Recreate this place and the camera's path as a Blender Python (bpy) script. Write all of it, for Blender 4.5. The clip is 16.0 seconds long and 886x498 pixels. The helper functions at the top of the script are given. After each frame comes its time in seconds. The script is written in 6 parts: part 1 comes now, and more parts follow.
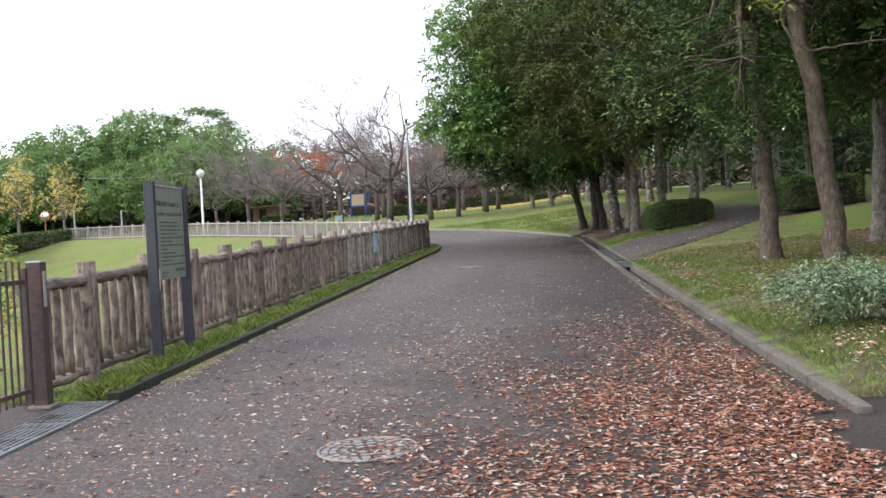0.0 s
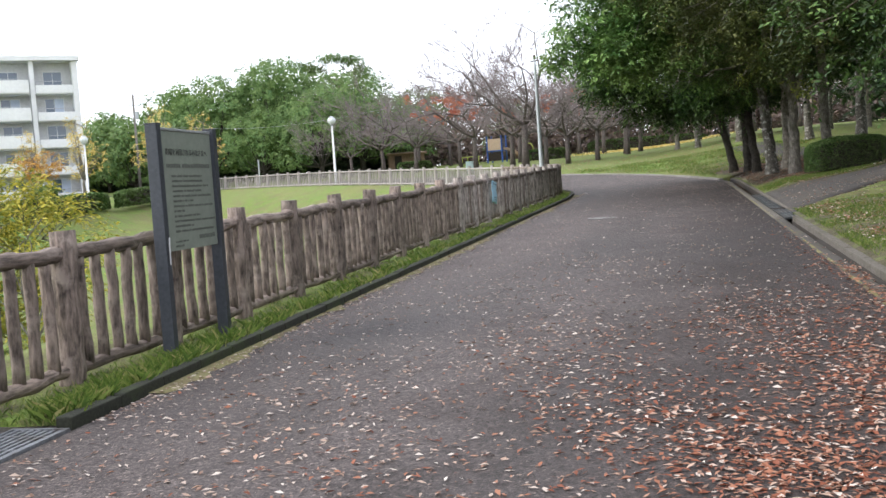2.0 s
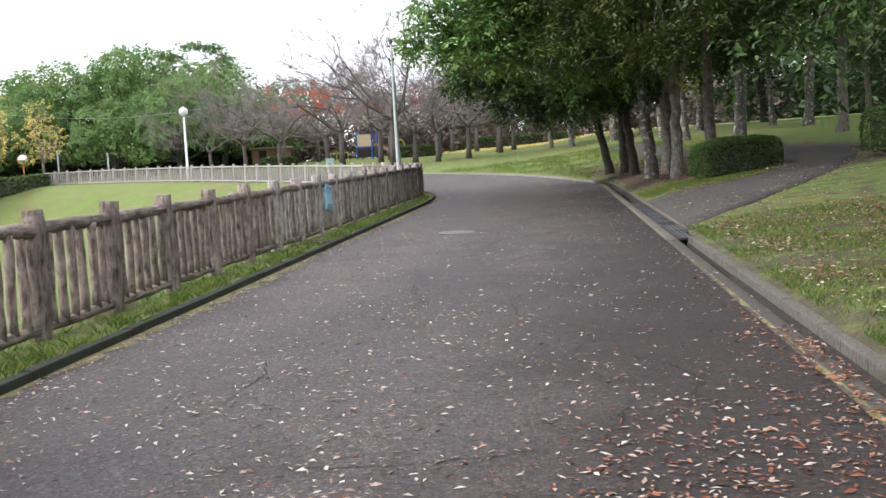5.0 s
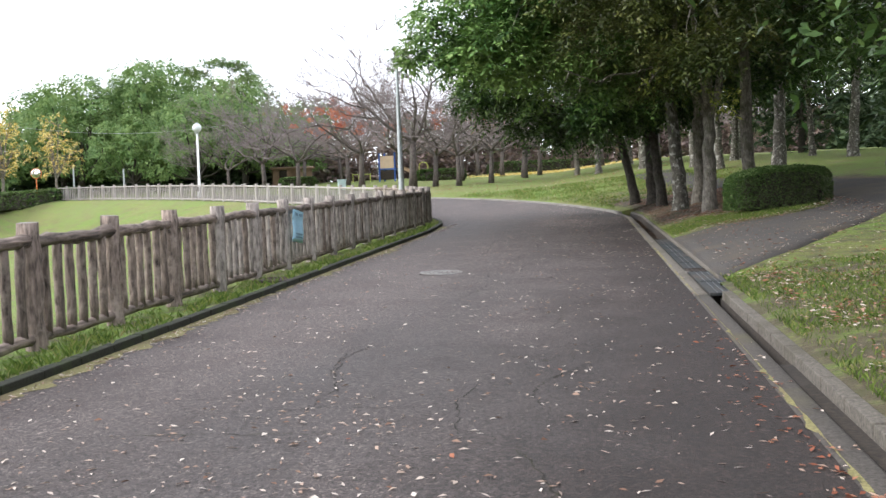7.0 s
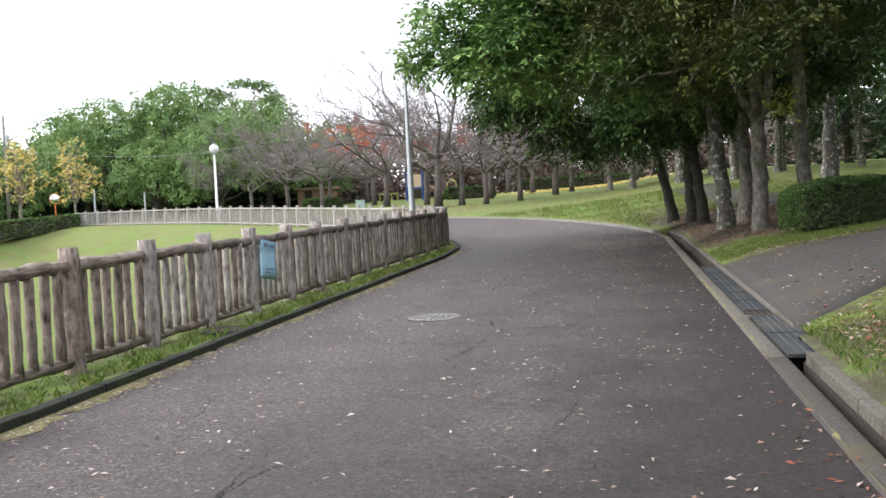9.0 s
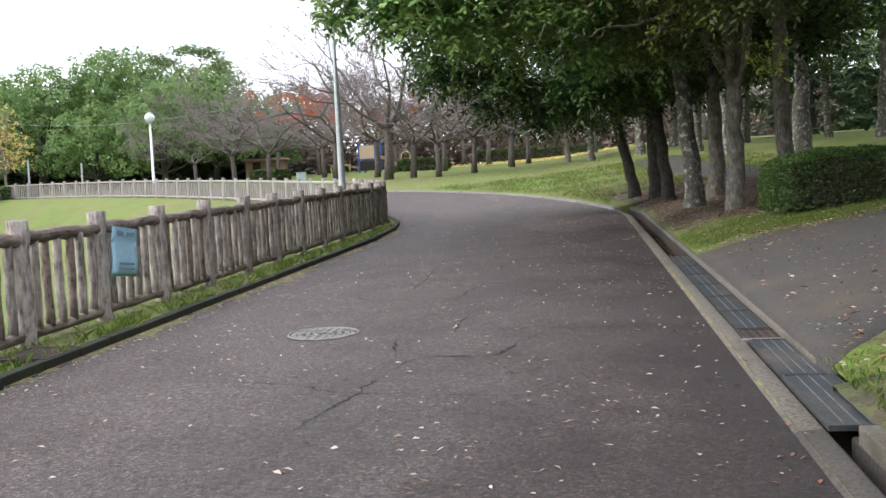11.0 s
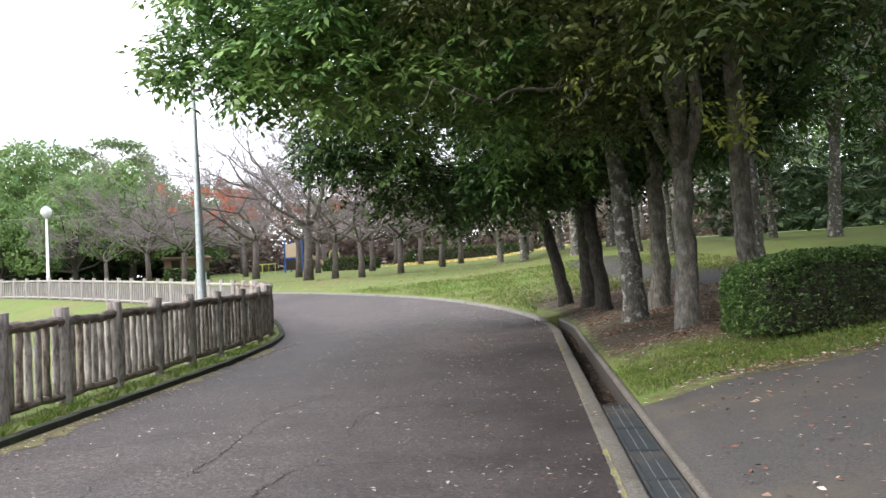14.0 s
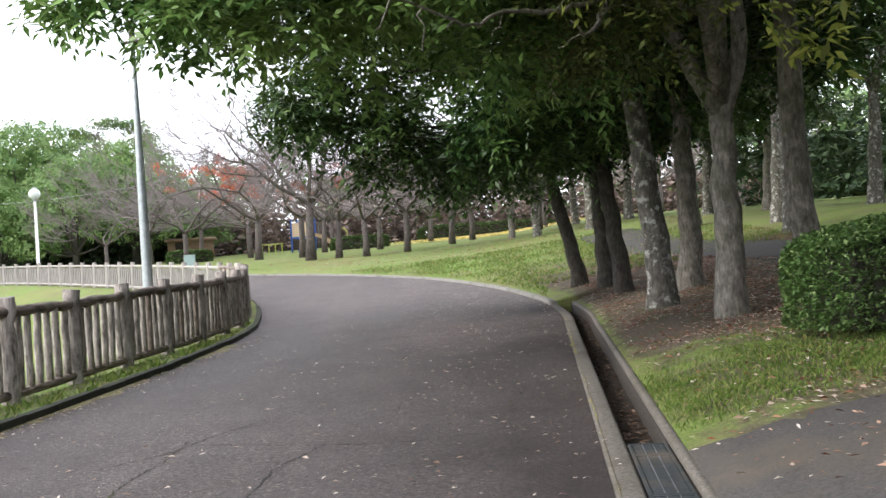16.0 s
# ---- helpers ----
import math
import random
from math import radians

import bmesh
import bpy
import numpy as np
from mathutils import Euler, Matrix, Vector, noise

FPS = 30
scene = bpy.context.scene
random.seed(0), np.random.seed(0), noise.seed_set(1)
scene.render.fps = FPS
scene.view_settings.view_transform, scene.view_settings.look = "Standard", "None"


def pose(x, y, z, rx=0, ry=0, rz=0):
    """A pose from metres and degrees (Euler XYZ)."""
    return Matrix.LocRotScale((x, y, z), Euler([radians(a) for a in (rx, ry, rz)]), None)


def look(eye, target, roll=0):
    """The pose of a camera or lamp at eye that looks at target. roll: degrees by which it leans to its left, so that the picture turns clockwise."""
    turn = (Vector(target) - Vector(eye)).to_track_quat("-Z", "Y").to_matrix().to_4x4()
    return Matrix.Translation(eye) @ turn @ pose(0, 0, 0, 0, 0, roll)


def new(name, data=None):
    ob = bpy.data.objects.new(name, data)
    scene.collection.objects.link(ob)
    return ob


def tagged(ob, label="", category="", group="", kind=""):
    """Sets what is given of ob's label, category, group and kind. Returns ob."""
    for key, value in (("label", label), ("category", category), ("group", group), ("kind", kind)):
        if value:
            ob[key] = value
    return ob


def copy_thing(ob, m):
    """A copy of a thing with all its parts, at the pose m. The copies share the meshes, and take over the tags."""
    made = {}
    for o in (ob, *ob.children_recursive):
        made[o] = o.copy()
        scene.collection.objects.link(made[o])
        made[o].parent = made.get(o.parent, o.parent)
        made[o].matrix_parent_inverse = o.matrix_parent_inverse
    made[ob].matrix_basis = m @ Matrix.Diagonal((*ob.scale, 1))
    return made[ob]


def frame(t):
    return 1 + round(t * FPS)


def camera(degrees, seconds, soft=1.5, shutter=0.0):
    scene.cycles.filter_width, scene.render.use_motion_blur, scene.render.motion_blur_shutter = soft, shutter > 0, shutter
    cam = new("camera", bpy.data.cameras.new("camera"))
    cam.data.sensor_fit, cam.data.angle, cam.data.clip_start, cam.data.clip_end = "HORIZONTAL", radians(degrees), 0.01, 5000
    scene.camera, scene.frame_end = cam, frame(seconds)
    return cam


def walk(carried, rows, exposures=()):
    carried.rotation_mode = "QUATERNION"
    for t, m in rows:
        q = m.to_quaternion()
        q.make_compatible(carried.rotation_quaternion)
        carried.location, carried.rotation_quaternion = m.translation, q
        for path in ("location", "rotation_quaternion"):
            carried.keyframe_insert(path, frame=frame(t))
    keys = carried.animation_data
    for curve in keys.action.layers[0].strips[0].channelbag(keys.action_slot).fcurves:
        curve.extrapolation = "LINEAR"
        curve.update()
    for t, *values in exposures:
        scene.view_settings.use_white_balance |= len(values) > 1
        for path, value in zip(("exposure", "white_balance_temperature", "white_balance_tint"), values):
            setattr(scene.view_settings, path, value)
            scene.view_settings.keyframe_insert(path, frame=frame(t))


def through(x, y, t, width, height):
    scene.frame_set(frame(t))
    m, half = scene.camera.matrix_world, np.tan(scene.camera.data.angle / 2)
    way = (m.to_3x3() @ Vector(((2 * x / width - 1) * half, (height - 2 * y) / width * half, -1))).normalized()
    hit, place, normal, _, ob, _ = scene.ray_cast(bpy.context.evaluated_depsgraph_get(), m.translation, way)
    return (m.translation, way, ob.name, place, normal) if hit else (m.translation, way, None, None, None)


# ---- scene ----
cam = camera(47.8, 16.0)
METRES, EYE, TILT, LEAN, TURN = 25.0, 1.5, 0.0, -0.8, 5.4
ROWS = [
    (0.0, 0.0, 0.0, 0.0, -0.06, -0.91, 3.8),
    (0.5, 0.0086, 0.0284, 0.0002, 1.3, -1.5, 4.55),
    (1.0, 0.0129, 0.0586, 0.0003, 1.63, -2.32, 3.09),
    (1.5, 0.0138, 0.0896, 0.0001, 5.24, -3.11, 3.86),
    (2.0, 0.0161, 0.1202, 0.0014, 8.1, -3.46, 4.68),
    (2.5, 0.0167, 0.1503, 0.0021, 9.2, -3.48, 1.81),
    (3.0, 0.0189, 0.1796, 0.0027, 11.86, -4.1, 2.77),
    (3.5, 0.0219, 0.2082, 0.0042, 14.66, -4.4, 2.72),
    (4.0, 0.0275, 0.2397, 0.0043, 5.87, -3.78, 3.85),
    (4.5, 0.031, 0.2711, 0.0048, 4.94, -4.6, 2.06),
    (5.0, 0.0363, 0.3025, 0.0055, 1.11, -4.21, 4.03),
    (7.5, 0.0683, 0.46, 0.0075, 3.23, -2.08, 2.6),
    (8.0, 0.0719, 0.4913, 0.0084, 2.94, -1.41, 3.43),
    (10.5, 0.0869, 0.6475, 0.0122, 7.53, -2.61, 3.22),
    (11.0, 0.0925, 0.6792, 0.0129, 2.54, -3.4, 3.57),
    (11.5, 0.0964, 0.7101, 0.0135, 3.56, -3.98, 4.42),
    (12.0, 0.1008, 0.741, 0.0141, 4.96, -4.12, 5.84),
    (12.5, 0.1078, 0.7719, 0.0156, 4.46, -2.91, 5.68),
    (13.0, 0.114, 0.8027, 0.0167, 1.98, 0.46, 5.95),
    (13.5, 0.1232, 0.8332, 0.0175, 0.05, 1.57, 6.05),
    (14.0, 0.1294, 0.8631, 0.0179, -0.8, 2.04, 3.38),
    (14.5, 0.1359, 0.8947, 0.0187, 1.34, 2.29, 4.76),
    (15.0, 0.1386, 0.924, 0.0187, 2.51, 1.63, 4.3),
    (15.5, 0.1448, 0.956, 0.0195, 1.52, 1.22, 3.87),
    (16.0, 0.1495, 0.9859, 0.0197, 0.17, 0.77, 4.42),
]
walk(cam, [(t, pose(0, 0, EYE, TILT, LEAN, TURN) @ pose(METRES * x, METRES * y, METRES * z, 90 + pitch, roll, yaw)) for t, x, y, z, yaw, pitch, roll in ROWS],
     exposures=[(0.0, 0.09), (4.0, 0.17), (8.0, 0.32), (9.2, 0.28), (10.7, 0.18), (11.6, 0.36), (12.5, 0.43), (16.0, 0.52)])

# ---- light: a bright overcast sky, with a weak wide sun behind the cloud ----
SUN_ELEV, SUN_AZ = radians(38), radians(250)
world = bpy.data.worlds.new("overcast_sky")
scene.world = world
world.use_nodes = True
wn, wl = world.node_tree.nodes, world.node_tree.links
sky = wn.new("ShaderNodeTexSky")
sky.sky_type = "NISHITA"
sky.sun_disc = False
sky.sun_elevation, sky.sun_rotation = SUN_ELEV, SUN_AZ
sky_dim = wn.new("ShaderNodeVectorMath")
sky_dim.operation = "SCALE"
sky_dim.inputs["Scale"].default_value = 0.10
cloud = wn.new("ShaderNodeMix")
cloud.data_type = "RGBA"
cloud.inputs["Factor"].default_value = 0.88
cloud.inputs[7].default_value = (0.975, 1.0, 1.10, 1)
wl.new(sky.outputs[0], sky_dim.inputs[0])
wl.new(sky_dim.outputs[0], cloud.inputs[6])
wl.new(cloud.outputs[2], wn["Background"].inputs["Color"])
wn["Background"].inputs["Strength"].default_value = 1.95
sun = new("sun", bpy.data.lights.new("sun", "SUN"))
sun.data.energy, sun.data.angle, sun.data.color = 2.6, radians(20), (1.0, 0.95, 0.88)
sun_from = Vector((-math.sin(radians(70)) * math.cos(SUN_ELEV), -math.cos(radians(70)) * math.cos(SUN_ELEV), math.sin(SUN_ELEV)))
sun.matrix_world = look(sun_from * 60, (0, 0, 0))

# ---- materials ----


def nodes_of(name):
    m = bpy.data.materials.new(name)
    m.use_nodes = True
    nt = m.node_tree
    return m, nt, nt.nodes["Principled BSDF"]


def coords(nt, kind="Object"):
    if kind == "World":
        return nt.nodes.new("ShaderNodeNewGeometry").outputs["Position"]
    return nt.nodes.new("ShaderNodeTexCoord").outputs[kind]


def noise_node(nt, vec, scale, detail=4.0, rough=0.55, stretch=None):
    if stretch:
        mp = nt.nodes.new("ShaderNodeMapping")
        mp.inputs["Scale"].default_value = stretch
        nt.links.new(vec, mp.inputs["Vector"])
        vec = mp.outputs["Vector"]
    n = nt.nodes.new("ShaderNodeTexNoise")
    n.inputs["Scale"].default_value = scale
    n.inputs["Detail"].default_value = detail
    n.inputs["Roughness"].default_value = rough
    nt.links.new(vec, n.inputs["Vector"])
    return n.outputs["Fac"]


def ramp(nt, fac, stops):
    r = nt.nodes.new("ShaderNodeValToRGB")
    els = r.color_ramp.elements
    while len(els) < len(stops):
        els.new(0.5)
    for e, (p, c) in zip(els, stops):
        e.position = p
        e.color = (*c, 1) if len(c) == 3 else c
    nt.links.new(fac, r.inputs["Fac"])
    return r.outputs["Color"]


def mixed(nt, fac, a, b, mode="MIX"):
    n = nt.nodes.new("ShaderNodeMix")
    n.data_type = "RGBA"
    n.blend_type = mode
    for sock, v in ((n.inputs[0], fac), (n.inputs[6], a), (n.inputs[7], b)):
        if isinstance(v, (int, float)):
            sock.default_value = v
        elif isinstance(v, tuple):
            sock.default_value = (*v, 1)
        else:
            nt.links.new(v, sock)
    return n.outputs[2]


def bump(nt, bsdf, height, strength, distance):
    b = nt.nodes.new("ShaderNodeBump")
    b.inputs["Strength"].default_value = strength
    b.inputs["Distance"].default_value = distance
    nt.links.new(height, b.inputs["Height"])
    nt.links.new(b.outputs["Normal"], bsdf.inputs["Normal"])


def surface(name, dark, light, scale, fine, rough=0.8, metal=0.0, bump_d=0.004, where="Object", vary=0.0, stretch=None, stain=None, stain_scale=0.5):
    """A surface with two scales of variation: broad patches and fine grain, with relief."""
    m, nt, b = nodes_of(name)
    v = coords(nt, where)
    if vary:
        add = nt.nodes.new("ShaderNodeVectorMath")
        add.operation = "ADD"
        info = nt.nodes.new("ShaderNodeObjectInfo")
        mul = nt.nodes.new("ShaderNodeMath")
        mul.operation = "MULTIPLY"
        mul.inputs[1].default_value = 37.0
        nt.links.new(info.outputs["Random"], mul.inputs[0])
        nt.links.new(v, add.inputs[0])
        nt.links.new(mul.outputs[0], add.inputs[1])
        v = add.outputs[0]
    grain = noise_node(nt, v, fine, 5, 0.6, stretch)
    broad = noise_node(nt, v, scale, 3, 0.5)
    c = mixed(nt, broad, ramp(nt, grain, [(0.3, dark), (0.7, light)]), ramp(nt, grain, [(0.25, tuple(x * 0.75 for x in dark)), (0.75, tuple(x * 0.85 for x in light))]))
    if stain:
        c = mixed(nt, ramp(nt, noise_node(nt, v, stain_scale, 6, 0.65), [(0.5, (0, 0, 0)), (0.68, (1, 1, 1))]), c, stain)
    if vary:
        hs = nt.nodes.new("ShaderNodeHueSaturation")
        mr = nt.nodes.new("ShaderNodeMapRange")
        mr.inputs["To Min"].default_value, mr.inputs["To Max"].default_value = 1 - vary, 1 + vary
        nt.links.new(info.outputs["Random"], mr.inputs["Value"])
        nt.links.new(mr.outputs[0], hs.inputs["Value"])
        nt.links.new(c, hs.inputs["Color"])
        c = hs.outputs["Color"]
    nt.links.new(c, b.inputs["Base Color"])
    b.inputs["Roughness"].default_value, b.inputs["Metallic"].default_value = rough, metal
    if bump_d:
        bump(nt, b, grain, 0.9, bump_d)
    return m


def leafy(name, stops, rough=0.5, through=0.25, patch=None, by_spray=False):
    """Leaves: each leaf takes its own tint along the stops, partly shared by its spray; some light passes through."""
    m, nt, b = nodes_of(name)
    rnd = nt.nodes.new("ShaderNodeNewGeometry").outputs["Random Per Island"]
    if by_spray:
        at = nt.nodes.new("ShaderNodeAttribute")
        at.attribute_name = "spray"
        blend = nt.nodes.new("ShaderNodeMix")
        blend.inputs["Factor"].default_value = 0.5
        nt.links.new(rnd, blend.inputs[2])
        nt.links.new(at.outputs["Fac"], blend.inputs[3])
        rnd = blend.outputs[0]
    c = ramp(nt, rnd, stops)
    if patch:
        c = mixed(nt, ramp(nt, noise_node(nt, coords(nt, "Object"), 0.45, 2), [(0.42, (0, 0, 0)), (0.62, (1, 1, 1))]), c, mixed(nt, 0.6, c, patch))
    nt.links.new(c, b.inputs["Base Color"])
    b.inputs["Roughness"].default_value = rough
    b.inputs["Specular IOR Level"].default_value = 0.22
    t = nt.nodes.new("ShaderNodeBsdfTranslucent")
    nt.links.new(c, t.inputs["Color"])
    mx = nt.nodes.new("ShaderNodeMixShader")
    mx.inputs[0].default_value = through
    nt.links.new(b.outputs[0], mx.inputs[1])
    nt.links.new(t.outputs[0], mx.inputs[2])
    nt.links.new(mx.outputs[0], nt.nodes["Material Output"].inputs["Surface"])
    return m


def asphalt_material():
    m, nt, b = nodes_of("old_asphalt")
    v = coords(nt, "World")
    grit = noise_node(nt, v, 95, 4, 0.75)
    lumps = noise_node(nt, v, 26, 4, 0.7)
    stones = nt.nodes.new("ShaderNodeTexVoronoi")
    stones.inputs["Scale"].default_value = 70
    nt.links.new(v, stones.inputs["Vector"])
    base = ramp(nt, grit, [(0.32, (0.012, 0.0105, 0.010)), (0.5, (0.064, 0.056, 0.054)), (0.70, (0.205, 0.180, 0.172))])
    base = mixed(nt, 1.0, base, ramp(nt, lumps, [(0.32, (0.36, 0.36, 0.36)), (0.64, (1.42, 1.42, 1.42))]), "MULTIPLY")
    base = mixed(nt, ramp(nt, stones.outputs["Color"], [(0.74, (0, 0, 0)), (0.95, (0.85, 0.85, 0.85))]), base, (0.25, 0.22, 0.205))
    broad = noise_node(nt, v, 0.4, 5, 0.6, (1.0, 0.3, 1.0))
    base = mixed(nt, 1.0, base, ramp(nt, broad, [(0.34, (0.66, 0.65, 0.65)), (0.68, (1.48, 1.47, 1.49))]), "MULTIPLY")
    damp = noise_node(nt, v, 1.1, 6, 0.65)
    base = mixed(nt, 1.0, base, ramp(nt, damp, [(0.45, (1.0, 1.0, 1.0)), (0.75, (0.62, 0.57, 0.55))]), "MULTIPLY")
    base = mixed(nt, 1.0, base, (0.90, 0.845, 0.82), "MULTIPLY")
    # leaf stain along the wood side, with the canopy's shade painted into the colour
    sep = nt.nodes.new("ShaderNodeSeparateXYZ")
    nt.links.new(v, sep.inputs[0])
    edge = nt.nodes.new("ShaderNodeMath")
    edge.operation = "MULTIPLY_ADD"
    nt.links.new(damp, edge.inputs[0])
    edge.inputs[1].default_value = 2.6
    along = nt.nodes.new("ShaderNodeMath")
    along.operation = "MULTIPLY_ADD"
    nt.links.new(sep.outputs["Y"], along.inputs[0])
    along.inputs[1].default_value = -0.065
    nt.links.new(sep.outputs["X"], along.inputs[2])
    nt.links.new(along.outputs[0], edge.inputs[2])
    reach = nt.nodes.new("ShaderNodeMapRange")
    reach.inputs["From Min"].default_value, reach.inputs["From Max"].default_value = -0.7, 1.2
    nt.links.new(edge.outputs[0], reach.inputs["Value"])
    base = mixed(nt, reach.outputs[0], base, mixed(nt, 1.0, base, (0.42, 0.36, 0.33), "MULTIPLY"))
    nt.links.new(base, b.inputs["Base Color"])
    r = ramp(nt, broad, [(0.3, (0.66, 0.66, 0.66)), (0.7, (0.84, 0.84, 0.84))])
    nt.links.new(r, b.inputs["Roughness"])
    bump(nt, b, mixed(nt, 0.5, grit, lumps), 1.0, 0.018)
    return m


def ground_material():
    """Lawn with worn and brown patches; soil with leaf litter where the soil attribute says so."""
    m, nt, b = nodes_of("park_ground")
    v = coords(nt, "World")
    fine = noise_node(nt, v, 35, 4, 0.7)
    mid = noise_node(nt, v, 2.6, 5, 0.6)
    broad = noise_node(nt, v, 0.22, 4, 0.5)
    clod = noise_node(nt, v, 9, 4, 0.65)
    grass = ramp(nt, fine, [(0.25, (0.044, 0.090, 0.012)), (0.5, (0.118, 0.202, 0.025)), (0.78, (0.230, 0.325, 0.054))])
    dry = ramp(nt, fine, [(0.25, (0.13, 0.115, 0.035)), (0.75, (0.30, 0.255, 0.095))])
    lawn = mixed(nt, ramp(nt, mid, [(0.52, (0, 0, 0)), (0.70, (0.65, 0.65, 0.65))]), grass, dry)
    lawn = mixed(nt, ramp(nt, broad, [(0.48, (0, 0, 0)), (0.66, (0.4, 0.4, 0.4))]), lawn, dry)
    lawn = mixed(nt, ramp(nt, noise_node(nt, v, 0.75, 6, 0.7), [(0.47, (0, 0, 0)), (0.62, (0.6, 0.6, 0.6))]), lawn, ramp(nt, fine, [(0.3, (0.075, 0.060, 0.028)), (0.7, (0.215, 0.165, 0.080))]))
    lawn = mixed(nt, ramp(nt, clod, [(0.30, (0.6, 0.6, 0.6)), (0.5, (0, 0, 0))]), lawn, (0.075, 0.070, 0.028))
    lawn = mixed(nt, ramp(nt, noise_node(nt, v, 0.09, 4, 0.6), [(0.44, (0, 0, 0)), (0.66, (0.32, 0.32, 0.32))]), lawn, ramp(nt, fine, [(0.25, (0.105, 0.098, 0.042)), (0.75, (0.285, 0.255, 0.125))]))
    soil = ramp(nt, fine, [(0.25, (0.045, 0.032, 0.022)), (0.55, (0.115, 0.085, 0.060)), (0.8, (0.21, 0.16, 0.115))])
    soil = mixed(nt, ramp(nt, mid, [(0.48, (0, 0, 0)), (0.6, (0.6, 0.6, 0.6))]), soil, (0.06, 0.075, 0.02))
    at = nt.nodes.new("ShaderNodeAttribute")
    at.attribute_name = "soil"
    add = nt.nodes.new("ShaderNodeMath")
    add.operation = "MULTIPLY_ADD"
    nt.links.new(mid, add.inputs[0])
    add.inputs[1].default_value = 1.4
    sub = nt.nodes.new("ShaderNodeMath")
    sub.operation = "SUBTRACT"
    nt.links.new(at.outputs["Fac"], sub.inputs[0])
    sub.inputs[1].default_value = 0.7
    nt.links.new(sub.outputs[0], add.inputs[2])
    mask = ramp(nt, add.outputs[0], [(0.35, (0, 0, 0)), (0.6, (1, 1, 1))])
    nt.links.new(mixed(nt, mask, lawn, soil), b.inputs["Base Color"])
    b.inputs["Roughness"].default_value = 0.95
    bump(nt, b, fine, 1.0, 0.03)
    return m


def bark_material(name, dark, light, moss=None, pale=None):
    m, nt, b = nodes_of(name)
    v = coords(nt, "Object")
    ridges = noise_node(nt, v, 24, 8, 0.72, (1.0, 1.0, 0.3))
    patch = noise_node(nt, v, 2.2, 4, 0.6)
    c = ramp(nt, ridges, [(0.34, dark), (0.66, light)])
    c = mixed(nt, 1.0, c, ramp(nt, noise_node(nt, v, 5.5, 5, 0.6), [(0.35, (0.6, 0.6, 0.58)), (0.65, (1.2, 1.2, 1.2))]), "MULTIPLY")
    if moss:
        c = mixed(nt, ramp(nt, patch, [(0.52, (0, 0, 0)), (0.66, (0.8, 0.8, 0.8))]), c, moss)
    if pale:
        c = mixed(nt, ramp(nt, noise_node(nt, v, 7, 4, 0.7), [(0.54, (0, 0, 0)), (0.62, (0.9, 0.9, 0.9))]), c, pale)
    nt.links.new(c, b.inputs["Base Color"])
    b.inputs["Roughness"].default_value = 0.92
    bump(nt, b, ridges, 1.0, 0.035)
    return m


def glass_material(name, tint):
    m, nt, b = nodes_of(name)
    b.inputs["Base Color"].default_value = (*tint, 1)
    b.inputs["Roughness"].default_value = 0.05
    b.inputs["Specular IOR Level"].default_value = 0.8
    return m


ASPHALT = asphalt_material()
GROUND = ground_material()
PATH = surface("worn_path_asphalt", (0.028, 0.026, 0.024), (0.088, 0.080, 0.074), 0.6, 45, 0.95, bump_d=0.008, where="World", stain=(0.080, 0.066, 0.050), stain_scale=0.8)
LOG = surface("imitation_log", (0.026, 0.019, 0.015), (0.35, 0.275, 0.232), 2.4, 26, 0.88, bump_d=0.03, vary=0.24, stretch=(1.0, 1.0, 0.22), stain=(0.31, 0.255, 0.22), stain_scale=5.5)
# paler grey logs for the posts and most pickets farther along the fence
LOG_GREY = surface("grey_imitation_log", (0.066, 0.055, 0.049), (0.53, 0.465, 0.425), 2.4, 26, 0.9, bump_d=0.03, vary=0.22, stretch=(1.0, 1.0, 0.22), stain=(0.44, 0.39, 0.355), stain_scale=4.5)
LOG_PALE = surface("pale_imitation_log", (0.26, 0.235, 0.22), (0.50, 0.465, 0.44), 0.8, 10, 0.9, bump_d=0.006, where="World", stretch=(1.0, 1.0, 0.16), stain=(0.30, 0.27, 0.25), stain_scale=1.0)
LOG_END = surface("log_end_grain", (0.12, 0.105, 0.095), (0.30, 0.275, 0.25), 3, 30, 0.9, bump_d=0.003)
CONCRETE = surface("weathered_concrete", (0.13, 0.122, 0.112), (0.29, 0.275, 0.25), 0.8, 45, 0.9, bump_d=0.004, where="World", stain=(0.10, 0.095, 0.07), stain_scale=1.6)
CONCRETE_DIRTY = surface("stained_concrete", (0.062, 0.055, 0.046), (0.20, 0.180, 0.152), 0.8, 40, 0.92, bump_d=0.004, where="World", stain=(0.065, 0.058, 0.038), stain_scale=1.1)
CONCRETE_DARK = surface("dirty_concrete", (0.034, 0.030, 0.026), (0.108, 0.095, 0.083), 0.8, 45, 0.92, bump_d=0.004, where="World", stain=(0.085, 0.075, 0.045), stain_scale=1.4)
MOSSY = surface("mossy_dark_concrete", (0.009, 0.011, 0.006), (0.034, 0.037, 0.023), 1.2, 40, 0.95, bump_d=0.004, where="World", stain=(0.030, 0.044, 0.012), stain_scale=2.0)
DARK = surface("near_black_brown", (0.012, 0.010, 0.008), (0.05, 0.038, 0.028), 2, 25, 0.95, where="World")
GRATE = surface("galvanised_grate", (0.13, 0.14, 0.155), (0.27, 0.285, 0.305), 1.2, 30, 0.5, 0.3, bump_d=0.001, where="World", stain=(0.07, 0.05, 0.035), stain_scale=3)
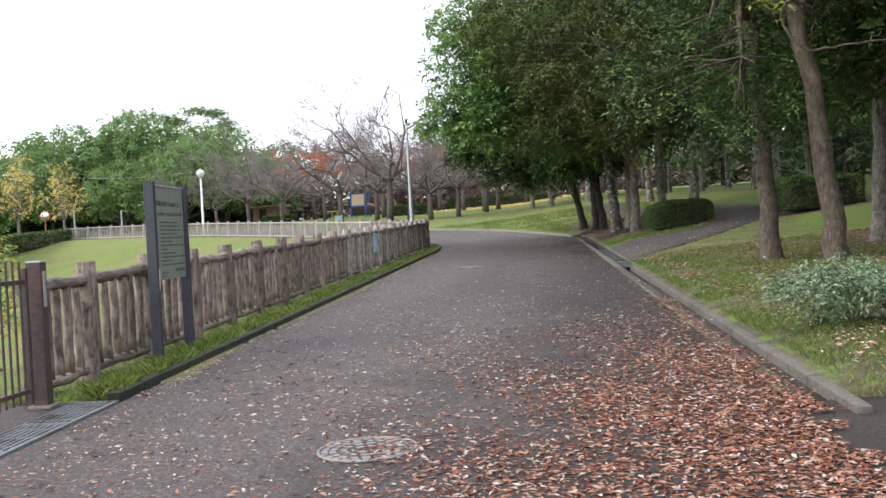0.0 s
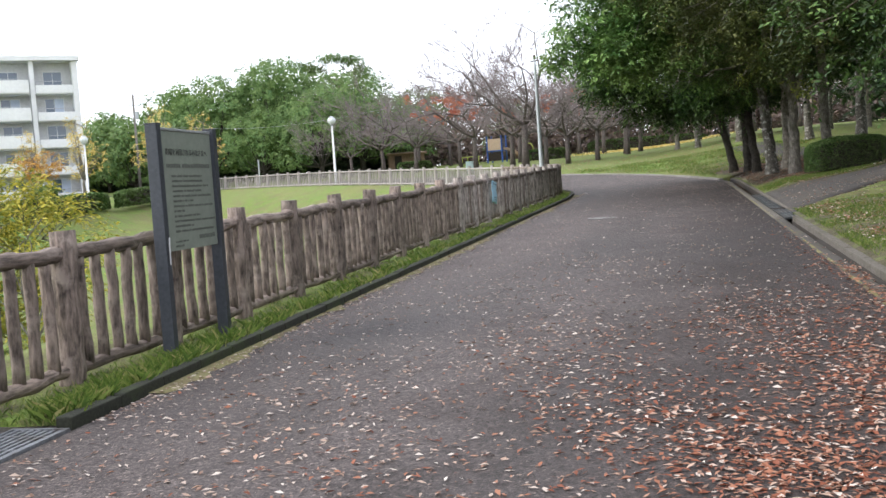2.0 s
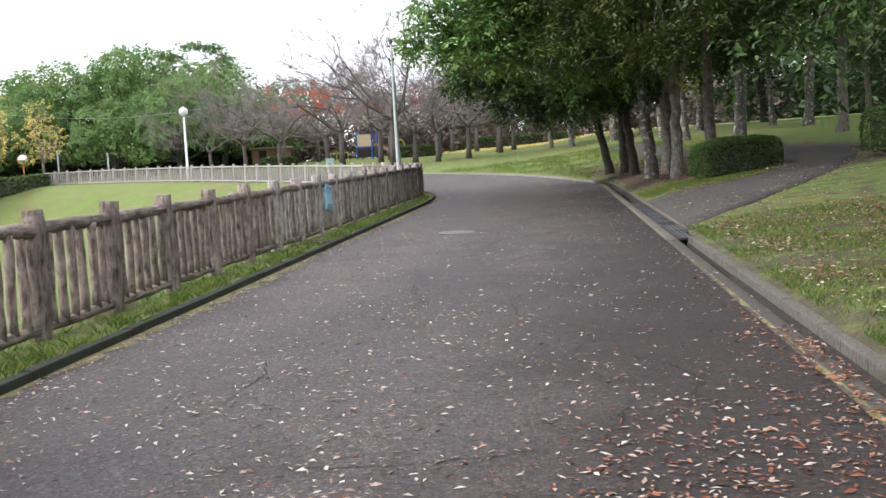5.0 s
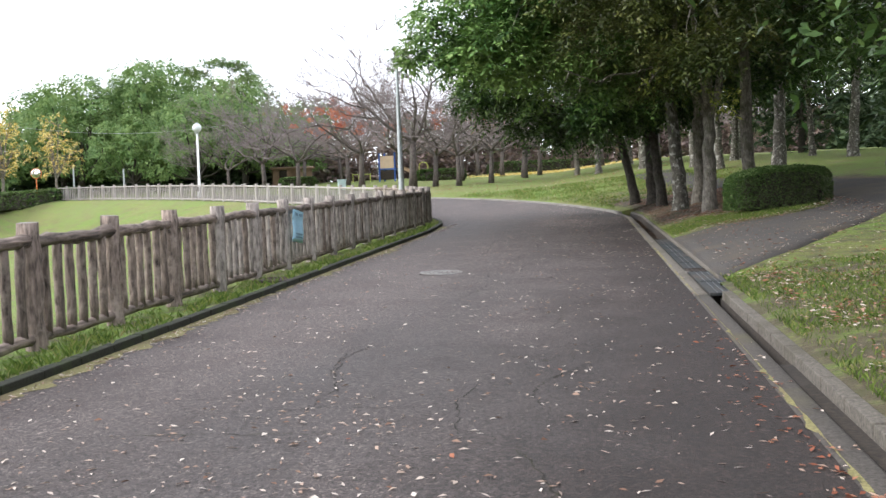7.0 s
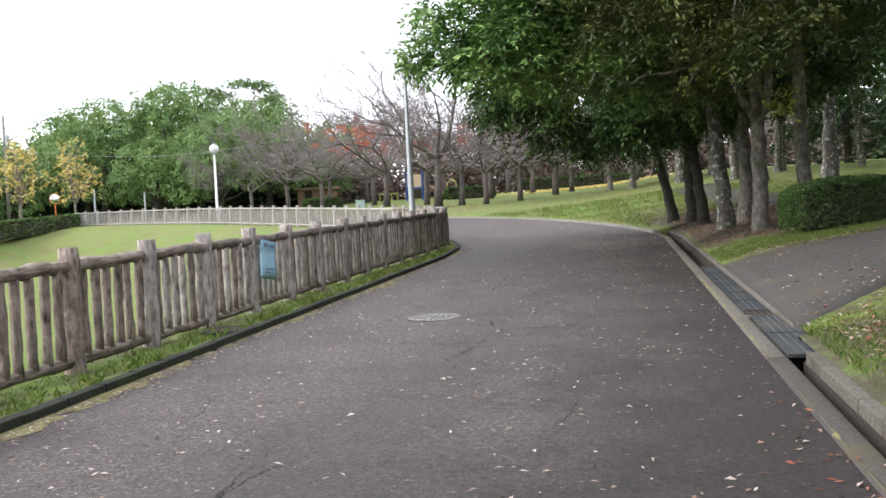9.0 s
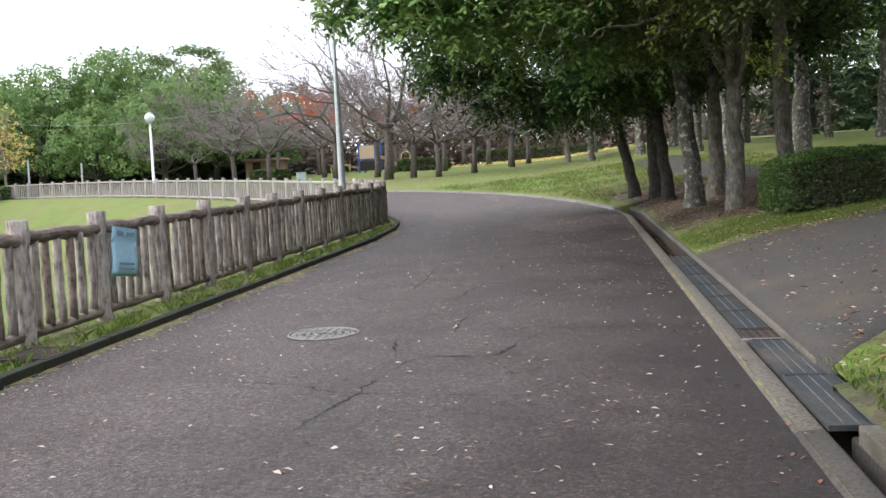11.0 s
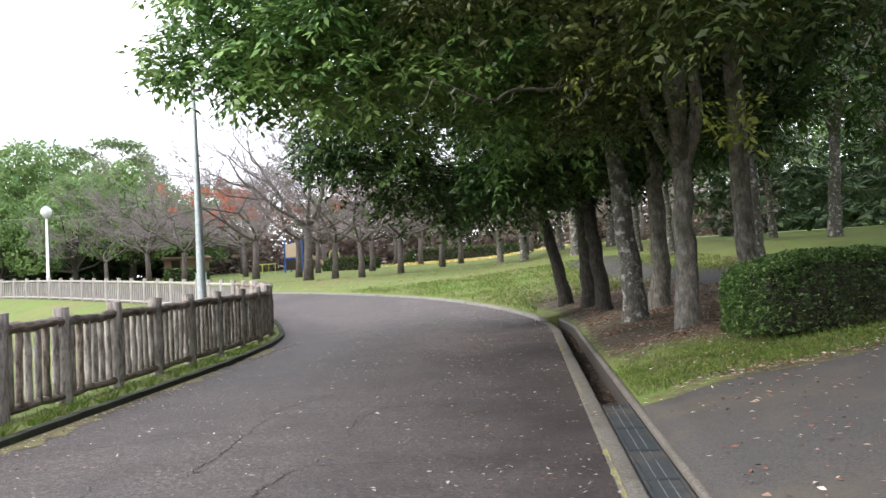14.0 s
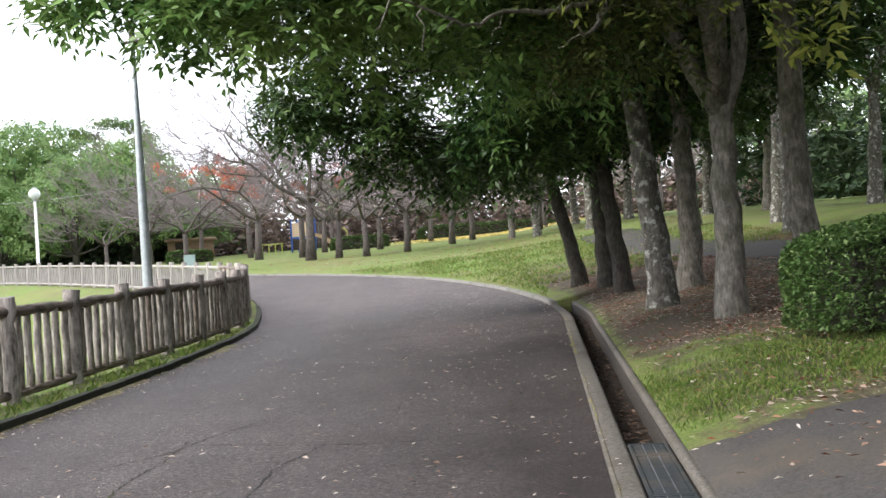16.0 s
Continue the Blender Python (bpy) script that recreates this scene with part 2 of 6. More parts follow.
GRATE_BLACK = surface("black_plastic_grate", (0.018, 0.022, 0.024), (0.06, 0.07, 0.075), 1.5, 40, 0.6, 0.1, bump_d=0.001, where="World", stain=(0.10, 0.085, 0.07), stain_scale=2)
IRON = surface("cast_iron", (0.16, 0.155, 0.15), (0.34, 0.33, 0.32), 3, 60, 0.6, 0.2, bump_d=0.001, stain=(0.09, 0.07, 0.055), stain_scale=6)
IRON_DARK = surface("dark_cast_iron", (0.03, 0.028, 0.026), (0.09, 0.085, 0.08), 3, 60, 0.8, 0.1, bump_d=0.001)
BARK_GREY = bark_material("grey_bark", (0.075, 0.067, 0.055), (0.34, 0.31, 0.265), (0.095, 0.10, 0.055))
BARK_BROWN = bark_material("brown_bark", (0.046, 0.036, 0.028), (0.205, 0.160, 0.125), (0.075, 0.068, 0.038))
BARK_PALE = bark_material("lichen_bark", (0.05, 0.045, 0.035), (0.19, 0.175, 0.15), (0.045, 0.055, 0.028), (0.44, 0.43, 0.39))
BARK_TAN = bark_material("pale_brown_bark", (0.095, 0.082, 0.068), (0.38, 0.34, 0.29), (0.11, 0.11, 0.065))
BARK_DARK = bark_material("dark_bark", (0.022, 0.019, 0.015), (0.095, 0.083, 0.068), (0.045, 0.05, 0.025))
BARK_CHERRY = bark_material("cherry_bark", (0.16, 0.132, 0.136), (0.36, 0.305, 0.31), (0.25, 0.22, 0.215))
BARK_CHERRY_DARK = bark_material("dark_cherry_bark", (0.055, 0.045, 0.042), (0.165, 0.135, 0.126), (0.10, 0.10, 0.08))
LEAF_EVER = leafy("evergreen_leaves", [(0.1, (0.011, 0.030, 0.010)), (0.42, (0.035, 0.080, 0.021)), (0.72, (0.088, 0.165, 0.040)), (1.0, (0.20, 0.29, 0.085))], 0.42, 0.12, (0.042, 0.062, 0.015), True)
LEAF_BRIGHT = leafy("camphor_leaves", [(0.1, (0.030, 0.078, 0.022)), (0.42, (0.105, 0.215, 0.056)), (0.72, (0.215, 0.36, 0.105)), (1.0, (0.37, 0.49, 0.18))], 0.36, 0.15, (0.14, 0.20, 0.045), True)
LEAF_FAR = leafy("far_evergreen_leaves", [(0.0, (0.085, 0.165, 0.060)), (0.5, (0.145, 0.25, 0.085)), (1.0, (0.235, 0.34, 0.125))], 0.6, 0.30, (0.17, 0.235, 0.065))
LEAF_MAUVE = leafy("bare_brown_undergrowth", [(0.0, (0.14, 0.108, 0.10)), (0.6, (0.25, 0.195, 0.18)), (1.0, (0.34, 0.25, 0.20))], 0.8, 0.2)
LEAF_LIME = leafy("yellowing_spray_leaves", [(0.0, (0.12, 0.17, 0.03)), (0.5, (0.25, 0.30, 0.06)), (1.0, (0.42, 0.43, 0.11))], 0.5, 0.4)
LEAF_FARDARK = leafy("far_dark_leaves", [(0.0, (0.032, 0.058, 0.030)), (0.6, (0.066, 0.108, 0.052)), (1.0, (0.12, 0.165, 0.080))], 0.6, 0.2)
LEAF_YELLOW = leafy("ginkgo_leaves", [(0.0, (0.46, 0.33, 0.06)), (0.5, (0.72, 0.56, 0.16)), (1.0, (0.82, 0.74, 0.40))], 0.6, 0.35)
LEAF_ORANGE = leafy("orange_autumn_leaves", [(0.0, (0.36, 0.16, 0.04)), (0.6, (0.58, 0.32, 0.07)), (1.0, (0.70, 0.50, 0.16))], 0.6, 0.35)
LEAF_RED = leafy("red_cherry_leaves", [(0.0, (0.34, 0.09, 0.06)), (0.6, (0.56, 0.17, 0.10)), (1.0, (0.66, 0.30, 0.18))], 0.6, 0.35)
LEAF_HEDGE = leafy("hedge_leaves", [(0.0, (0.03, 0.068, 0.018)), (0.5, (0.075, 0.15, 0.036)), (0.85, (0.15, 0.24, 0.075)), (1.0, (0.28, 0.35, 0.15))], 0.5, 0.2, (0.10, 0.13, 0.05))
LEAF_SILVER = leafy("silvery_shrub_leaves", [(0.0, (0.07, 0.13, 0.06)), (0.5, (0.16, 0.24, 0.13)), (1.0, (0.36, 0.43, 0.30))], 0.5, 0.2)
LEAF_OLIVE = leafy("yellowing_leaves", [(0.0, (0.14, 0.18, 0.035)), (0.4, (0.33, 0.34, 0.06)), (1.0, (0.66, 0.55, 0.10))], 0.55, 0.3)
LEAF_OLIVE_DARK = leafy("olive_evergreen_leaves", [(0.1, (0.014, 0.024, 0.007)), (0.42, (0.042, 0.066, 0.015)), (0.72, (0.095, 0.122, 0.028)), (1.0, (0.20, 0.21, 0.058))], 0.42, 0.12, (0.055, 0.050, 0.015), True)
LITTER = leafy("fallen_leaves", [(0.0, (0.12, 0.042, 0.026)), (0.35, (0.26, 0.090, 0.050)), (0.70, (0.36, 0.175, 0.108)), (0.88, (0.44, 0.29, 0.215)), (1.0, (0.58, 0.51, 0.45))], 0.7, 0.1)
LITTER_DARK = leafy("dark_fallen_leaves", [(0.0, (0.035, 0.022, 0.015)), (0.5, (0.10, 0.062, 0.042)), (1.0, (0.22, 0.15, 0.105))], 0.7, 0.1)
LITTER_PALE = leafy("pale_fallen_leaves", [(0.0, (0.17, 0.090, 0.058)), (0.3, (0.33, 0.225, 0.17)), (0.6, (0.45, 0.36, 0.30)), (1.0, (0.62, 0.56, 0.50))], 0.7, 0.1)
BLADES = leafy("grass_blades", [(0.0, (0.055, 0.10, 0.018)), (0.5, (0.125, 0.20, 0.036)), (0.85, (0.21, 0.265, 0.065)), (1.0, (0.34, 0.30, 0.13))], 0.6, 0.3)
WHITE_PAINT = surface("white_lamp_paint", (0.62, 0.64, 0.64), (0.78, 0.80, 0.80), 2, 20, 0.4, bump_d=0)
STEEL_GREY = surface("galvanised_steel", (0.40, 0.43, 0.45), (0.58, 0.61, 0.63), 1.5, 12, 0.45, 0.5, bump_d=0)
SIGN_FRAME = surface("dark_blue_grey_paint", (0.030, 0.036, 0.045), (0.055, 0.062, 0.075), 3, 30, 0.45, bump_d=0.0005)
SIGN_FACE = surface("grey_green_sign_face", (0.20, 0.235, 0.195), (0.255, 0.285, 0.24), 2, 15, 0.45, bump_d=0)
INK = surface("faded_ink", (0.085, 0.097, 0.082), (0.14, 0.152, 0.13), 5, 60, 0.6, bump_d=0)
INK_DARK = surface("dark_ink", (0.025, 0.028, 0.025), (0.05, 0.055, 0.048), 5, 60, 0.6, bump_d=0)
BROWN_STEEL = surface("brown_painted_steel", (0.040, 0.028, 0.027), (0.095, 0.065, 0.06), 2, 25, 0.5, bump_d=0.001, stain=(0.16, 0.06, 0.05), stain_scale=2)

# ---- mesh helpers ----


def mesh_of(name, verts, faces, mats, smooth=False):
    me = bpy.data.meshes.new(name)
    verts = np.asarray(verts, dtype=np.float32).reshape(-1, 3)
    if isinstance(faces, np.ndarray):
        n, k = faces.shape
        me.vertices.add(len(verts))
        me.vertices.foreach_set("co", verts.ravel())
        me.loops.add(n * k)
        me.loops.foreach_set("vertex_index", faces.astype(np.int32).ravel())
        me.polygons.add(n)
        me.polygons.foreach_set("loop_start", np.arange(0, n * k, k, dtype=np.int32))
        me.update(calc_edges=True)
    else:
        me.from_pydata(verts.tolist(), [], faces)
    for mt in (mats if isinstance(mats, (list, tuple)) else [mats]):
        me.materials.append(mt)
    if smooth:
        me.shade_smooth()
    return me


def from_bm(name, bm, mats, smooth=False):
    me = bpy.data.meshes.new(name)
    bm.normal_update()
    bm.to_mesh(me)
    bm.free()
    for mt in (mats if isinstance(mats, (list, tuple)) else [mats]):
        me.materials.append(mt)
    if smooth:
        me.shade_smooth()
    return me


def part(name, data, parent, label="", m=None):
    ob = new(name, data)
    ob.parent = parent
    if m is not None:
        ob.matrix_basis = m
    return tagged(ob, label=label)


def thing(name, label, category, m=None, data=None, group="", kind=""):
    ob = new(name, data)
    if m is not None:
        ob.matrix_basis = m
    return tagged(ob, label, category, group, kind)


def box_bm(sx, sy, sz, bev=0.0, bm=None, at=(0, 0, 0)):
    """A box with its base centre at a place, edges bevelled."""
    one = bmesh.new()
    bmesh.ops.create_cube(one, size=1.0, matrix=Matrix.Translation((at[0], at[1], at[2] + sz / 2)) @ Matrix.Diagonal((sx, sy, sz, 1)))
    if bev:
        bmesh.ops.bevel(one, geom=one.edges[:], offset=bev, segments=2, affect="EDGES", profile=0.6)
    if bm is None:
        return one
    tmp = bpy.data.meshes.new("tmp")
    one.to_mesh(tmp)
    one.free()
    bm.from_mesh(tmp)
    bpy.data.meshes.remove(tmp)
    return bm


def tube(pts, radii, sides=8, cap=True, wob=0.0, rng=None):
    """Verts and faces of a tapered tube along points."""
    pts = np.asarray(pts, float)
    n = len(pts)
    tang = np.gradient(pts, axis=0)
    tang /= np.linalg.norm(tang, axis=1)[:, None] + 1e-9
    ref = np.array([0.0, 0.0, 1.0]) if abs(tang[:, 2]).mean() < 0.8 else np.array([1.0, 0.0, 0.0])
    u = np.cross(tang, ref)
    u /= np.linalg.norm(u, axis=1)[:, None] + 1e-9
    w = np.cross(tang, u)
    a = np.linspace(0, 2 * np.pi, sides, endpoint=False)
    r = np.asarray(radii, float)[:, None] * np.ones((n, sides))
    if wob and rng is not None:
        r = r * (1 + rng.uniform(-wob, wob, (n, sides)))
    v = pts[:, None] + r[:, :, None] * (np.cos(a)[None, :, None] * u[:, None] + np.sin(a)[None, :, None] * w[:, None])
    f = []
    for i in range(n - 1):
        for j in range(sides):
            k = (j + 1) % sides
            f.append((i * sides + j, i * sides + k, (i + 1) * sides + k, (i + 1) * sides + j))
    if cap:
        f.append(tuple(range((n - 1) * sides, n * sides)))
        f.append(tuple(reversed(range(sides))))
    return v.reshape(-1, 3), f


class Pile:
    """Gathers many small meshes into one."""

    def __init__(self):
        self.v, self.f, self.n = [], [], 0

    def add(self, v, f):
        self.v.append(np.asarray(v, float))
        self.f += [tuple(i + self.n for i in q) for q in f]
        self.n += len(v)

    def mesh(self, name, mats, smooth=False):
        return mesh_of(name, np.concatenate(self.v), self.f, mats, smooth)


def leaves(centres, radius, per, size, rng, droop=0.35, flat=0.6, out=None):
    """Leaf blades scattered in loose clumps round the centres: four-cornered, folded, each of its own turn."""
    c = np.repeat(np.asarray(centres, float), per, axis=0)
    n = len(c)
    r = np.repeat(np.broadcast_to(np.asarray(radius, float), (len(centres),)), per)
    d = rng.normal(size=(n, 3))
    d /= np.linalg.norm(d, axis=1)[:, None]
    d *= (rng.random(n) ** 0.45 * r)[:, None]
    d[:, 2] *= flat
    p = c + d
    ax = rng.normal(size=(n, 3))
    ax[:, 2] = ax[:, 2] * 0.5 - droop
    ax /= np.linalg.norm(ax, axis=1)[:, None]
    up = rng.normal(size=(n, 3)) * 0.55 + np.array([0, 0, 1.0])
    if out is not None:
        up = rng.normal(size=(n, 3)) * 0.26 + np.repeat(out, per, axis=0)
        ax = np.cross(up, rng.normal(size=(n, 3)))
        ax /= np.linalg.norm(ax, axis=1)[:, None] + 1e-9
    side = np.cross(ax, up)
    side /= np.linalg.norm(side, axis=1)[:, None] + 1e-9
    nrm = np.cross(side, ax)
    L = (size * rng.uniform(0.65, 1.3, n))[:, None]
    wd = L * rng.uniform(0.17, 0.27, n)[:, None]
    fold = nrm * wd * 0.35
    v = np.stack([p - ax * L * 0.5, p + side * wd + fold, p + ax * L * 0.5, p - side * wd + fold], axis=1).reshape(-1, 3)
    return v, np.arange(n * 4, dtype=np.int32).reshape(-1, 4)


def sprays(centres, radius, per, size, rng, on=9):
    """Leafy shoots that fan out of each centre and droop; leaves stand along them in turn, tips hanging.
    Gives verts, faces and, for each vert, a random number shared by its centre."""
    k = max(2, per // on)
    nc = len(centres)
    c = np.repeat(np.asarray(centres, float), k, axis=0)
    r = np.repeat(np.broadcast_to(np.asarray(radius, float), (nc,)), k)
    ns = len(c)
    d = rng.normal(size=(ns, 3))
    d[:, 2] = d[:, 2] * 0.55 + 0.12
    d /= np.linalg.norm(d, axis=1)[:, None]
    ln = r * rng.uniform(0.7, 1.25, ns)
    u = np.tile(np.linspace(0.28, 1.0, on), ns)
    D, Ln = np.repeat(d, on, axis=0), np.repeat(ln, on)
    n = ns * on
    p = np.repeat(c, on, axis=0) + D * (Ln * u)[:, None] + rng.normal(0, 0.03, (n, 3))
    p[:, 2] -= 0.42 * Ln * u ** 2
    side = np.cross(D, np.array([0, 0, 1.0]))
    side /= np.linalg.norm(side, axis=1)[:, None] + 1e-6
    sign = np.where(np.tile(np.arange(on), ns) % 2 == 0, 1.0, -1.0)[:, None]
    ax = D * 0.65 + side * sign * 0.75 + np.array([0, 0, -0.42]) + rng.normal(0, 0.28, (n, 3))
    ax /= np.linalg.norm(ax, axis=1)[:, None]
    up = np.array([0, 0, 0.85]) + D * 0.65 + rng.normal(0, 0.36, (n, 3))
    sd = np.cross(ax, up)
    sd /= np.linalg.norm(sd, axis=1)[:, None] + 1e-6
    nrm = np.cross(sd, ax)
    L = (size * rng.uniform(0.6, 1.25, n))[:, None]
    wd = L * rng.uniform(0.14, 0.22, n)[:, None]
    mid = p + ax * L * 0.42 + nrm * wd * 0.35
    v = np.stack([p, mid + sd * wd, p + ax * L, mid - sd * wd], axis=1).reshape(-1, 3)
    tint = np.repeat(rng.random(nc), k * on * 4)
    return v, np.arange(n * 4, dtype=np.int32).reshape(-1, 4), tint


def smooth_line(ctrl, step):
    """A smooth curve through control points, resampled at even steps."""
    c = np.asarray(ctrl, float)
    ext = np.vstack([2 * c[0] - c[1], c, 2 * c[-1] - c[-2]])
    out = []
    for i in range(1, len(ext) - 2):
        a, b, d, e = ext[i - 1], ext[i], ext[i + 1], ext[i + 2]
        t = np.linspace(0, 1, 24, endpoint=False)[:, None]
        out.append(0.5 * (2 * b + (d - a) * t + (2 * a - 5 * b + 4 * d - e) * t**2 + (3 * b - a - 3 * d + e) * t**3))
    out = np.vstack(out + [c[-1:]])
    s = np.concatenate([[0], np.cumsum(np.linalg.norm(np.diff(out, axis=0), axis=1))])
    q = np.arange(0, s[-1], step)
    return np.stack([np.interp(q, s, out[:, k]) for k in range(out.shape[1])], axis=1)


def sstep(v, a, b):
    t = np.clip((np.asarray(v, float) - a) / (b - a), 0, 1)
    return t * t * (3 - 2 * t)


# ---- the lie of the land ----
ROAD_W = 5.5
OUTER = smooth_line([(1.72, -40), (1.72, -10), (1.72, 10), (1.72, 30), (1.72, 40), (1.68, 43.5), (1.2, 48), (-0.3, 54.5), (-3.2, 61.5), (-8.5, 69), (-16.5, 77), (-26, 85.5), (-40, 94), (-58, 99), (-90, 101)], 0.8)
DIRS = np.gradient(OUTER, axis=0)
DIRS /= np.linalg.norm(DIRS, axis=1)[:, None]
LEFTW = np.stack([-DIRS[:, 1], DIRS[:, 0]], axis=1)
WIDEN = 0.5 * sstep(OUTER[:, 1], 44, 54) * (1 - sstep(OUTER[:, 1], 66, 80))


BEND = 0.62 * sstep(OUTER[:, 1], 37, 48)


def offset_line(d):
    """The line that runs d metres to the left of the road's outer edge; the road widens in the bend, towards the fence."""
    grow = WIDEN if d > 3 else WIDEN * 0
    if 0 < d < ROAD_W + 0.9:
        grow = WIDEN * (d > 3) + BEND * min(d / ROAD_W, (ROAD_W + 0.9 - d) / 0.9, 1.0)
    return OUTER + LEFTW * (d + grow)[:, None]


def plane(x, y):
    """The road's own surface: it climbs gently ahead and falls to the basin."""
    x, y = np.asarray(x, float), np.asarray(y, float)
    xx = np.clip(x, -12, 8)
    yy = np.clip(y, -60, 130)
    return 0.022 * yy + 0.014 * xx + 0.85 * sstep(y, 48, 92)


def side_of(x, y):
    """Signed distance to the outer edge, positive outside, and the index along it."""
    x, y = np.atleast_1d(np.asarray(x, float)).ravel(), np.atleast_1d(np.asarray(y, float)).ravel()
    s, idx = np.empty(len(x)), np.empty(len(x), int)
    for a in range(0, len(x), 20000):
        dx = x[a:a + 20000, None] - OUTER[None, :, 0]
        dy = y[a:a + 20000, None] - OUTER[None, :, 1]
        i = np.argmin(dx * dx + dy * dy, axis=1)
        r = np.arange(len(i))
        lat = dx[r, i] * LEFTW[i, 0] + dy[r, i] * LEFTW[i, 1]
        dist = np.sqrt(dx[r, i] ** 2 + dy[r, i] ** 2)
        s[a:a + 20000] = -np.sign(lat) * np.maximum(dist, np.abs(lat))
        idx[a:a + 20000] = i
    return s, idx


def land(x, y):
    """Height of the ground outside the road."""
    x, y = np.asarray(x, float), np.asarray(y, float)
    shape = x.shape
    s, idx = side_of(x, y)
    xf, yf = np.atleast_1d(x).ravel(), np.atleast_1d(y).ravel()
    p = plane(xf, yf)
    low = sstep(yf, 58, 78) * (1 - sstep(xf, -4, 8))
    rise = 0.05 * (1 - 0.7 * low) + 0.065 * sstep(yf, 20, 36) * (1 - low) * (1 - 0.5 * sstep(yf, 60, 80))
    so = np.clip(s, 0, None)
    bank = 0.10 * sstep(so, 0, 0.4) + rise * np.minimum(so, 12) + 0.02 * np.clip(so - 12, 0, 60)
    i = -(s + ROAD_W)
    si = np.clip(i, 0, None)
    basin = 0.05 - 2.3 * sstep(si, 1.6, 11.0) + 0 * si
    west = sstep(xf, -36, -46)
    basin = basin * (1 - west)
    basin = basin + 0.75 * np.exp(-(((xf + 14.2) / 3.2) ** 2 + ((yf - 19.8) / 3.2) ** 2))
    h = np.where(s > 0, p + bank, np.where(s < -ROAD_W, p + basin, p))
    return h.reshape(shape)


def land1(x, y):
    return float(land(np.array([x]), np.array([y]))[0])


def add_soil(me):
    """Marks where trees and feet have worn the grass to soil and leaf litter."""
    co = np.empty(len(me.vertices) * 3, np.float32)
    me.vertices.foreach_get("co", co)
    X, Y = co[0::3], co[1::3]
    s, _ = side_of(X, Y)
    wood = sstep(s, 0.2, 1.0) * sstep(Y, 34.0, 36.5) * (1 - sstep(Y, 50, 57)) * (1 - sstep(s, 6, 9))
    wood = np.maximum(wood, 0.9 * sstep(s, 2.4, 5) * (1 - sstep(Y, 20, 25)))
    wood = np.maximum(wood, 0.56 * sstep(s, 0.05, 0.38) * (1 - sstep(Y, 23, 25)))
    wood = np.maximum(wood, 0.42 * sstep(s, 0.3, 1) * (1 - sstep(Y, 56, 62)) * (1 - sstep(s, 5, 8)))
    wood = np.maximum(wood, 0.4 * sstep(-s, ROAD_W, ROAD_W + 0.1) * (1 - sstep(-s, ROAD_W + 1.6, ROAD_W + 2.4)))
    wood = np.maximum(wood, 0.55 * sstep(s, 0.3, 1) * sstep(Y, 30, 31) * (1 - sstep(Y, 34, 36)))
    wood = np.maximum(wood, 0.3 * sstep(Y, 100, 108) * (1 - sstep(X, -24, -12)) * sstep(X, -90, -60))
    me.attributes.new("soil", "FLOAT", "POINT").data.foreach_set("value", wood.astype(np.float32))


def strip(name, rails, heights, mats, label, category="", kind="structure"):
    """A long sheet between lines that run side by side, each with its heights."""
    rails = [np.vstack([r[:1], r, r[-1:]]) for r in rails]
    heights = [np.concatenate([h[:1] - 0.4, h, h[-1:] - 0.4]) for h in heights]
    n, k = len(rails[0]), len(rails)
    v = np.stack([np.column_stack([r, h]) for r, h in zip(rails, heights)], axis=1).reshape(-1, 3)
    i, j = np.meshgrid(np.arange(n - 1), np.arange(k - 1), indexing="ij")
    b = (i * k + j).ravel()
    f = np.stack([b, b + 1, b + k + 1, b + k], axis=1)
    me = mesh_of(name, v, f[:, ::-1].copy(), mats)
    if mats == GROUND:
        add_soil(me)
    return tagged(new(name, me), label, category, kind=kind)

# ---- ground and road ----


def ground_sheet():
    near_x = np.arange(-14, 16.01, 0.4)
    xs = np.unique(np.concatenate([[-2500, -1200, -600, -350, -220, -160], np.arange(-130, -60, 6), np.arange(-60, -14, 1.6), near_x, np.arange(17, 40, 1.6), np.arange(40, 110, 7), [140, 220, 400, 900, 2500]]))
    ys = np.unique(np.concatenate([[-900, -300, -120, -60], np.arange(-40, -4, 4), np.arange(-4, 64, 0.5), np.arange(64, 110, 1.4), np.arange(112, 180, 6), [200, 260, 400, 800, 1500, 3000]]))
    X, Y = np.meshgrid(xs, ys, indexing="ij")
    s, idx = side_of(X, Y)
    s = s.reshape(X.shape)
    Z = land(X, Y)
    inner = -(ROAD_W + WIDEN[idx].reshape(X.shape))
    Z = Z - 0.65 * (1 - sstep(s, 0.95, 1.45)) * sstep(s, inner - 1.45, inner - 1.0)
    Z += 0.02 * np.sin(X * 1.7 + Y * 0.6) * np.sin(Y * 1.1) * (np.abs(s + 3) > 6)
    n, k = X.shape
    i, j = np.meshgrid(np.arange(n - 1), np.arange(k - 1), indexing="ij")
    b = (i * k + j).ravel()
    me = mesh_of("ground", np.stack([X, Y, Z], axis=2).reshape(-1, 3), np.stack([b, b + k, b + k + 1, b + 1], axis=1), GROUND, True)
    add_soil(me)
    return tagged(new("ground", me), "uneven park lawn with bare soil and leaf litter under the trees", "ground", kind="structure")


ground_sheet()

road_lines = [offset_line(ROAD_W * f) for f in np.linspace(0.0, 1.0, 12)]
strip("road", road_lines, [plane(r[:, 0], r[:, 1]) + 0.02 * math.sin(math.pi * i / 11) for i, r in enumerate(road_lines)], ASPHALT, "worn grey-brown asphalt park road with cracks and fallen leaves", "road")


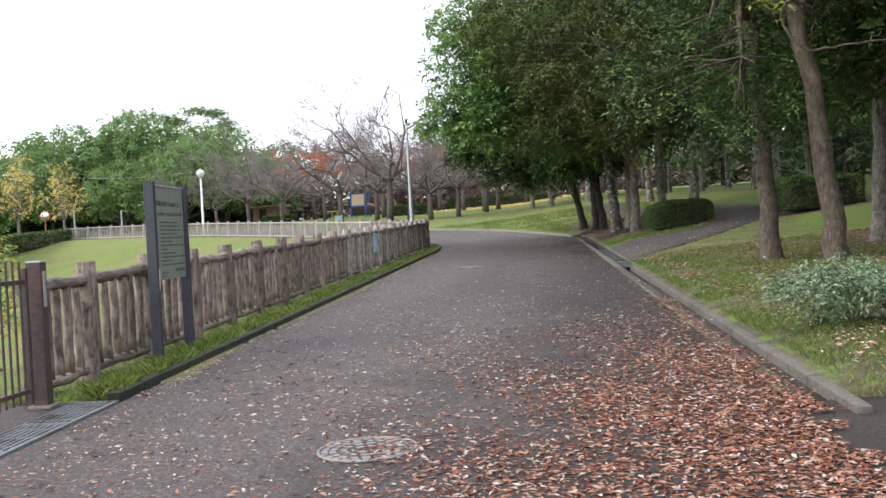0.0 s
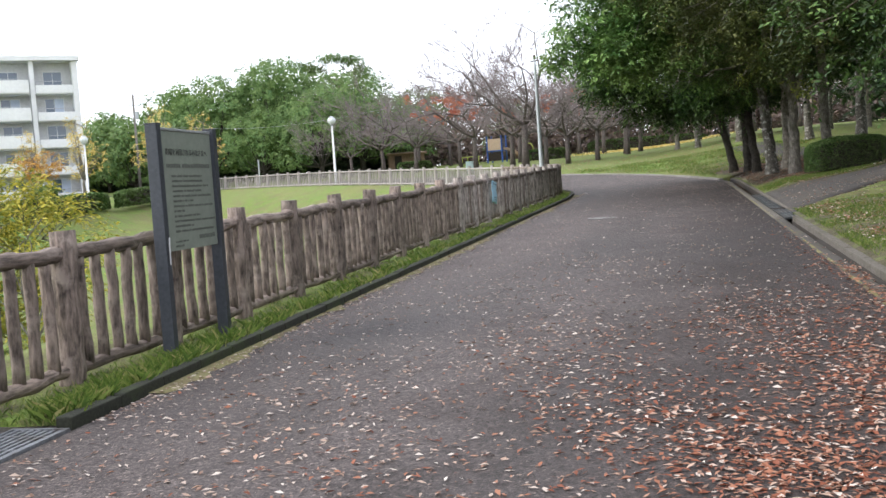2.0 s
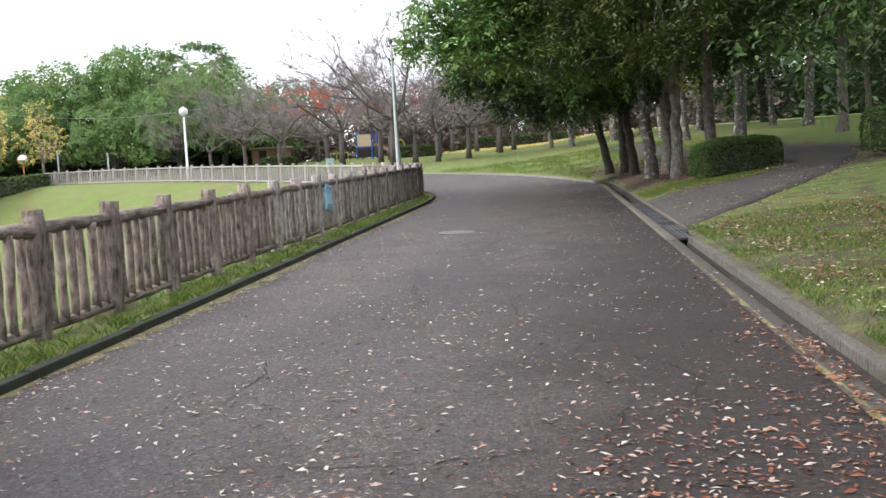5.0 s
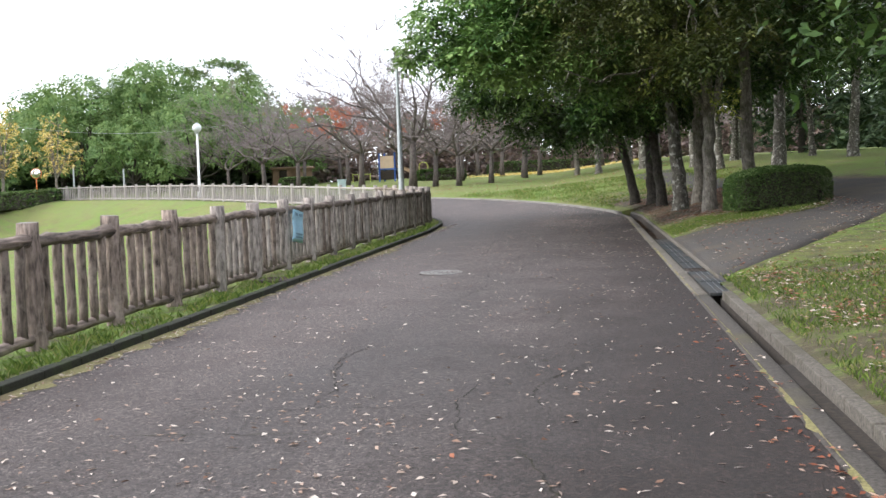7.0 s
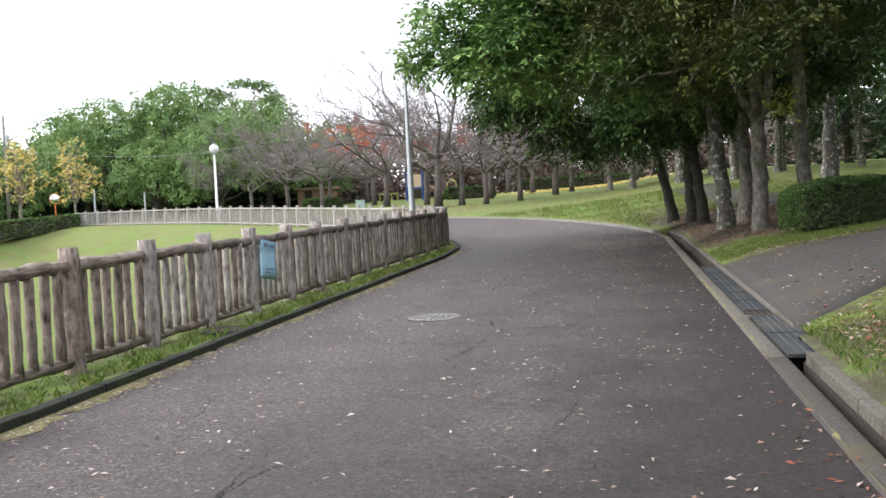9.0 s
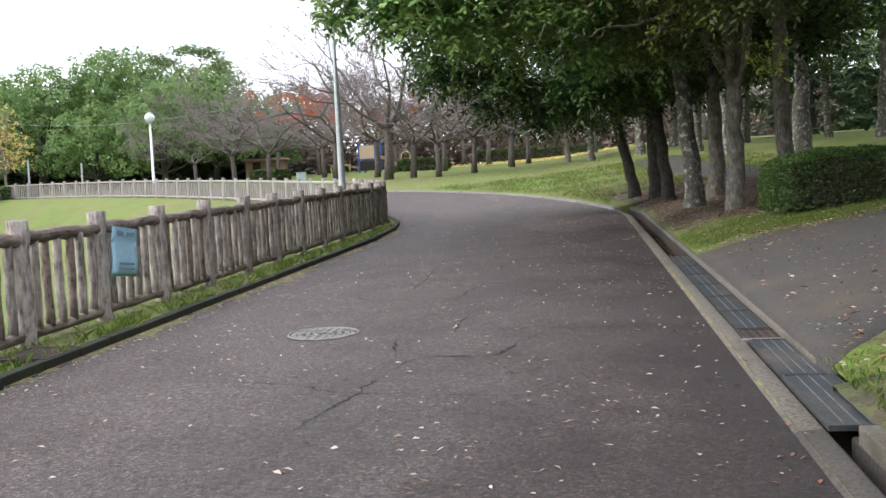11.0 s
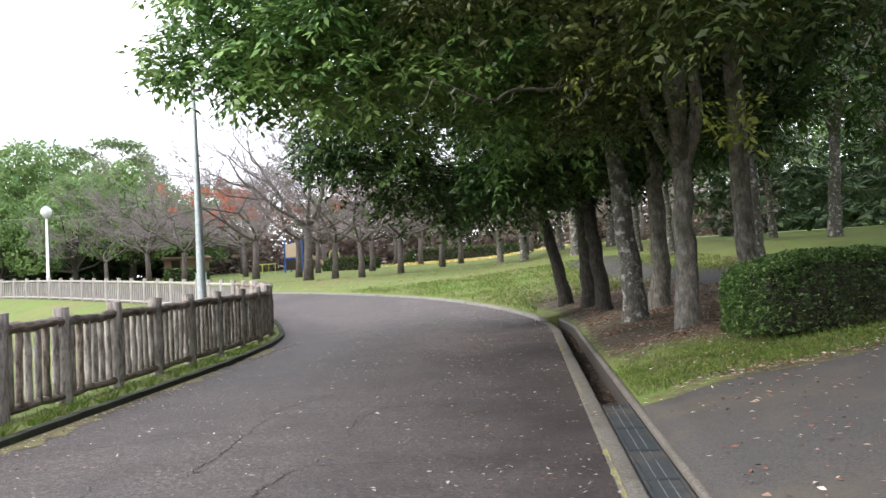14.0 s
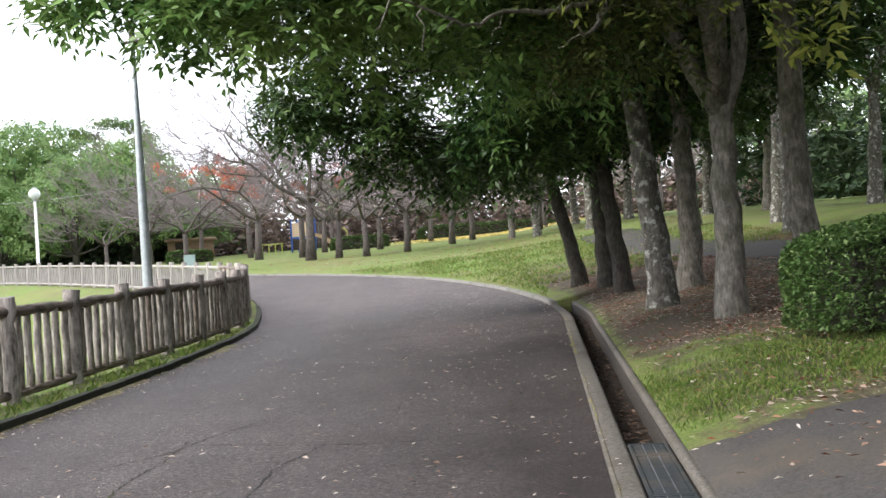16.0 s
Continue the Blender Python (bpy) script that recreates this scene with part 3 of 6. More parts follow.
def edge_run(name, d0, d1, z0, z1, y0, y1, mat, label, category, base=-0.3, parent=None):
    """A long block along the road between offsets d0 and d1 from its outer edge (positive towards the basin)."""
    a, b = offset_line(d0), offset_line(d1)
    keep = (OUTER[:, 1] >= y0) & (OUTER[:, 1] <= y1)
    a, b = a[keep], b[keep]
    pa, pb = plane(a[:, 0], a[:, 1]), plane(b[:, 0], b[:, 1])
    lines = [a, a, a * 0.88 + b * 0.12, a * 0.12 + b * 0.88, b, b]
    hs = [pa + base, pa + z0 - 0.012, pa + z0, pb + z1, pb + z1 - 0.012, pb + base]
    return strip(name, lines, hs, mat, label, category)


# basin side: dark mossy kerb and the grass verge under the fence
edge_run("kerb_basin_side", ROAD_W + 0.02, ROAD_W + 0.14, 0.085, 0.085, 52.2, 120, MOSSY, "dark mossy concrete kerb round the bend", "kerb")
far_side = OUTER[:, 1] > 8.6
vl = [offset_line(ROAD_W + d)[far_side] for d in (0.12, 0.35, 0.6, 0.95, 1.5, 2.2, 3.2, 4.2)]
strip("verge_basin_side", vl, [plane(r[:, 0], r[:, 1]) + h for r, h in zip(vl[:4], (0.07, 0.045, 0.025, 0.015))] + [land(r[:, 0], r[:, 1]) + h for r, h in zip(vl[4:], (0.015, 0.03, 0.02, -0.12))], GROUND, "narrow grass verge under the log fence", "grass verge")

# wood side: a concrete drainage channel the whole way, kerbed before the side path
EDGE_JOINT = float(OUTER[np.argmin(np.abs(OUTER[:, 1] - 22.4)), 1])
edge_run("channel_edge_road_side", -0.17, 0.0, 0.012, 0.006, 6.7, EDGE_JOINT, CONCRETE_DARK, "dirty flush concrete edge of the drainage channel", "drain edge")
edge_run("channel_edge_by_path", -0.17, 0.0, 0.012, 0.006, EDGE_JOINT, 45.6, CONCRETE_DIRTY, "flush concrete edge of the drainage channel", "drain edge")
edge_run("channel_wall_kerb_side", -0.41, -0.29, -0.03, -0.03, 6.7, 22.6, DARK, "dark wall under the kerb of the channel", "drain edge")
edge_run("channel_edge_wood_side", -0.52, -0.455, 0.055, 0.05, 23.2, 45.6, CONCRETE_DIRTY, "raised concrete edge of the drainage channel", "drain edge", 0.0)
edge_run("channel_wall_wood_side", -0.53, -0.435, -0.004, -0.004, 23.2, 45.6, DARK, "dark wall of the drainage channel", "drain edge")
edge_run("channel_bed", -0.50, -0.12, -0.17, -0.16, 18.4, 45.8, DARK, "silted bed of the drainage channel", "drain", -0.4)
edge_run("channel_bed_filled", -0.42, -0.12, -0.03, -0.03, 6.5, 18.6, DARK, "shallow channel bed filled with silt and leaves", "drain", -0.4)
edge_run("kerb_outer_curve", -0.17, -0.02, 0.07, 0.07, 45.4, 130, CONCRETE, "low concrete kerb round the bend", "kerb")


def verge(name, offs, y0, y1, lift, label):
    keep = (OUTER[:, 1] > y0) & (OUTER[:, 1] < y1)
    rs, hs = [], []
    for k, d in enumerate(offs):
        r = offset_line(-d)[keep]
        w = min(1.0, k / 3)
        rs.append(r)
        hs.append(land(r[:, 0], r[:, 1]) * w + (plane(r[:, 0], r[:, 1]) + lift) * (1 - w) + (0.02 if 0 < k < len(offs) - 1 else (-0.05 if k else 0)))
    strip(name, rs, hs, GROUND, label, "grass verge")


verge("verge_wood_side", (0.39, 0.6, 0.8, 1.1, 1.5, 2.1), 6.4, 23.6, 0.05, "grass verge with fallen leaves behind the kerb")
verge("verge_behind_channel", (0.51, 0.7, 0.9, 1.2, 1.6, 2.2), 22.8, 46.2, 0.045, "earth verge behind the drainage channel")
verge("verge_outer_curve", (0.15, 0.35, 0.6, 1.0, 1.5, 2.1), 45.0, 140, 0.05, "grass verge round the bend")
ap = [offset_line(-d) for d in (-0.02, 0.8, 1.6, 2.4)]
kp = OUTER[:, 1] < 7.2
strip("paved_mouth", [r[kp] for r in ap], [(plane(r[:, 0], r[:, 1]) + h)[kp] for r, h in zip(ap, (-0.004, 0.02, 0.06, 0.1))], ASPHALT, "asphalt mouth of another path beside the kerb", "path")
ap = [offset_line(ROAD_W + d) for d in (-0.02, 0.5, 1.1, 2.0)]
kp = OUTER[:, 1] < 9.0
strip("gate_apron", [r[kp] for r in ap], [(plane(r[:, 0], r[:, 1]) + h)[kp] for r, h in zip(ap, (-0.004, -0.012, 0.0, 0.02))], ASPHALT, "worn asphalt apron before the steel gate", "path")

# side path that leaves between the hedges
def resampled(ctrl, n):
    p = smooth_line(ctrl, 0.2)
    s = np.concatenate([[0], np.cumsum(np.linalg.norm(np.diff(p, axis=0), axis=1))])
    u = np.linspace(0, s[-1], n)
    return np.stack([np.interp(u, s, p[:, 0]), np.interp(u, s, p[:, 1])], axis=1)


path_right = resampled([(2.19, 23.6), (3.0, 24.6), (4.2, 26.9), (6.0, 29.9), (7.6, 33.5), (8.6, 38), (8.4, 43), (7.8, 48), (6.2, 56), (5.2, 66)], 120)
path_left = resampled([(2.19, 31.4), (3.6, 31.5), (4.9, 32.2), (5.9, 34.2), (6.3, 38), (6.1, 43), (5.5, 48), (3.9, 56), (2.9, 66)], 120)
path_left += np.random.default_rng(3).normal(0, 0.02, path_left.shape)
sl = [path_left * (1 - f) + path_right * f for f in (0, 0.02, 0.12, 0.25, 0.5, 0.75, 0.88, 0.98, 1)]


def verge_height(x, y):
    """The verge behind the channel: from the channel's edge up to the bank."""
    s, _ = side_of(x, y)
    w = np.clip((s - 0.51) / 0.69, 0, 1)
    return land(x, y) * w + (plane(x, y) + 0.045) * (1 - w)


strip("side_path", sl, [verge_height(r[:, 0], r[:, 1]) + (-0.05, 0.03, 0.055, 0.065, 0.075, 0.065, 0.055, 0.03, -0.05)[i] for i, r in enumerate(sl)], PATH, "worn grey asphalt side path between clipped hedges", "path")

# ---- log fence ----
rngf = np.random.default_rng(5)
FENCE_D = ROAD_W + 0.93
fence_line = offset_line(FENCE_D)
fs = np.concatenate([[0], np.cumsum(np.linalg.norm(np.diff(fence_line, axis=0), axis=1))])


def on_fence(s):
    return np.array([np.interp(s, fs, fence_line[:, 0]), np.interp(s, fs, fence_line[:, 1])])


def log_mesh(name, length, r, sides, rng, rings=5, wob=0.1, bend=0.01, bark=None):
    z = np.linspace(0, length, rings)
    p = np.stack([rng.normal(0, bend, rings), rng.normal(0, bend, rings), z], axis=1)
    p[0, :2] = p[-1, :2] = 0
    rad = r * (1 + rng.uniform(-wob, wob, rings))
    v, f = tube(p, rad, sides, True, 0.07, rng)
    me = mesh_of(name, v, f, [bark or LOG, LOG_END])
    me.shade_smooth()
    for poly in me.polygons[-2:]:
        poly.material_index = 1
        poly.use_smooth = False
    return me


POSTS = [log_mesh("post", 1.42, 0.104, 12, rngf, 10, 0.06, 0.008) for _ in range(3)]
PICKETS = [log_mesh("picket", 0.91, 0.049, 9, rngf, 7, 0.07, 0.003) for _ in range(6)]
RAILS = [log_mesh("rail", 1.0, 0.066, 10, rngf, 11, 0.10, 0.010) for _ in range(3)]
LOWRAILS = [log_mesh("rail", 1.0, 0.055, 8, rngf, 6, 0.08, 0.008) for _ in range(3)]
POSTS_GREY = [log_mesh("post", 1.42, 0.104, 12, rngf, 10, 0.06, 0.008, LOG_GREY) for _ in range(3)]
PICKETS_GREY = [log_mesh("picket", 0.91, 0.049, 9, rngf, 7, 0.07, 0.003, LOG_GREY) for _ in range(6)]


def stretch_to(a, b):
    a, b = Vector(a), Vector(b)
    d = b - a
    q = Vector((0, 0, 1)).rotation_difference(d.normalized())
    return Matrix.LocRotScale(a, q, (1, 1, d.length))


start = float(np.interp(13.24, fence_line[:200, 1], fs[:200]))
BAY = 1.61
first = start - 2 * BAY
fence = thing("log_fence", "imitation-log fence with round posts, rails and pickets on the verge", "fence", pose(*on_fence(start), 0))
finv = fence.matrix_basis.inverted()
PER_BAY = 6
bays = int((118 - first) / BAY)
far_pile = Pile()
for b in range(-1, bays + 40):
    s0, s1 = first + b * BAY, first + (b + 1) * BAY
    if s1 > fs[-1] - 1:
        break
    a, c = on_fence(s0), on_fence(s1)
    if c[0] < -44:
        break
    za, zc = float(plane(*a)) + 0.06, float(plane(*c)) + 0.06
    if b == -1:
        a = on_fence(float(np.interp(8.72, fence_line[:200, 1], fs[:200])))
        za = float(plane(*a)) + 0.06
    near = b < 31
    rel = lambda m: finv @ m
    if b >= 0:
        m = pose(a[0], a[1], za - 0.24, rngf.uniform(-1, 1), rngf.uniform(-1, 1), rngf.uniform(0, 360))
        if near:
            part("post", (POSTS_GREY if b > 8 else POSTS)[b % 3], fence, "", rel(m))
        else:
            v, f = tube([(a[0], a[1], za - 0.2), (a[0], a[1], za + 1.18)], (0.1, 0.1), 7)
            far_pile.add(v, f)
    for z, store in ((1.0, RAILS), (0.065, LOWRAILS)):
        m = stretch_to((a[0], a[1], za + z), (c[0], c[1], zc + z)) @ pose(0, 0, 0, 0, 0, rngf.uniform(0, 360))
        if near:
            part("rail", store[b % 3], fence, "", rel(m))
        else:
            v, f = tube([(a[0], a[1], za + z), (c[0], c[1], zc + z)], (0.065, 0.065), 6, False)
            far_pile.add(v, f)
    count = PER_BAY if b >= 0 else 5
    for k in range(count):
        u = (k + 1) / (count + 1) + rngf.uniform(-0.008, 0.008)
        p = a + (c - a) * u
        z = za + (zc - za) * u + 0.075
        if near:
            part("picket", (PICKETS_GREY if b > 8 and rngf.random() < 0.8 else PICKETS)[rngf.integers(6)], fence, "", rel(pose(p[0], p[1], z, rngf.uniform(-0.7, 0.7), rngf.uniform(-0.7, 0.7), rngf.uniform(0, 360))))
        else:
            v, f = tube([(p[0], p[1], z), (p[0], p[1], z + 0.84)], (0.045, 0.045), 5, False)
            far_pile.add(v, f)
far_fence = thing("far_log_fence", "pale log fence round the far side of the basin", "fence", data=far_pile.mesh("far_log_fence", LOG_PALE), kind="stuff")

# ---- trees ----


def jitter_path(a, b, n, amp, rng, sag=0.0):
    t = np.linspace(0, 1, n)[:, None]
    p = np.asarray(a) * (1 - t) + np.asarray(b) * t
    w = rng.normal(0, amp, (n, 3))
    w[0] = w[-1] = 0
    p = p + w
    p[:, 2] += sag * np.sin(np.pi * t[:, 0])
    return p


def leafy_tree(label, x, y, height, r, bark, leaf_mat, blobs, clumps, per, size, seed, lean=(0, 0), fork=0.35, clump_r=0.7, group="", limbs=5, z0=None, sides=10, twist=0.12, name="tree", arms=(), boughs=(), lime=()):
    """A tree: a flared, tapered trunk that forks into limbs, and a crown of leafy clumps at the branch ends.
    blobs: (dx, dy, dz, rx, ry, rz) ellipsoids from the foot that the crown fills unevenly."""
    rng = np.random.default_rng(seed)
    base = land1(x, y) - 0.08 if z0 is None else z0
    tree = thing(name, label, name, pose(x, y, base), group=group)
    pile = Pile()
    fz = height * fork
    n = 13
    t = np.linspace(0, 1, n) ** 1.7
    pts = np.stack([lean[0] * t**1.3 * fz + rng.normal(0, 0.02, n), lean[1] * t**1.3 * fz + rng.normal(0, 0.02, n), t * fz - 0.22 * (1 - t) ** 8], axis=1)
    pts[0, :2] = 0
    rad = r * (1.0 - 0.30 * t) * (1 + 0.75 * np.exp(-t * fz / 0.22))
    v, f = tube(pts, rad, sides, True, 0.05, rng)
    ring = v.reshape(n, sides, 3)
    flare = 1 + 0.35 * np.cos(np.arange(sides) * 2 * np.pi / sides * 3 + rng.uniform(0, 6))
    ring[0] = pts[0] + (ring[0] - pts[0]) * flare[:, None]
    pile.add(ring.reshape(-1, 3), f)
    top = pts[-1]
    blobs = np.asarray(blobs, float)
    vol = (blobs[:, 3] * blobs[:, 4] * blobs[:, 5]) ** 0.6
    pick = rng.choice(len(blobs), clumps, p=vol / vol.sum())
    d = rng.normal(size=(clumps, 3))
    d /= np.linalg.norm(d, axis=1)[:, None]
    d *= (rng.random(clumps) ** 0.36)[:, None]
    cl = blobs[pick, :3] + d * blobs[pick, 3:]
    ends = []
    for arm in arms:
        path = smooth_line([top - np.array([0, 0, 0.25])] + [np.array(q, float) for q in arm], 0.3)
        v, f = tube(path, np.linspace(r * 0.62, r * 0.3, len(path)), 9, True, 0.05, rng)
        pile.add(v, f)
        ends.append(path)
    for b in range(limbs):
        goal = cl[rng.integers(clumps)] * 0.78 + blobs[pick[rng.integers(clumps)], :3] * 0.22
        mid = top + (goal - top) * 0.45 + np.array([0, 0, 0.14 * np.linalg.norm(goal - top)])
        path = smooth_line([top - np.array([0, 0, 0.15]), mid + rng.normal(0, twist, 3), goal], np.linalg.norm(goal - top) / 7)
        rr = np.linspace(r * 0.55, r * 0.12, len(path))
        v, f = tube(path, rr, 7, True, 0.05, rng)
        pile.add(v, f)
        ends.append(path)
    for bough in boughs:
        path = smooth_line([np.array(q, float) for q in bough], 0.12)
        path[1:-1] += rng.normal(0, 0.012, path[1:-1].shape)
        v, f = tube(path, np.linspace(0.042, 0.008, len(path)), 6, True, 0.06, rng)
        pile.add(v, f)
        for k in range(3, len(path) - 1, 3):
            tip = path[k] + rng.normal(0, 0.22, 3) + np.array([0, 0, -0.05])
            v, f = tube(jitter_path(path[k], tip, 5, 0.03, rng), np.linspace(0.012, 0.003, 5), 4, False)
            pile.add(v, f)
    nodes_all = np.vstack(ends)
    for c in cl[:: max(1, clumps // 90)]:
        k = np.argmin(np.linalg.norm(nodes_all - c, axis=1) + 0.8 * np.clip(nodes_all[:, 2] - c[2], 0, None))
        path = jitter_path(nodes_all[k], c, 5, 0.06 * np.linalg.norm(c - nodes_all[k]) * 0.5, rng)
        v, f = tube(path, np.linspace(r * 0.13, 0.008, 5), 4, False)
        pile.add(v, f)
    part("trunk", pile.mesh("trunk", bark, True), tree)
    v, q, tint = sprays(cl, clump_r * rng.uniform(0.6, 1.25, clumps), per, size, rng)
    crown = mesh_of("crown", v, q, leaf_mat)
    crown.attributes.new("spray", "FLOAT", "POINT").data.foreach_set("value", tint.astype(np.float32))
    part("crown", crown, tree)
    if lime:
        v, q, _ = sprays(np.array(lime, float), 0.3, 45, 0.11, rng)
        part("foliage", mesh_of("foliage", v, q, LEAF_LIME), tree, "yellowing green sprays")
    return tree


# evergreens along the wood side, whose crowns hang over the road
row = "evergreens beside the road"
leafy_tree("forked grey-barked evergreen beside the channel", 3.62, 37.0, 12, 0.185, BARK_GREY, LEAF_OLIVE_DARK, [(-1.7, -5.6, 5.0, 2.6, 3.0, 1.9), (-0.5, -6.4, 3.3, 1.1, 0.9, 0.5), (-2.5, -3.0, 6.8, 3.6, 3.2, 2.2), (1, -1, 7.5, 4.0, 4.0, 3), (-1.2, -1.0, 3.6, 1.0, 1.2, 0.7)], 740, 117, 0.122, 11, (0.0, 0.0), 0.225, 0.56, row, 2, arms=(((-0.42, -0.25, 3.2), (-0.72, -0.4, 4.0), (-1.0, -0.8, 6.0)), ((0.28, 0.0, 3.3), (0.22, -0.1, 4.4), (0.5, 0.2, 6.2))), boughs=(((-0.21, -0.40, 3.61), (-0.78, -0.80, 3.74), (-1.27, -1.20, 3.69), (-1.91, -1.70, 3.47), (-2.39, -2.10, 3.42), (-2.71, -2.40, 3.23), (-2.96, -2.70, 3.26), (-3.55, -3.20, 3.44),), ((-1.35, -1.30, 3.58), (-1.45, -1.50, 3.38), (-1.57, -1.70, 3.19), (-1.71, -1.90, 3.22), (-1.80, -2.00, 3.37),)), lime=((-0.42, -4.80, 2.45), (-0.20, -5.00, 2.32), (-0.57, -4.70, 2.65), (-1.72, -4.60, 3.10), (-1.32, -4.80, 3.00), (0.03, -4.90, 2.60),))
leafy_tree("straight grey evergreen behind a hedge", 4.75, 37.9, 13, 0.175, BARK_GREY, LEAF_EVER, [(1.0, -3.5, 6.0, 3.6, 3.6, 2.2), (0.5, 0, 8, 4, 4, 3)], 400, 72, 0.2, 12, (-0.03, 0.0), 0.42, 0.8, row, 5)
leafy_tree("evergreen with pale lichen patches on the trunk", 3.14, 39.8, 12, 0.21, BARK_PALE, LEAF_BRIGHT, [(-4.7, -3.7, 4.2, 1.4, 1.7, 0.9), (-5.9, -3.8, 4.5, 0.9, 0.9, 0.6), (-3.9, -3.2, 5.6, 2.0, 1.8, 1.0), (-6.2, -3.9, 5.3, 1.0, 1.1, 0.8), (-4.4, -3.0, 7.0, 2.6, 2.6, 1.8), (-2.7, -3.0, 4.2, 1.8, 1.7, 1.1), (-3.4, -2.6, 6.0, 2.4, 2.2, 1.2), (-6.8, -4.1, 4.2, 0.55, 0.5, 0.35), (-5.4, -4.0, 4.2, 0.8, 0.7, 0.4), (-1, 0, 8.5, 4.0, 4, 2.8), (-1.6, 1.0, 4.7, 2.2, 2.2, 1.0), (-1.2, -0.8, 3.8, 1.3, 1.4, 0.8), (-4.2, -1.0, 9.0, 2.8, 3.0, 2.0)], 1500, 81, 0.165, 13, (-0.08, 0.0), 0.3, 0.56, row, 7)
leafy_tree("evergreen trunk in deep shade", 3.95, 42.2, 12, 0.2, BARK_GREY, LEAF_EVER, [(0.5, 0, 7.0, 4.4, 4, 3.0), (0.2, -1.0, 4.3, 2.8, 2.6, 1.2), (0.0, 1.8, 3.8, 1.5, 1.4, 0.9)], 440, 72, 0.21, 14, (-0.02, 0.0), 0.34, 0.85, row, 5)
leafy_tree("slim dark evergreen beside the bend", 2.94, 43.9, 11, 0.17, BARK_DARK, LEAF_EVER, [(-5.7, -0.6, 4.0, 1.0, 1.3, 0.9), (-4.3, -0.6, 3.2, 1.0, 1.2, 0.8), (-2.7, -0.4, 2.8, 1.2, 1.2, 0.75), (-4.2, -0.3, 5.6, 2.2, 2.2, 1.5), (-2.6, 0, 8.4, 3.4, 3.2, 2.4), (-1.4, -1.4, 3.2, 1.4, 1.4, 0.8), (-0.3, 0.1, 3.3, 1.4, 1.3, 0.8)], 900, 81, 0.16, 15, (-0.14, 0.0), 0.34, 0.56, row, 6)
leafy_tree("leaning dark evergreen beside the bend", 2.26, 48.0, 11, 0.18, BARK_DARK, LEAF_EVER, [(-1.4, -0.5, 3.2, 2.2, 2.0, 1.1), (-3.2, 0.5, 4.6, 2.0, 2.2, 1.3), (-1, 0, 8, 4.0, 4, 2.6)], 440, 81, 0.165, 16, (-0.22, 0.0), 0.31, 0.56, row, 6)
leafy_tree("dark evergreen among the roadside row", 2.75, 46.0, 11, 0.19, BARK_DARK, LEAF_EVER, [(0.5, 0, 7.0, 3.6, 3.6, 3.0), (0, -0.5, 4.0, 2.4, 2.4, 1.2)], 280, 63, 0.2, 19, (-0.04, 0.0), 0.34, 0.8, row, 5)
leafy_tree("tall evergreen with leaves hanging low over the lawn", 4.2, 18.4, 11, 0.172, BARK_BROWN, LEAF_EVER, [(-1.3, -1.0, 3.2, 1.6, 1.7, 1.3), (-0.2, 0.4, 3.6, 2.2, 2.0, 1.6), (0, 0, 7, 3.6, 3.6, 2.8)], 380, 72, 0.105, 17, (-0.05, 0), 0.42, 0.55, row, 6)
leafy_tree("thick-trunked evergreen beside a silvery shrub", 4.92, 17.0, 12, 0.182, BARK_BROWN, LEAF_EVER, [(-0.3, 1.5, 6.8, 4.0, 3.8, 2.6), (2.5, 1, 5.5, 3, 3, 2)], 420, 81, 0.115, 18, (-0.13, 0), 0.42, 0.7, row, 6, boughs=(((-0.32, -0.60, 4.00), (-1.28, -2.80, 3.85), (-1.42, -2.80, 3.63), (-1.36, -2.80, 3.39), (-1.08, -2.80, 3.14), (-0.63, -2.80, 3.17), (-0.05, -2.80, 3.21), (0.48, -2.80, 3.35),),), lime=((-1.72, -2.80, 3.80), (-1.47, -2.80, 3.85),))

# the wood behind: a few kinds of evergreen, set out over the slope
wood = "evergreens of the park wood"
wood_a = leafy_tree("evergreen of the park wood with a grey trunk", 9.5, 22.0, 12, 0.21, BARK_GREY, LEAF_EVER, [(0, 0, 7.2, 3.8, 3.8, 3.6), (-1, 0, 4.8, 2.5, 2.5, 1.3)], 210, 27, 0.33, 41, (0.05, 0), 0.32, 0.85, wood, 5)
wood_b = leafy_tree("evergreen of the park wood with a pale brown trunk", 7.4, 15.2, 12, 0.2, BARK_TAN, LEAF_EVER, [(0.5, 0, 6.8, 4.0, 3.8, 3.6), (1, 0, 4.4, 2.2, 2.6, 1.2)], 210, 27, 0.33, 42, (-0.06, 0.02), 0.3, 0.85, wood, 5)
wood_c = leafy_tree("evergreen of the park wood with a pale trunk", 8.9, 57.0, 12, 0.24, BARK_PALE, LEAF_EVER, [(0, 0, 7.4, 4.4, 4.4, 3.4)], 200, 27, 0.36, 43, (0.04, 0.03), 0.3, 0.95, wood, 5)
rngw = np.random.default_rng(77)
spots = [(4.0, 75.0), (1.3, 80.2), (-0.2, 85.2), (6.5, 82), (8.8, 69.5), (11.2, 68.8), (6.2, 66.0), (13.0, 60.5), (11.5, 49.0), (8.2, 52.5), (6.9, 61.0), (17, 64), (10, 76), (14, 74), (19, 57), (20, 70), (13.5, 38), (17, 41), (11.5, 33), (15.5, 30), (12, 26.5), (8.6, 26.0), (13, 20), (10.6, 16.5), (9.5, 11.0), (13.5, 13), (16, 24), (19.5, 35), (20, 18), (6.8, 20.6), (8.2, 18.2), (7.8, 12.4), (24, 28), (24, 44), (25, 56), (26, 67), (3.8, 90), (9, 91)]
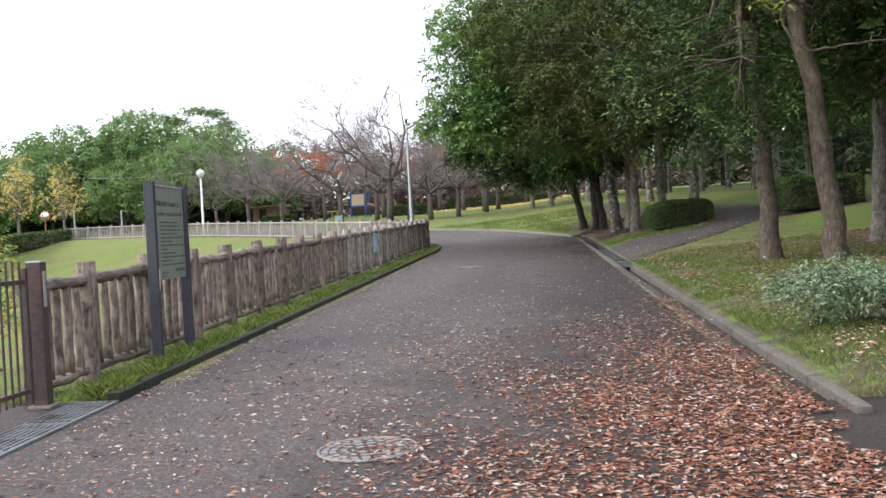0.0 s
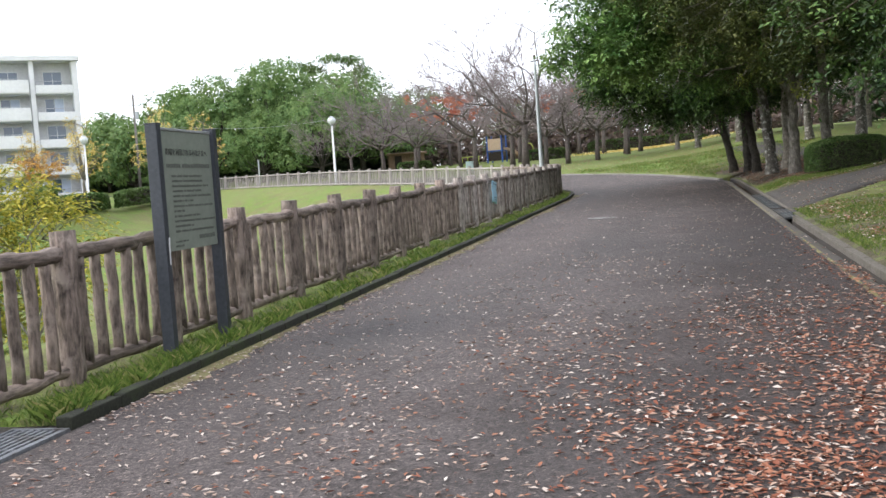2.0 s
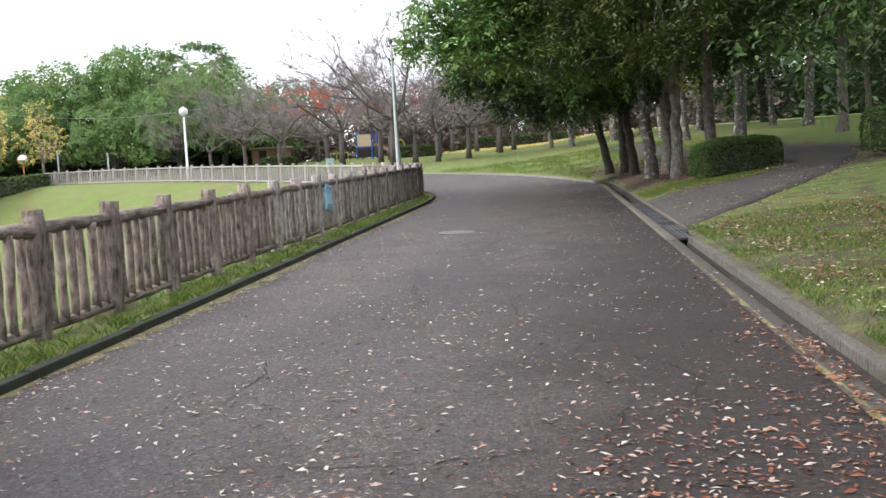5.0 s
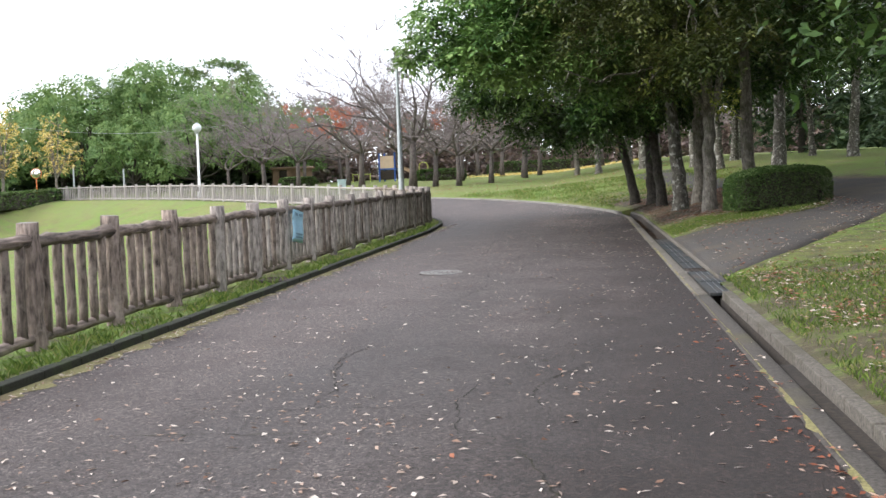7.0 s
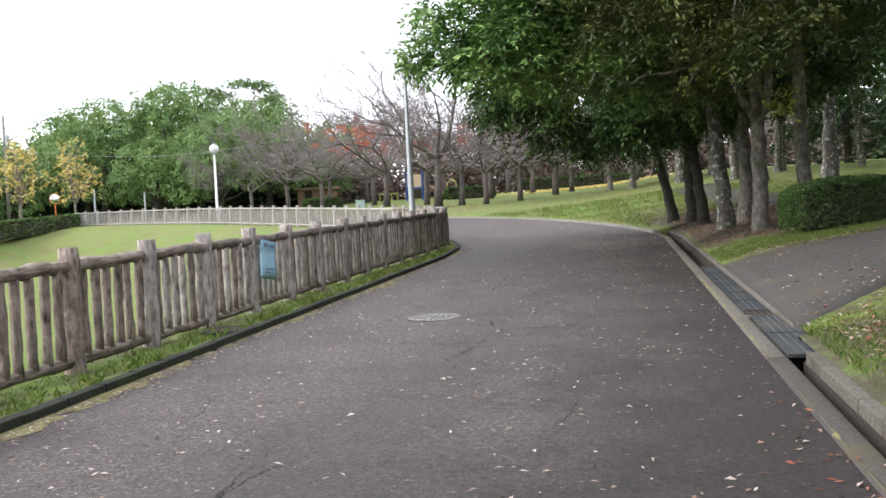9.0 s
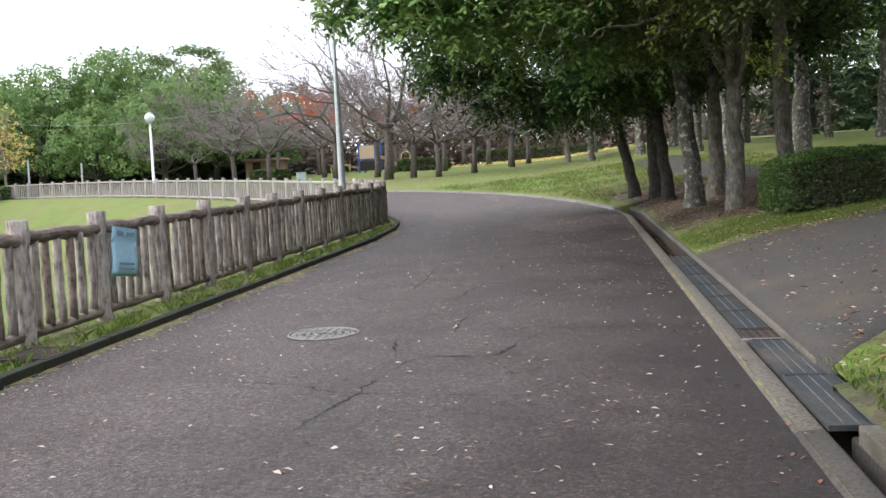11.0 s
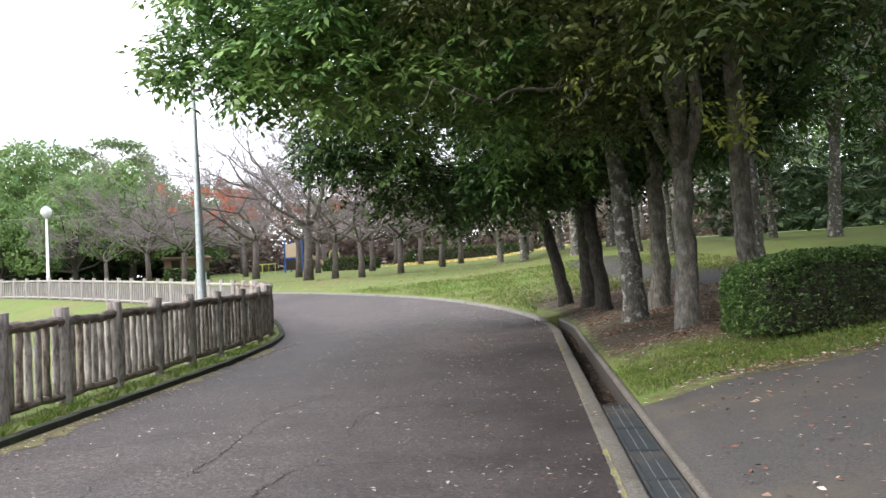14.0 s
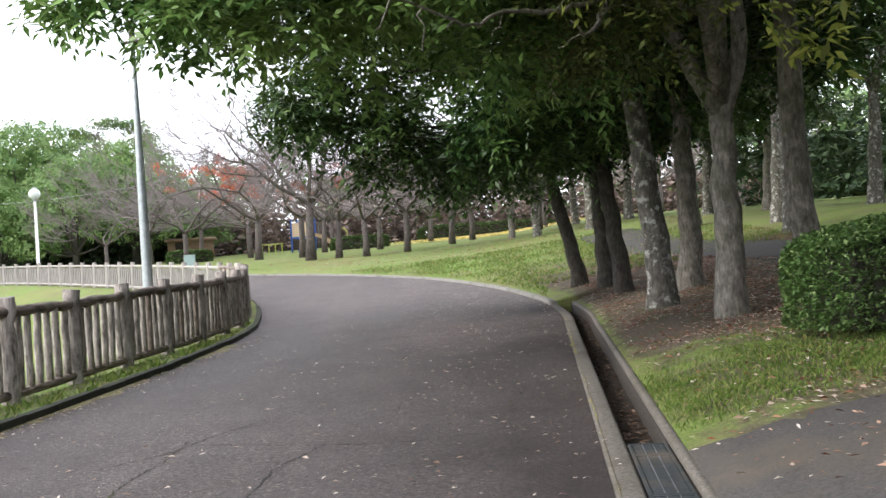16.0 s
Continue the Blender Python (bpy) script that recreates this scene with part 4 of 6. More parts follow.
for k, (wx, wy) in enumerate(spots):
    src = wood_c if wy > 48 and k % 3 != 2 else (wood_a, wood_b)[k % 2]
    q = rngw.uniform(0.85, 1.12)
    copy_thing(src, pose(wx, wy, land1(wx, wy) - 0.06, 0, 0, rngw.uniform(0, 360)) @ Matrix.Diagonal((q, q, q, 1)))
# a dark belt of shrubs and trees closes the wood
belt = leafy_tree("dense dark evergreen closing the edge of the wood", 30, 34, 11, 0.22, BARK_DARK, LEAF_FARDARK, [(0, 0, 3.2, 5, 5, 3.2), (0, 0, 7.5, 4.5, 4.5, 4)], 190, 18, 0.68, 44, (0, 0), 0.25, 1.1, "dark belt of trees", 4)
belt_brown = leafy_tree("leafless brown tree at the back of the cherry lawn", -14, 139, 11, 0.2, BARK_CHERRY_DARK, LEAF_MAUVE, [(0, 0, 3.6, 4.6, 4.6, 2.6), (0, 0, 7.0, 4.0, 4.0, 3.0)], 190, 27, 0.5, 45, (0, 0), 0.25, 1.1, "brown belt of trees", 9)
for wx, wy in [(30, 12), (29, 21), (31, 45), (30, 55), (31, 66), (30, 77), (24, 82), (31, 2), (22, 4), (17, 88), (26, 92), (-70, 132), (-61, 131), (-53, 133), (-45, 131), (-37, 131), (-29, 136), (-20, 142), (-10, 145), (0, 148), (10, 148), (20, 144), (30, 136), (35, 124), (-80, 120), (-88, 112), (-96, 104), (34, 110), (33, 98), (-48, 116), (-40, 118)]:
    q = 0.55 if wy > 95 else 1.0
    copy_thing(belt_brown if wy > 125 and -33 < wx < 26 else belt, pose(wx + rngw.uniform(-1, 1), wy, land1(wx, wy) - 0.1, 0, 0, rngw.uniform(0, 360)) @ Matrix.Diagonal((q * 1.2, q * 1.2, q, 1)))

# tall camphors and dark evergreens far across the basin
far = "broad evergreens across the basin"


def billow_tree(label, x, y, r, leaf_mat, top, wide, low, seed, group, billows=15, size=0.5, per=18):
    """A broad evergreen seen from afar: a short trunk and a crown of many rounded billows of leaves."""
    rng = np.random.default_rng(seed)
    tree = thing("tree", label, "tree", pose(x, y, land1(x, y) - 0.1), group=group)
    pile = Pile()
    v, f = tube([(0, 0, 0), (0.05, 0, low), (0.1, 0, low + (top - low) * 0.5)], (r * 1.3, r, r * 0.6), 9, True, 0.05, rng)
    pile.add(v, f)
    cen, nor = [], []
    for k in range(billows):
        t = (k + 0.5) / billows
        az = k * 2.4 + rng.uniform(-0.4, 0.4)
        zz = low + 1.2 + (top - low - 2.2) * t + rng.uniform(-0.4, 0.4)
        rad = wide * math.sqrt(max(0.05, 1 - t ** 2.2)) * 0.72
        c = np.array([rad * math.cos(az), rad * math.sin(az), zz])
        br = wide * rng.uniform(0.38, 0.56)
        d = rng.normal(size=(46, 3))
        d /= np.linalg.norm(d, axis=1)[:, None]
        d[:, 2] = np.where(d[:, 2] < -0.5, -d[:, 2], d[:, 2])
        cen.append(c + d * br * np.array([1, 1, 0.82]))
        nor.append(d + np.array([0, 0, 0.35]))
        v, f = tube([(0.05, 0, low + 0.3), tuple(c * 0.5 + np.array([0, 0, low * 0.3])), tuple(c)], (r * 0.5, r * 0.3, 0.04), 5, False)
        pile.add(v, f)
    part("trunk", pile.mesh("trunk", BARK_DARK, True), tree)
    v, q = leaves(np.vstack(cen), 0.75, per, size, rng, 0.1, 0.9, np.vstack(nor))
    part("crown", mesh_of("crown", v, q, leaf_mat), tree)
    return tree


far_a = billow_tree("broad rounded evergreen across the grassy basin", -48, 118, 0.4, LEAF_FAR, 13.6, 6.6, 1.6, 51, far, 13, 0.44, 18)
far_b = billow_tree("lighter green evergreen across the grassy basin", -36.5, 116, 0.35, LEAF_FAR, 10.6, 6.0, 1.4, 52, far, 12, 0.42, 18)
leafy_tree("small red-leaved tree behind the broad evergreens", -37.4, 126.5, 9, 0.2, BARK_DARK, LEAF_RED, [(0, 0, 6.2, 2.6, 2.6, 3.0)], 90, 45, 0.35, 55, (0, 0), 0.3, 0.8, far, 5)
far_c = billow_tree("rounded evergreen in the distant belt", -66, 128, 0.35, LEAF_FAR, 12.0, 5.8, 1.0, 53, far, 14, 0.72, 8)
leafy_tree("slim tall tree with an open crown", -43.4, 128, 17.2, 0.22, BARK_GREY, LEAF_FAR, [(-3.2, 0, 14.0, 1.5, 2, 0.8), (-0.6, 0, 15.2, 2.6, 2.2, 0.5), (2.0, 0, 14.9, 2.0, 2, 0.6), (3.6, 0, 13.1, 1.1, 1.7, 1.2)], 120, 54, 0.3, 54, (0, 0), 0.62, 0.8, far, 5)
for k, (wx, wy, q) in enumerate([(-55, 115, 0.92), (-42, 121, 1.05), (-51, 126, 1.08), (-34, 122, 0.72), (-61, 122, 0.82), (-46, 109, 0.7), (-39, 109, 0.7)]):
    copy_thing((far_a, far_b)[k % 2], pose(wx, wy, land1(wx, wy) - 0.1, 0, 0, rngw.uniform(0, 360)) @ Matrix.Diagonal((q, q, q, 1)))
for wx, wy, q in [(-74, 124, 0.8), (-72, 136, 0.9), (-60, 140, 1.05), (-48, 142, 1.1), (-36, 142, 0.85), (-24, 150, 0.7), (-12, 155, 0.7), (0, 158, 0.75), (12, 156, 0.8), (-86, 128, 0.85), (24, 150, 0.9), (36, 140, 1.0), (-64, 112, 0.62), (-70, 116, 0.7), (-98, 120, 0.9), (-110, 112, 0.9), (40, 120, 1.0), (42, 104, 1.0), (-78, 112, 0.62)]:
    copy_thing(far_c, pose(wx, wy, land1(wx, wy) - 0.1, 0, 0, rngw.uniform(0, 360)) @ Matrix.Diagonal((q, q, q, 1)))

# a thicket of shrubs far behind closes the view under the crowns
rngu = np.random.default_rng(58)
thick = smooth_line([(-125, 95), (-104, 118), (-82, 136), (-50, 150), (-10, 160), (25, 154), (42, 130), (44, 90), (42, 50), (42, 10), (38, -20)], 1.3)
thick = np.vstack([thick, smooth_line([(-96, 112), (-78, 121), (-62, 126), (-48, 127), (-30, 128), (-20, 134)], 1.6), smooth_line([(-24, 138), (-5, 136), (15, 132), (30, 118), (36, 100)], 1.4)])
thick = np.column_stack([thick, land(thick[:, 0], thick[:, 1])])
tc = np.repeat(thick, 6, axis=0) + rngu.normal(0, 1, (len(thick) * 6, 3)) * np.array([0.8, 0.8, 0.0])
tc[:, 2] += rngu.uniform(0.3, 5.0, len(tc))
low = np.repeat(thick, 3, axis=0) + rngu.normal(0, 0.9, (len(thick) * 3, 3)) * np.array([1, 1, 0.0])
low[:, 2] += rngu.uniform(0.0, 1.3, len(low))
tc = np.vstack([tc, low])
brown = (tc[:, 0] > -33) & (tc[:, 0] < 26) & (tc[:, 1] > 112)
for sel, mat, label in ((~brown, LEAF_FARDARK, "dark distant thicket of shrubs behind the park"), (brown, LEAF_MAUVE, "bare brown undergrowth far behind the cherry trees")):
    v, q = leaves(tc[sel], 1.4, 14 if mat == LEAF_FARDARK else 26, 1.45 if mat == LEAF_FARDARK else 0.85, rngu, 0.1, 0.9)
    tagged(new("thicket", mesh_of("thicket", v, q, mat)), label, "shrubs", kind="stuff")


def bare_tree(label, x, y, r, seed, reds, mat=None, group="", spread=1.0, size=1.0, leaf_size=0.15):
    """A leafless cherry: low fork, wide crooked limbs, fine twigs, a few last leaves."""
    rng = np.random.default_rng(seed)
    tree = thing("tree", label, "tree", pose(x, y, land1(x, y) - 0.06), group=group)
    pile, fine, tips = Pile(), Pile(), []

    def grow(p, d, length, rad, level):
        n = 4
        pts = [p]
        dd = d.copy()
        for _ in range(n):
            dd = dd + rng.normal(0, 0.16, 3) + np.array([0, 0, 0.05])
            dd /= np.linalg.norm(dd)
            pts.append(pts[-1] + dd * length / n)
        v, f = tube(pts, np.linspace(rad, max(rad * 0.55, 0.009), n + 1), 6 if level < 2 else 3, False)
        (pile if level < 3 else fine).add(v, f)
        if level == 4:
            tips.append(pts[-1])
            tips.append(pts[2])
            return
        for k in range(3 if level else 5):
            side = rng.normal(size=3)
            side -= dd * side.dot(dd)
            side /= np.linalg.norm(side)
            a = rng.uniform(0.35, 0.85)
            nd = dd * math.cos(a) + side * math.sin(a)
            nd[2] *= 0.5
            start_at = pts[-1] if k < 2 else pts[rng.integers(2, n)]
            grow(start_at, nd / np.linalg.norm(nd), length * rng.uniform(0.55, 0.82), rad * 0.55, level + 1)

    h = 1.7 * size
    pts = [np.array([0, 0, 0.0]), np.array([0.04, 0.02, h * 0.4]), np.array([0.1, -0.05, h])]
    v, f = tube(pts, (r * 1.35, r, r * 0.85), 9, True, 0.06, rng)
    pile.add(v, f)
    for k in range(5):
        az = k * 1.26 + rng.uniform(-0.3, 0.3)
        tilt = rng.uniform(0.75, 1.32) * spread
        grow(np.array(pts[-1]) - np.array([0, 0, 0.1]), np.array([math.sin(tilt) * math.cos(az), math.sin(tilt) * math.sin(az), math.cos(tilt)]), 2.3 * size * rng.uniform(0.8, 1.2), r * 0.5, 1)
    tips = np.array(tips)
    n = len(tips) * 7
    c = np.repeat(tips, 7, axis=0)
    out = c / (np.linalg.norm(c, axis=1)[:, None] + 1e-6) + rng.normal(0, 0.5, (n, 3))
    out /= np.linalg.norm(out, axis=1)[:, None]
    L = rng.uniform(0.35, 0.9, n)[:, None] * size
    sd2 = np.cross(out, rng.normal(size=(n, 3)))
    sd2 /= np.linalg.norm(sd2, axis=1)[:, None]
    w = 0.0095
    vv = np.stack([c - sd2 * w, c + sd2 * w, c + out * L + sd2 * w * 0.5, c + out * L - sd2 * w * 0.5], axis=1).reshape(-1, 3)
    fine.add(vv, [tuple(q) for q in np.arange(n * 4).reshape(-1, 4)])
    part("trunk", pile.mesh("trunk", BARK_CHERRY_DARK, True), tree)
    part("crown", fine.mesh("crown", BARK_CHERRY, False), tree, "bare grey-pink twigs")
    if reds:
        shy = tips[(tips[:, 2] < np.quantile(tips[:, 2], 0.7)) & (tips[:, 0] < 1.2) & (tips[:, 0] > -4.2)]
        pick = shy[rng.integers(0, len(shy), reds)]
        low = pick[np.argsort(pick[:, 0] + 0.6 * rng.normal(size=len(pick)))[: int(reds * 0.8)]]
        v, q = leaves(low, 0.4, 14, leaf_size, rng)
        part("foliage", mesh_of("foliage", v, q, mat or LEAF_RED), tree, "last red leaves")
    return tree


cher = "bare cherry trees on the lawn"
ch_a = bare_tree("bare cherry tree with a few red leaves on the lawn", -18.8, 95.5, 0.24, 61, 260, None, cher, 1.0, 1.75, 0.22)
ch_b = bare_tree("bare spreading cherry tree on the lawn", -10.6, 84.0, 0.19, 62, 0, None, cher, 0.95, 1.4)
bare_tree("tall wide-spreading bare cherry tree on the lawn", -12.2, 83.5, 0.27, 66, 0, None, cher, 0.9, 2.05)
ch_c = bare_tree("bare cherry tree with some orange leaves", -4.9, 97.0, 0.2, 63, 60, None, cher, 1.0, 1.5, 0.16)
ch_d = bare_tree("leafless crooked cherry tree beside the path", -6.5, 84.4, 0.18, 64, 34, None, cher, 1.0, 1.5, 0.17)
for k, (wx, wy, q) in enumerate([(-8.6, 82.2, 0.95), (-14.5, 91, 1.15), (-22.5, 106, 1.1), (-30.5, 104.5, 1.1), (-33.5, 103, 0.85), (-28, 110, 1.1), (-16, 105, 1.1), (-10.5, 99, 1.05), (-4.5, 93, 1.0), (-3.8, 103, 1.05), (1.5, 98, 1.05), (7, 104, 1.1), (-8, 112, 1.1), (-18, 118, 1.15), (-27, 121, 1.1), (2, 112, 1.1), (12, 112, 1.1), (-1, 122, 1.2), (-12, 126, 1.2), (-22, 130, 1.2), (10, 124, 1.2), (20, 118, 1.2), (-25.5, 99.0, 1.05)]):
    copy_thing((ch_b, ch_d, ch_d, ch_b, ch_b, ch_d, ch_d, ch_b, ch_d)[k % 9], pose(wx, wy, land1(wx, wy) - 0.06, 0, 0, rngw.uniform(0, 360)) @ Matrix.Diagonal((q, q, q, 1)))

gink = "yellow ginkgos along the street"
gk = leafy_tree("yellow ginkgo losing its leaves along the street", -46.0, 85.5, 8, 0.16, BARK_GREY, LEAF_YELLOW, [(0, 0, 4.3, 2.5, 2.5, 2.2), (0, 0, 6.6, 1.4, 1.4, 1.9)], 105, 27, 0.2, 71, (0, 0), 0.28, 0.55, gink, 12)
for wx, wy, q in [(-44.2, 90.5, 0.9), (-52.0, 61.5, 1.15), (-49.5, 79, 0.9), (-61, 88, 0.85), (-57, 72, 1.0)]:
    copy_thing(gk, pose(wx, wy, land1(wx, wy) - 0.05, 0, 0, rngw.uniform(0, 360)) @ Matrix.Diagonal((q, q, q, 1)))

leafy_tree("small orange-leaved tree before the apartment building", -58.6, 86, 6, 0.12, BARK_GREY, LEAF_ORANGE, [(0, 0, 3.6, 2.3, 2.3, 1.5)], 90, 36, 0.22, 72, (0, 0), 0.3, 0.5, "", 8)

# yellowing shrubs on the near slope of the basin
leafy_tree("large yellowing shrub on the basin slope", -14.7, 20.6, 4, 0.08, BARK_GREY, LEAF_OLIVE, [(0, 0, 3.5, 2.2, 2.0, 1.3), (1.3, 0.9, 2.6, 1.7, 1.5, 1.2), (0.5, 0, 1.5, 2.4, 2, 1.2)], 240, 90, 0.135, 81, (0, 0), 0.2, 0.5, "shrubs on the basin slope", 7, z0=-1.6, name="shrub")
leafy_tree("rounded green shrub on the basin slope", -15.6, 19.2, 3.5, 0.08, BARK_GREY, LEAF_FAR, [(-0.4, -0.6, 2.9, 1.9, 1.9, 1.5)], 170, 81, 0.13, 82, (0, 0), 0.2, 0.5, "shrubs on the basin slope", 6, z0=-1.5, name="shrub")
leafy_tree("thin yellowing shrub behind the fence", -9.6, 16.2, 2.4, 0.04, BARK_GREY, LEAF_OLIVE, [(0, 0, 1.6, 1.4, 1.4, 0.7)], 34, 26, 0.09, 83, (0, 0), 0.2, 0.4, "shrubs on the basin slope", 8, name="shrub")
leafy_tree("bright green shrub behind the gate", -6.3, 11.0, 2.0, 0.04, BARK_GREY, LEAF_BRIGHT, [(-0.2, -0.3, 1.2, 0.7, 0.7, 0.5)], 40, 40, 0.07, 84, (0, 0), 0.2, 0.3, "shrubs on the basin slope", 6, name="shrub")

# ---- hedges ----


def hedge(label, cx, cy, lx, ly, h, turn, seed, mat, count, size, group="", name="hedge", z0=None, tilt=0.0, taper=0.0):
    rng = np.random.default_rng(seed)
    z = land1(cx, cy) - 0.03 if z0 is None else z0
    ob = thing(name, label, name, pose(cx, cy, z, tilt, 0, turn), group=group)
    bm = box_bm(lx * 0.8, ly * 0.8, h * 0.86, min(0.18, h * 0.25))
    bmesh.ops.subdivide_edges(bm, edges=bm.edges[:], cuts=2, use_grid_fill=True)
    for w in bm.verts:
        w.co += Vector(rng.normal(0, 0.02, 3))
        w.co.z *= 1 - taper * min(1.0, max(0.0, -w.co.x / (lx / 2))) ** 2
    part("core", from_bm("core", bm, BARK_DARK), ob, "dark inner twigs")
    n = count
    p = rng.uniform(-0.5, 0.5, (n, 3)) * np.array([lx, ly, h]) + np.array([0, 0, h / 2])
    face = rng.integers(0, 5, n)
    face = np.where(rng.random(n) < 0.35, 4, face)
    for k, (ax, val) in enumerate(((0, -lx / 2), (0, lx / 2), (1, -ly / 2), (1, ly / 2), (2, h))):
        sel = face == k
        p[sel, ax] = val + rng.normal(0, 0.035, sel.sum())
    p[:, 2] = np.clip(p[:, 2], 0.04, None)
    cr = np.maximum(np.abs(p[:, 0]) / (lx / 2), 0) ** 4 + np.maximum(np.abs(p[:, 1]) / (ly / 2), 0) ** 4 + np.maximum((p[:, 2] - h / 2) / (h / 2), 0) ** 4
    k = np.where(cr > 1, cr ** (-1 / 4), 1) * (1 + 0.05 * np.sin(p[:, 0] * 5 + seed) * np.sin(p[:, 1] * 6 + p[:, 2] * 4))
    mid = np.array([0, 0, h / 2])
    p = mid + (p - mid) * (0.35 + 0.65 * k)[:, None]
    p[:, 2] *= 1 - taper * np.clip(-p[:, 0] / (lx / 2), 0, 1) ** 2
    v, q = leaves(p, 0.04, 3, size, rng, 0.0, 1.0)
    part("foliage", mesh_of("foliage", v, q, mat), ob)
    return ob


hedge("clipped dark green hedge beside the side path", 4.76, 34.3, 2.15, 1.4, 0.95, 10, 31, LEAF_HEDGE, 11000, 0.052, "clipped hedges", taper=0.22)
hedge("clipped hedge on the far side of the path", 8.7, 32.0, 2.8, 1.3, 1.05, 15, 32, LEAF_HEDGE, 7000, 0.058, "clipped hedges")
leafy_tree("low silvery-leaved shrub with bare stems on the lawn", 3.35, 9.7, 1.0, 0.03, BARK_PALE, LEAF_SILVER, [(-0.55, 0.1, 0.48, 0.65, 0.6, 0.26), (0.35, -0.1, 0.46, 0.8, 0.65, 0.24), (1.0, 0.2, 0.42, 0.55, 0.5, 0.22)], 300, 54, 0.052, 33, (0, 0), 0.16, 0.16, "", 14, name="shrub")
hedge("long clipped hedge on the west edge of the basin", -42.8, 82.5, 1.3, 20, 1.25, 2, 34, LEAF_HEDGE, 4200, 0.28, "clipped hedges", z0=2.1, tilt=2.7)
hedge("long clipped hedge beside the street and basin", -43.2, 61.5, 1.3, 21, 1.35, 0, 39, LEAF_HEDGE, 4200, 0.28, "clipped hedges", z0=1.12, tilt=2.4)

# ---- street furniture along the fence ----


def bars_text(parent, width, x0, y, h, words, rng, mat, depth=0.003):
    """A line of writing too worn to read, as short bars on the face."""
    bm = bmesh.new()
    x = x0
    while x < x0 + width:
        w = rng.uniform(0.5, 1.0) * h
        box_bm(w, depth, h * rng.uniform(0.75, 1.0), 0, bm, (x + w / 2, 0, y))
        x += w + h * 0.22
        if rng.random() < words:
            x += h * 0.7
    return tagged(part("writing", from_bm("writing", bm, mat), parent, "dark worn writing"), kind="stuff")


def notice_board():
    """Two square posts with a grey-green panel; the board's face looks along its own -y."""
    rng = np.random.default_rng(3)
    turn = math.degrees(math.atan2(1.175, -0.057))
    z = float(plane(-4.31, 11.46)) - 0.03
    ob = thing("notice_board", "dark-framed grey-green notice board with worn writing on the verge", "notice board", pose(-4.325, 11.46, z, 0, 0, turn))
    for sx in (-0.588, 0.588):
        post = part("post", from_bm("post", box_bm(0.085, 0.11, 2.16, 0.008), SIGN_FRAME), ob, "", pose(sx, 0, -0.08, 0, 0, 0))
        part("post_cap", from_bm("post_cap", box_bm(0.09, 0.115, 0.012, 0.003), SIGN_FRAME), post, "", pose(0, 0, 2.16))
    part("panel", from_bm("panel", box_bm(1.096, 0.035, 1.07, 0.004), SIGN_FACE), ob, "grey-green sign panel", pose(0, 0.0, 0.97))
    part("top_rail", from_bm("top_rail", box_bm(1.096, 0.05, 0.022, 0.004), STEEL_GREY), ob, "pale metal top edge", pose(0, 0, 2.04))
    part("paint_scrape", from_bm("paint_scrape", box_bm(0.02, 0.004, 0.24, 0.001), WHITE_PAINT), ob, "bare white scrape in the paint", pose(-0.573, -0.056, 0.86, 0, 3, 0))
    title = bpy.data.curves.new("title", "FONT")
    title.body, title.size, title.align_x, title.extrude = "釣場を利用されるみなさまへ", 0.067, "CENTER", 0.0015
    lettering = bpy.data.objects.new("title", title)
    flat = bpy.data.meshes.new_from_object(lettering)
    bpy.data.objects.remove(lettering)
    flat.materials.clear()
    flat.materials.append(INK_DARK)
    part("title", flat, ob, "dark title lettering", pose(0.01, -0.019, 1.825, 90, 0, 0))
    for dy, h, w, x in [(0.82, 0.042, 0.90, -0.42), (0.735, 0.022, 0.62, -0.34), (0.69, 0.022, 0.64, -0.34), (0.645, 0.022, 0.76, -0.34), (0.60, 0.022, 0.6, -0.34), (0.555, 0.022, 0.8, -0.34), (0.51, 0.022, 0.40, -0.34), (0.465, 0.022, 0.82, -0.34), (0.42, 0.022, 0.2, -0.34), (0.375, 0.022, 0.52, -0.34), (0.33, 0.022, 0.84, -0.34), (0.285, 0.022, 0.36, -0.34), (0.24, 0.022, 0.82, -0.34), (0.16, 0.045, 0.32, 0.14), (0.15, 0.018, 0.26, -0.36), (0.11, 0.018, 0.16, -0.36)]:
        t = bars_text(ob, w, x, 0.89 + dy, h, 0.1, rng, INK)
        t.matrix_basis = pose(0, -0.0185, 0)
    return ob


notice_board()


def blue_notice():
    rng = np.random.default_rng(8)
    z = float(plane(-4.6, 27.97)) + 0.06
    ob = thing("paper_notice", "pale blue laminated notice tied to the log fence", "notice", pose(-4.57, 27.97, z + 0.42, 0, 6, 90))
    bm = bmesh.new()
    bmesh.ops.create_grid(bm, x_segments=8, y_segments=10, size=0.5)
    for v in bm.verts:
        x, y = v.co.x, v.co.y
        v.co = Vector((x * 0.62, -0.02 + 0.012 * math.sin(x * 7) + 0.008 * math.sin(y * 9), (y + 0.5) * 0.56))
    bmesh.ops.solidify(bm, geom=bm.faces[:], thickness=0.002)
    part("sheet", from_bm("sheet", bm, BLUE_PAPER, True), ob)
    for h, w, x, y in [(0.055, 0.16, -0.22, 0.46), (0.055, 0.20, 0.0, 0.46), (0.03, 0.38, -0.18, 0.13), (0.03, 0.40, -0.2, 0.07)]:
        t = bars_text(ob, w, x, y, h, 0.05, rng, BLUE_INK)
        t.matrix_basis = pose(0, -0.042, 0)


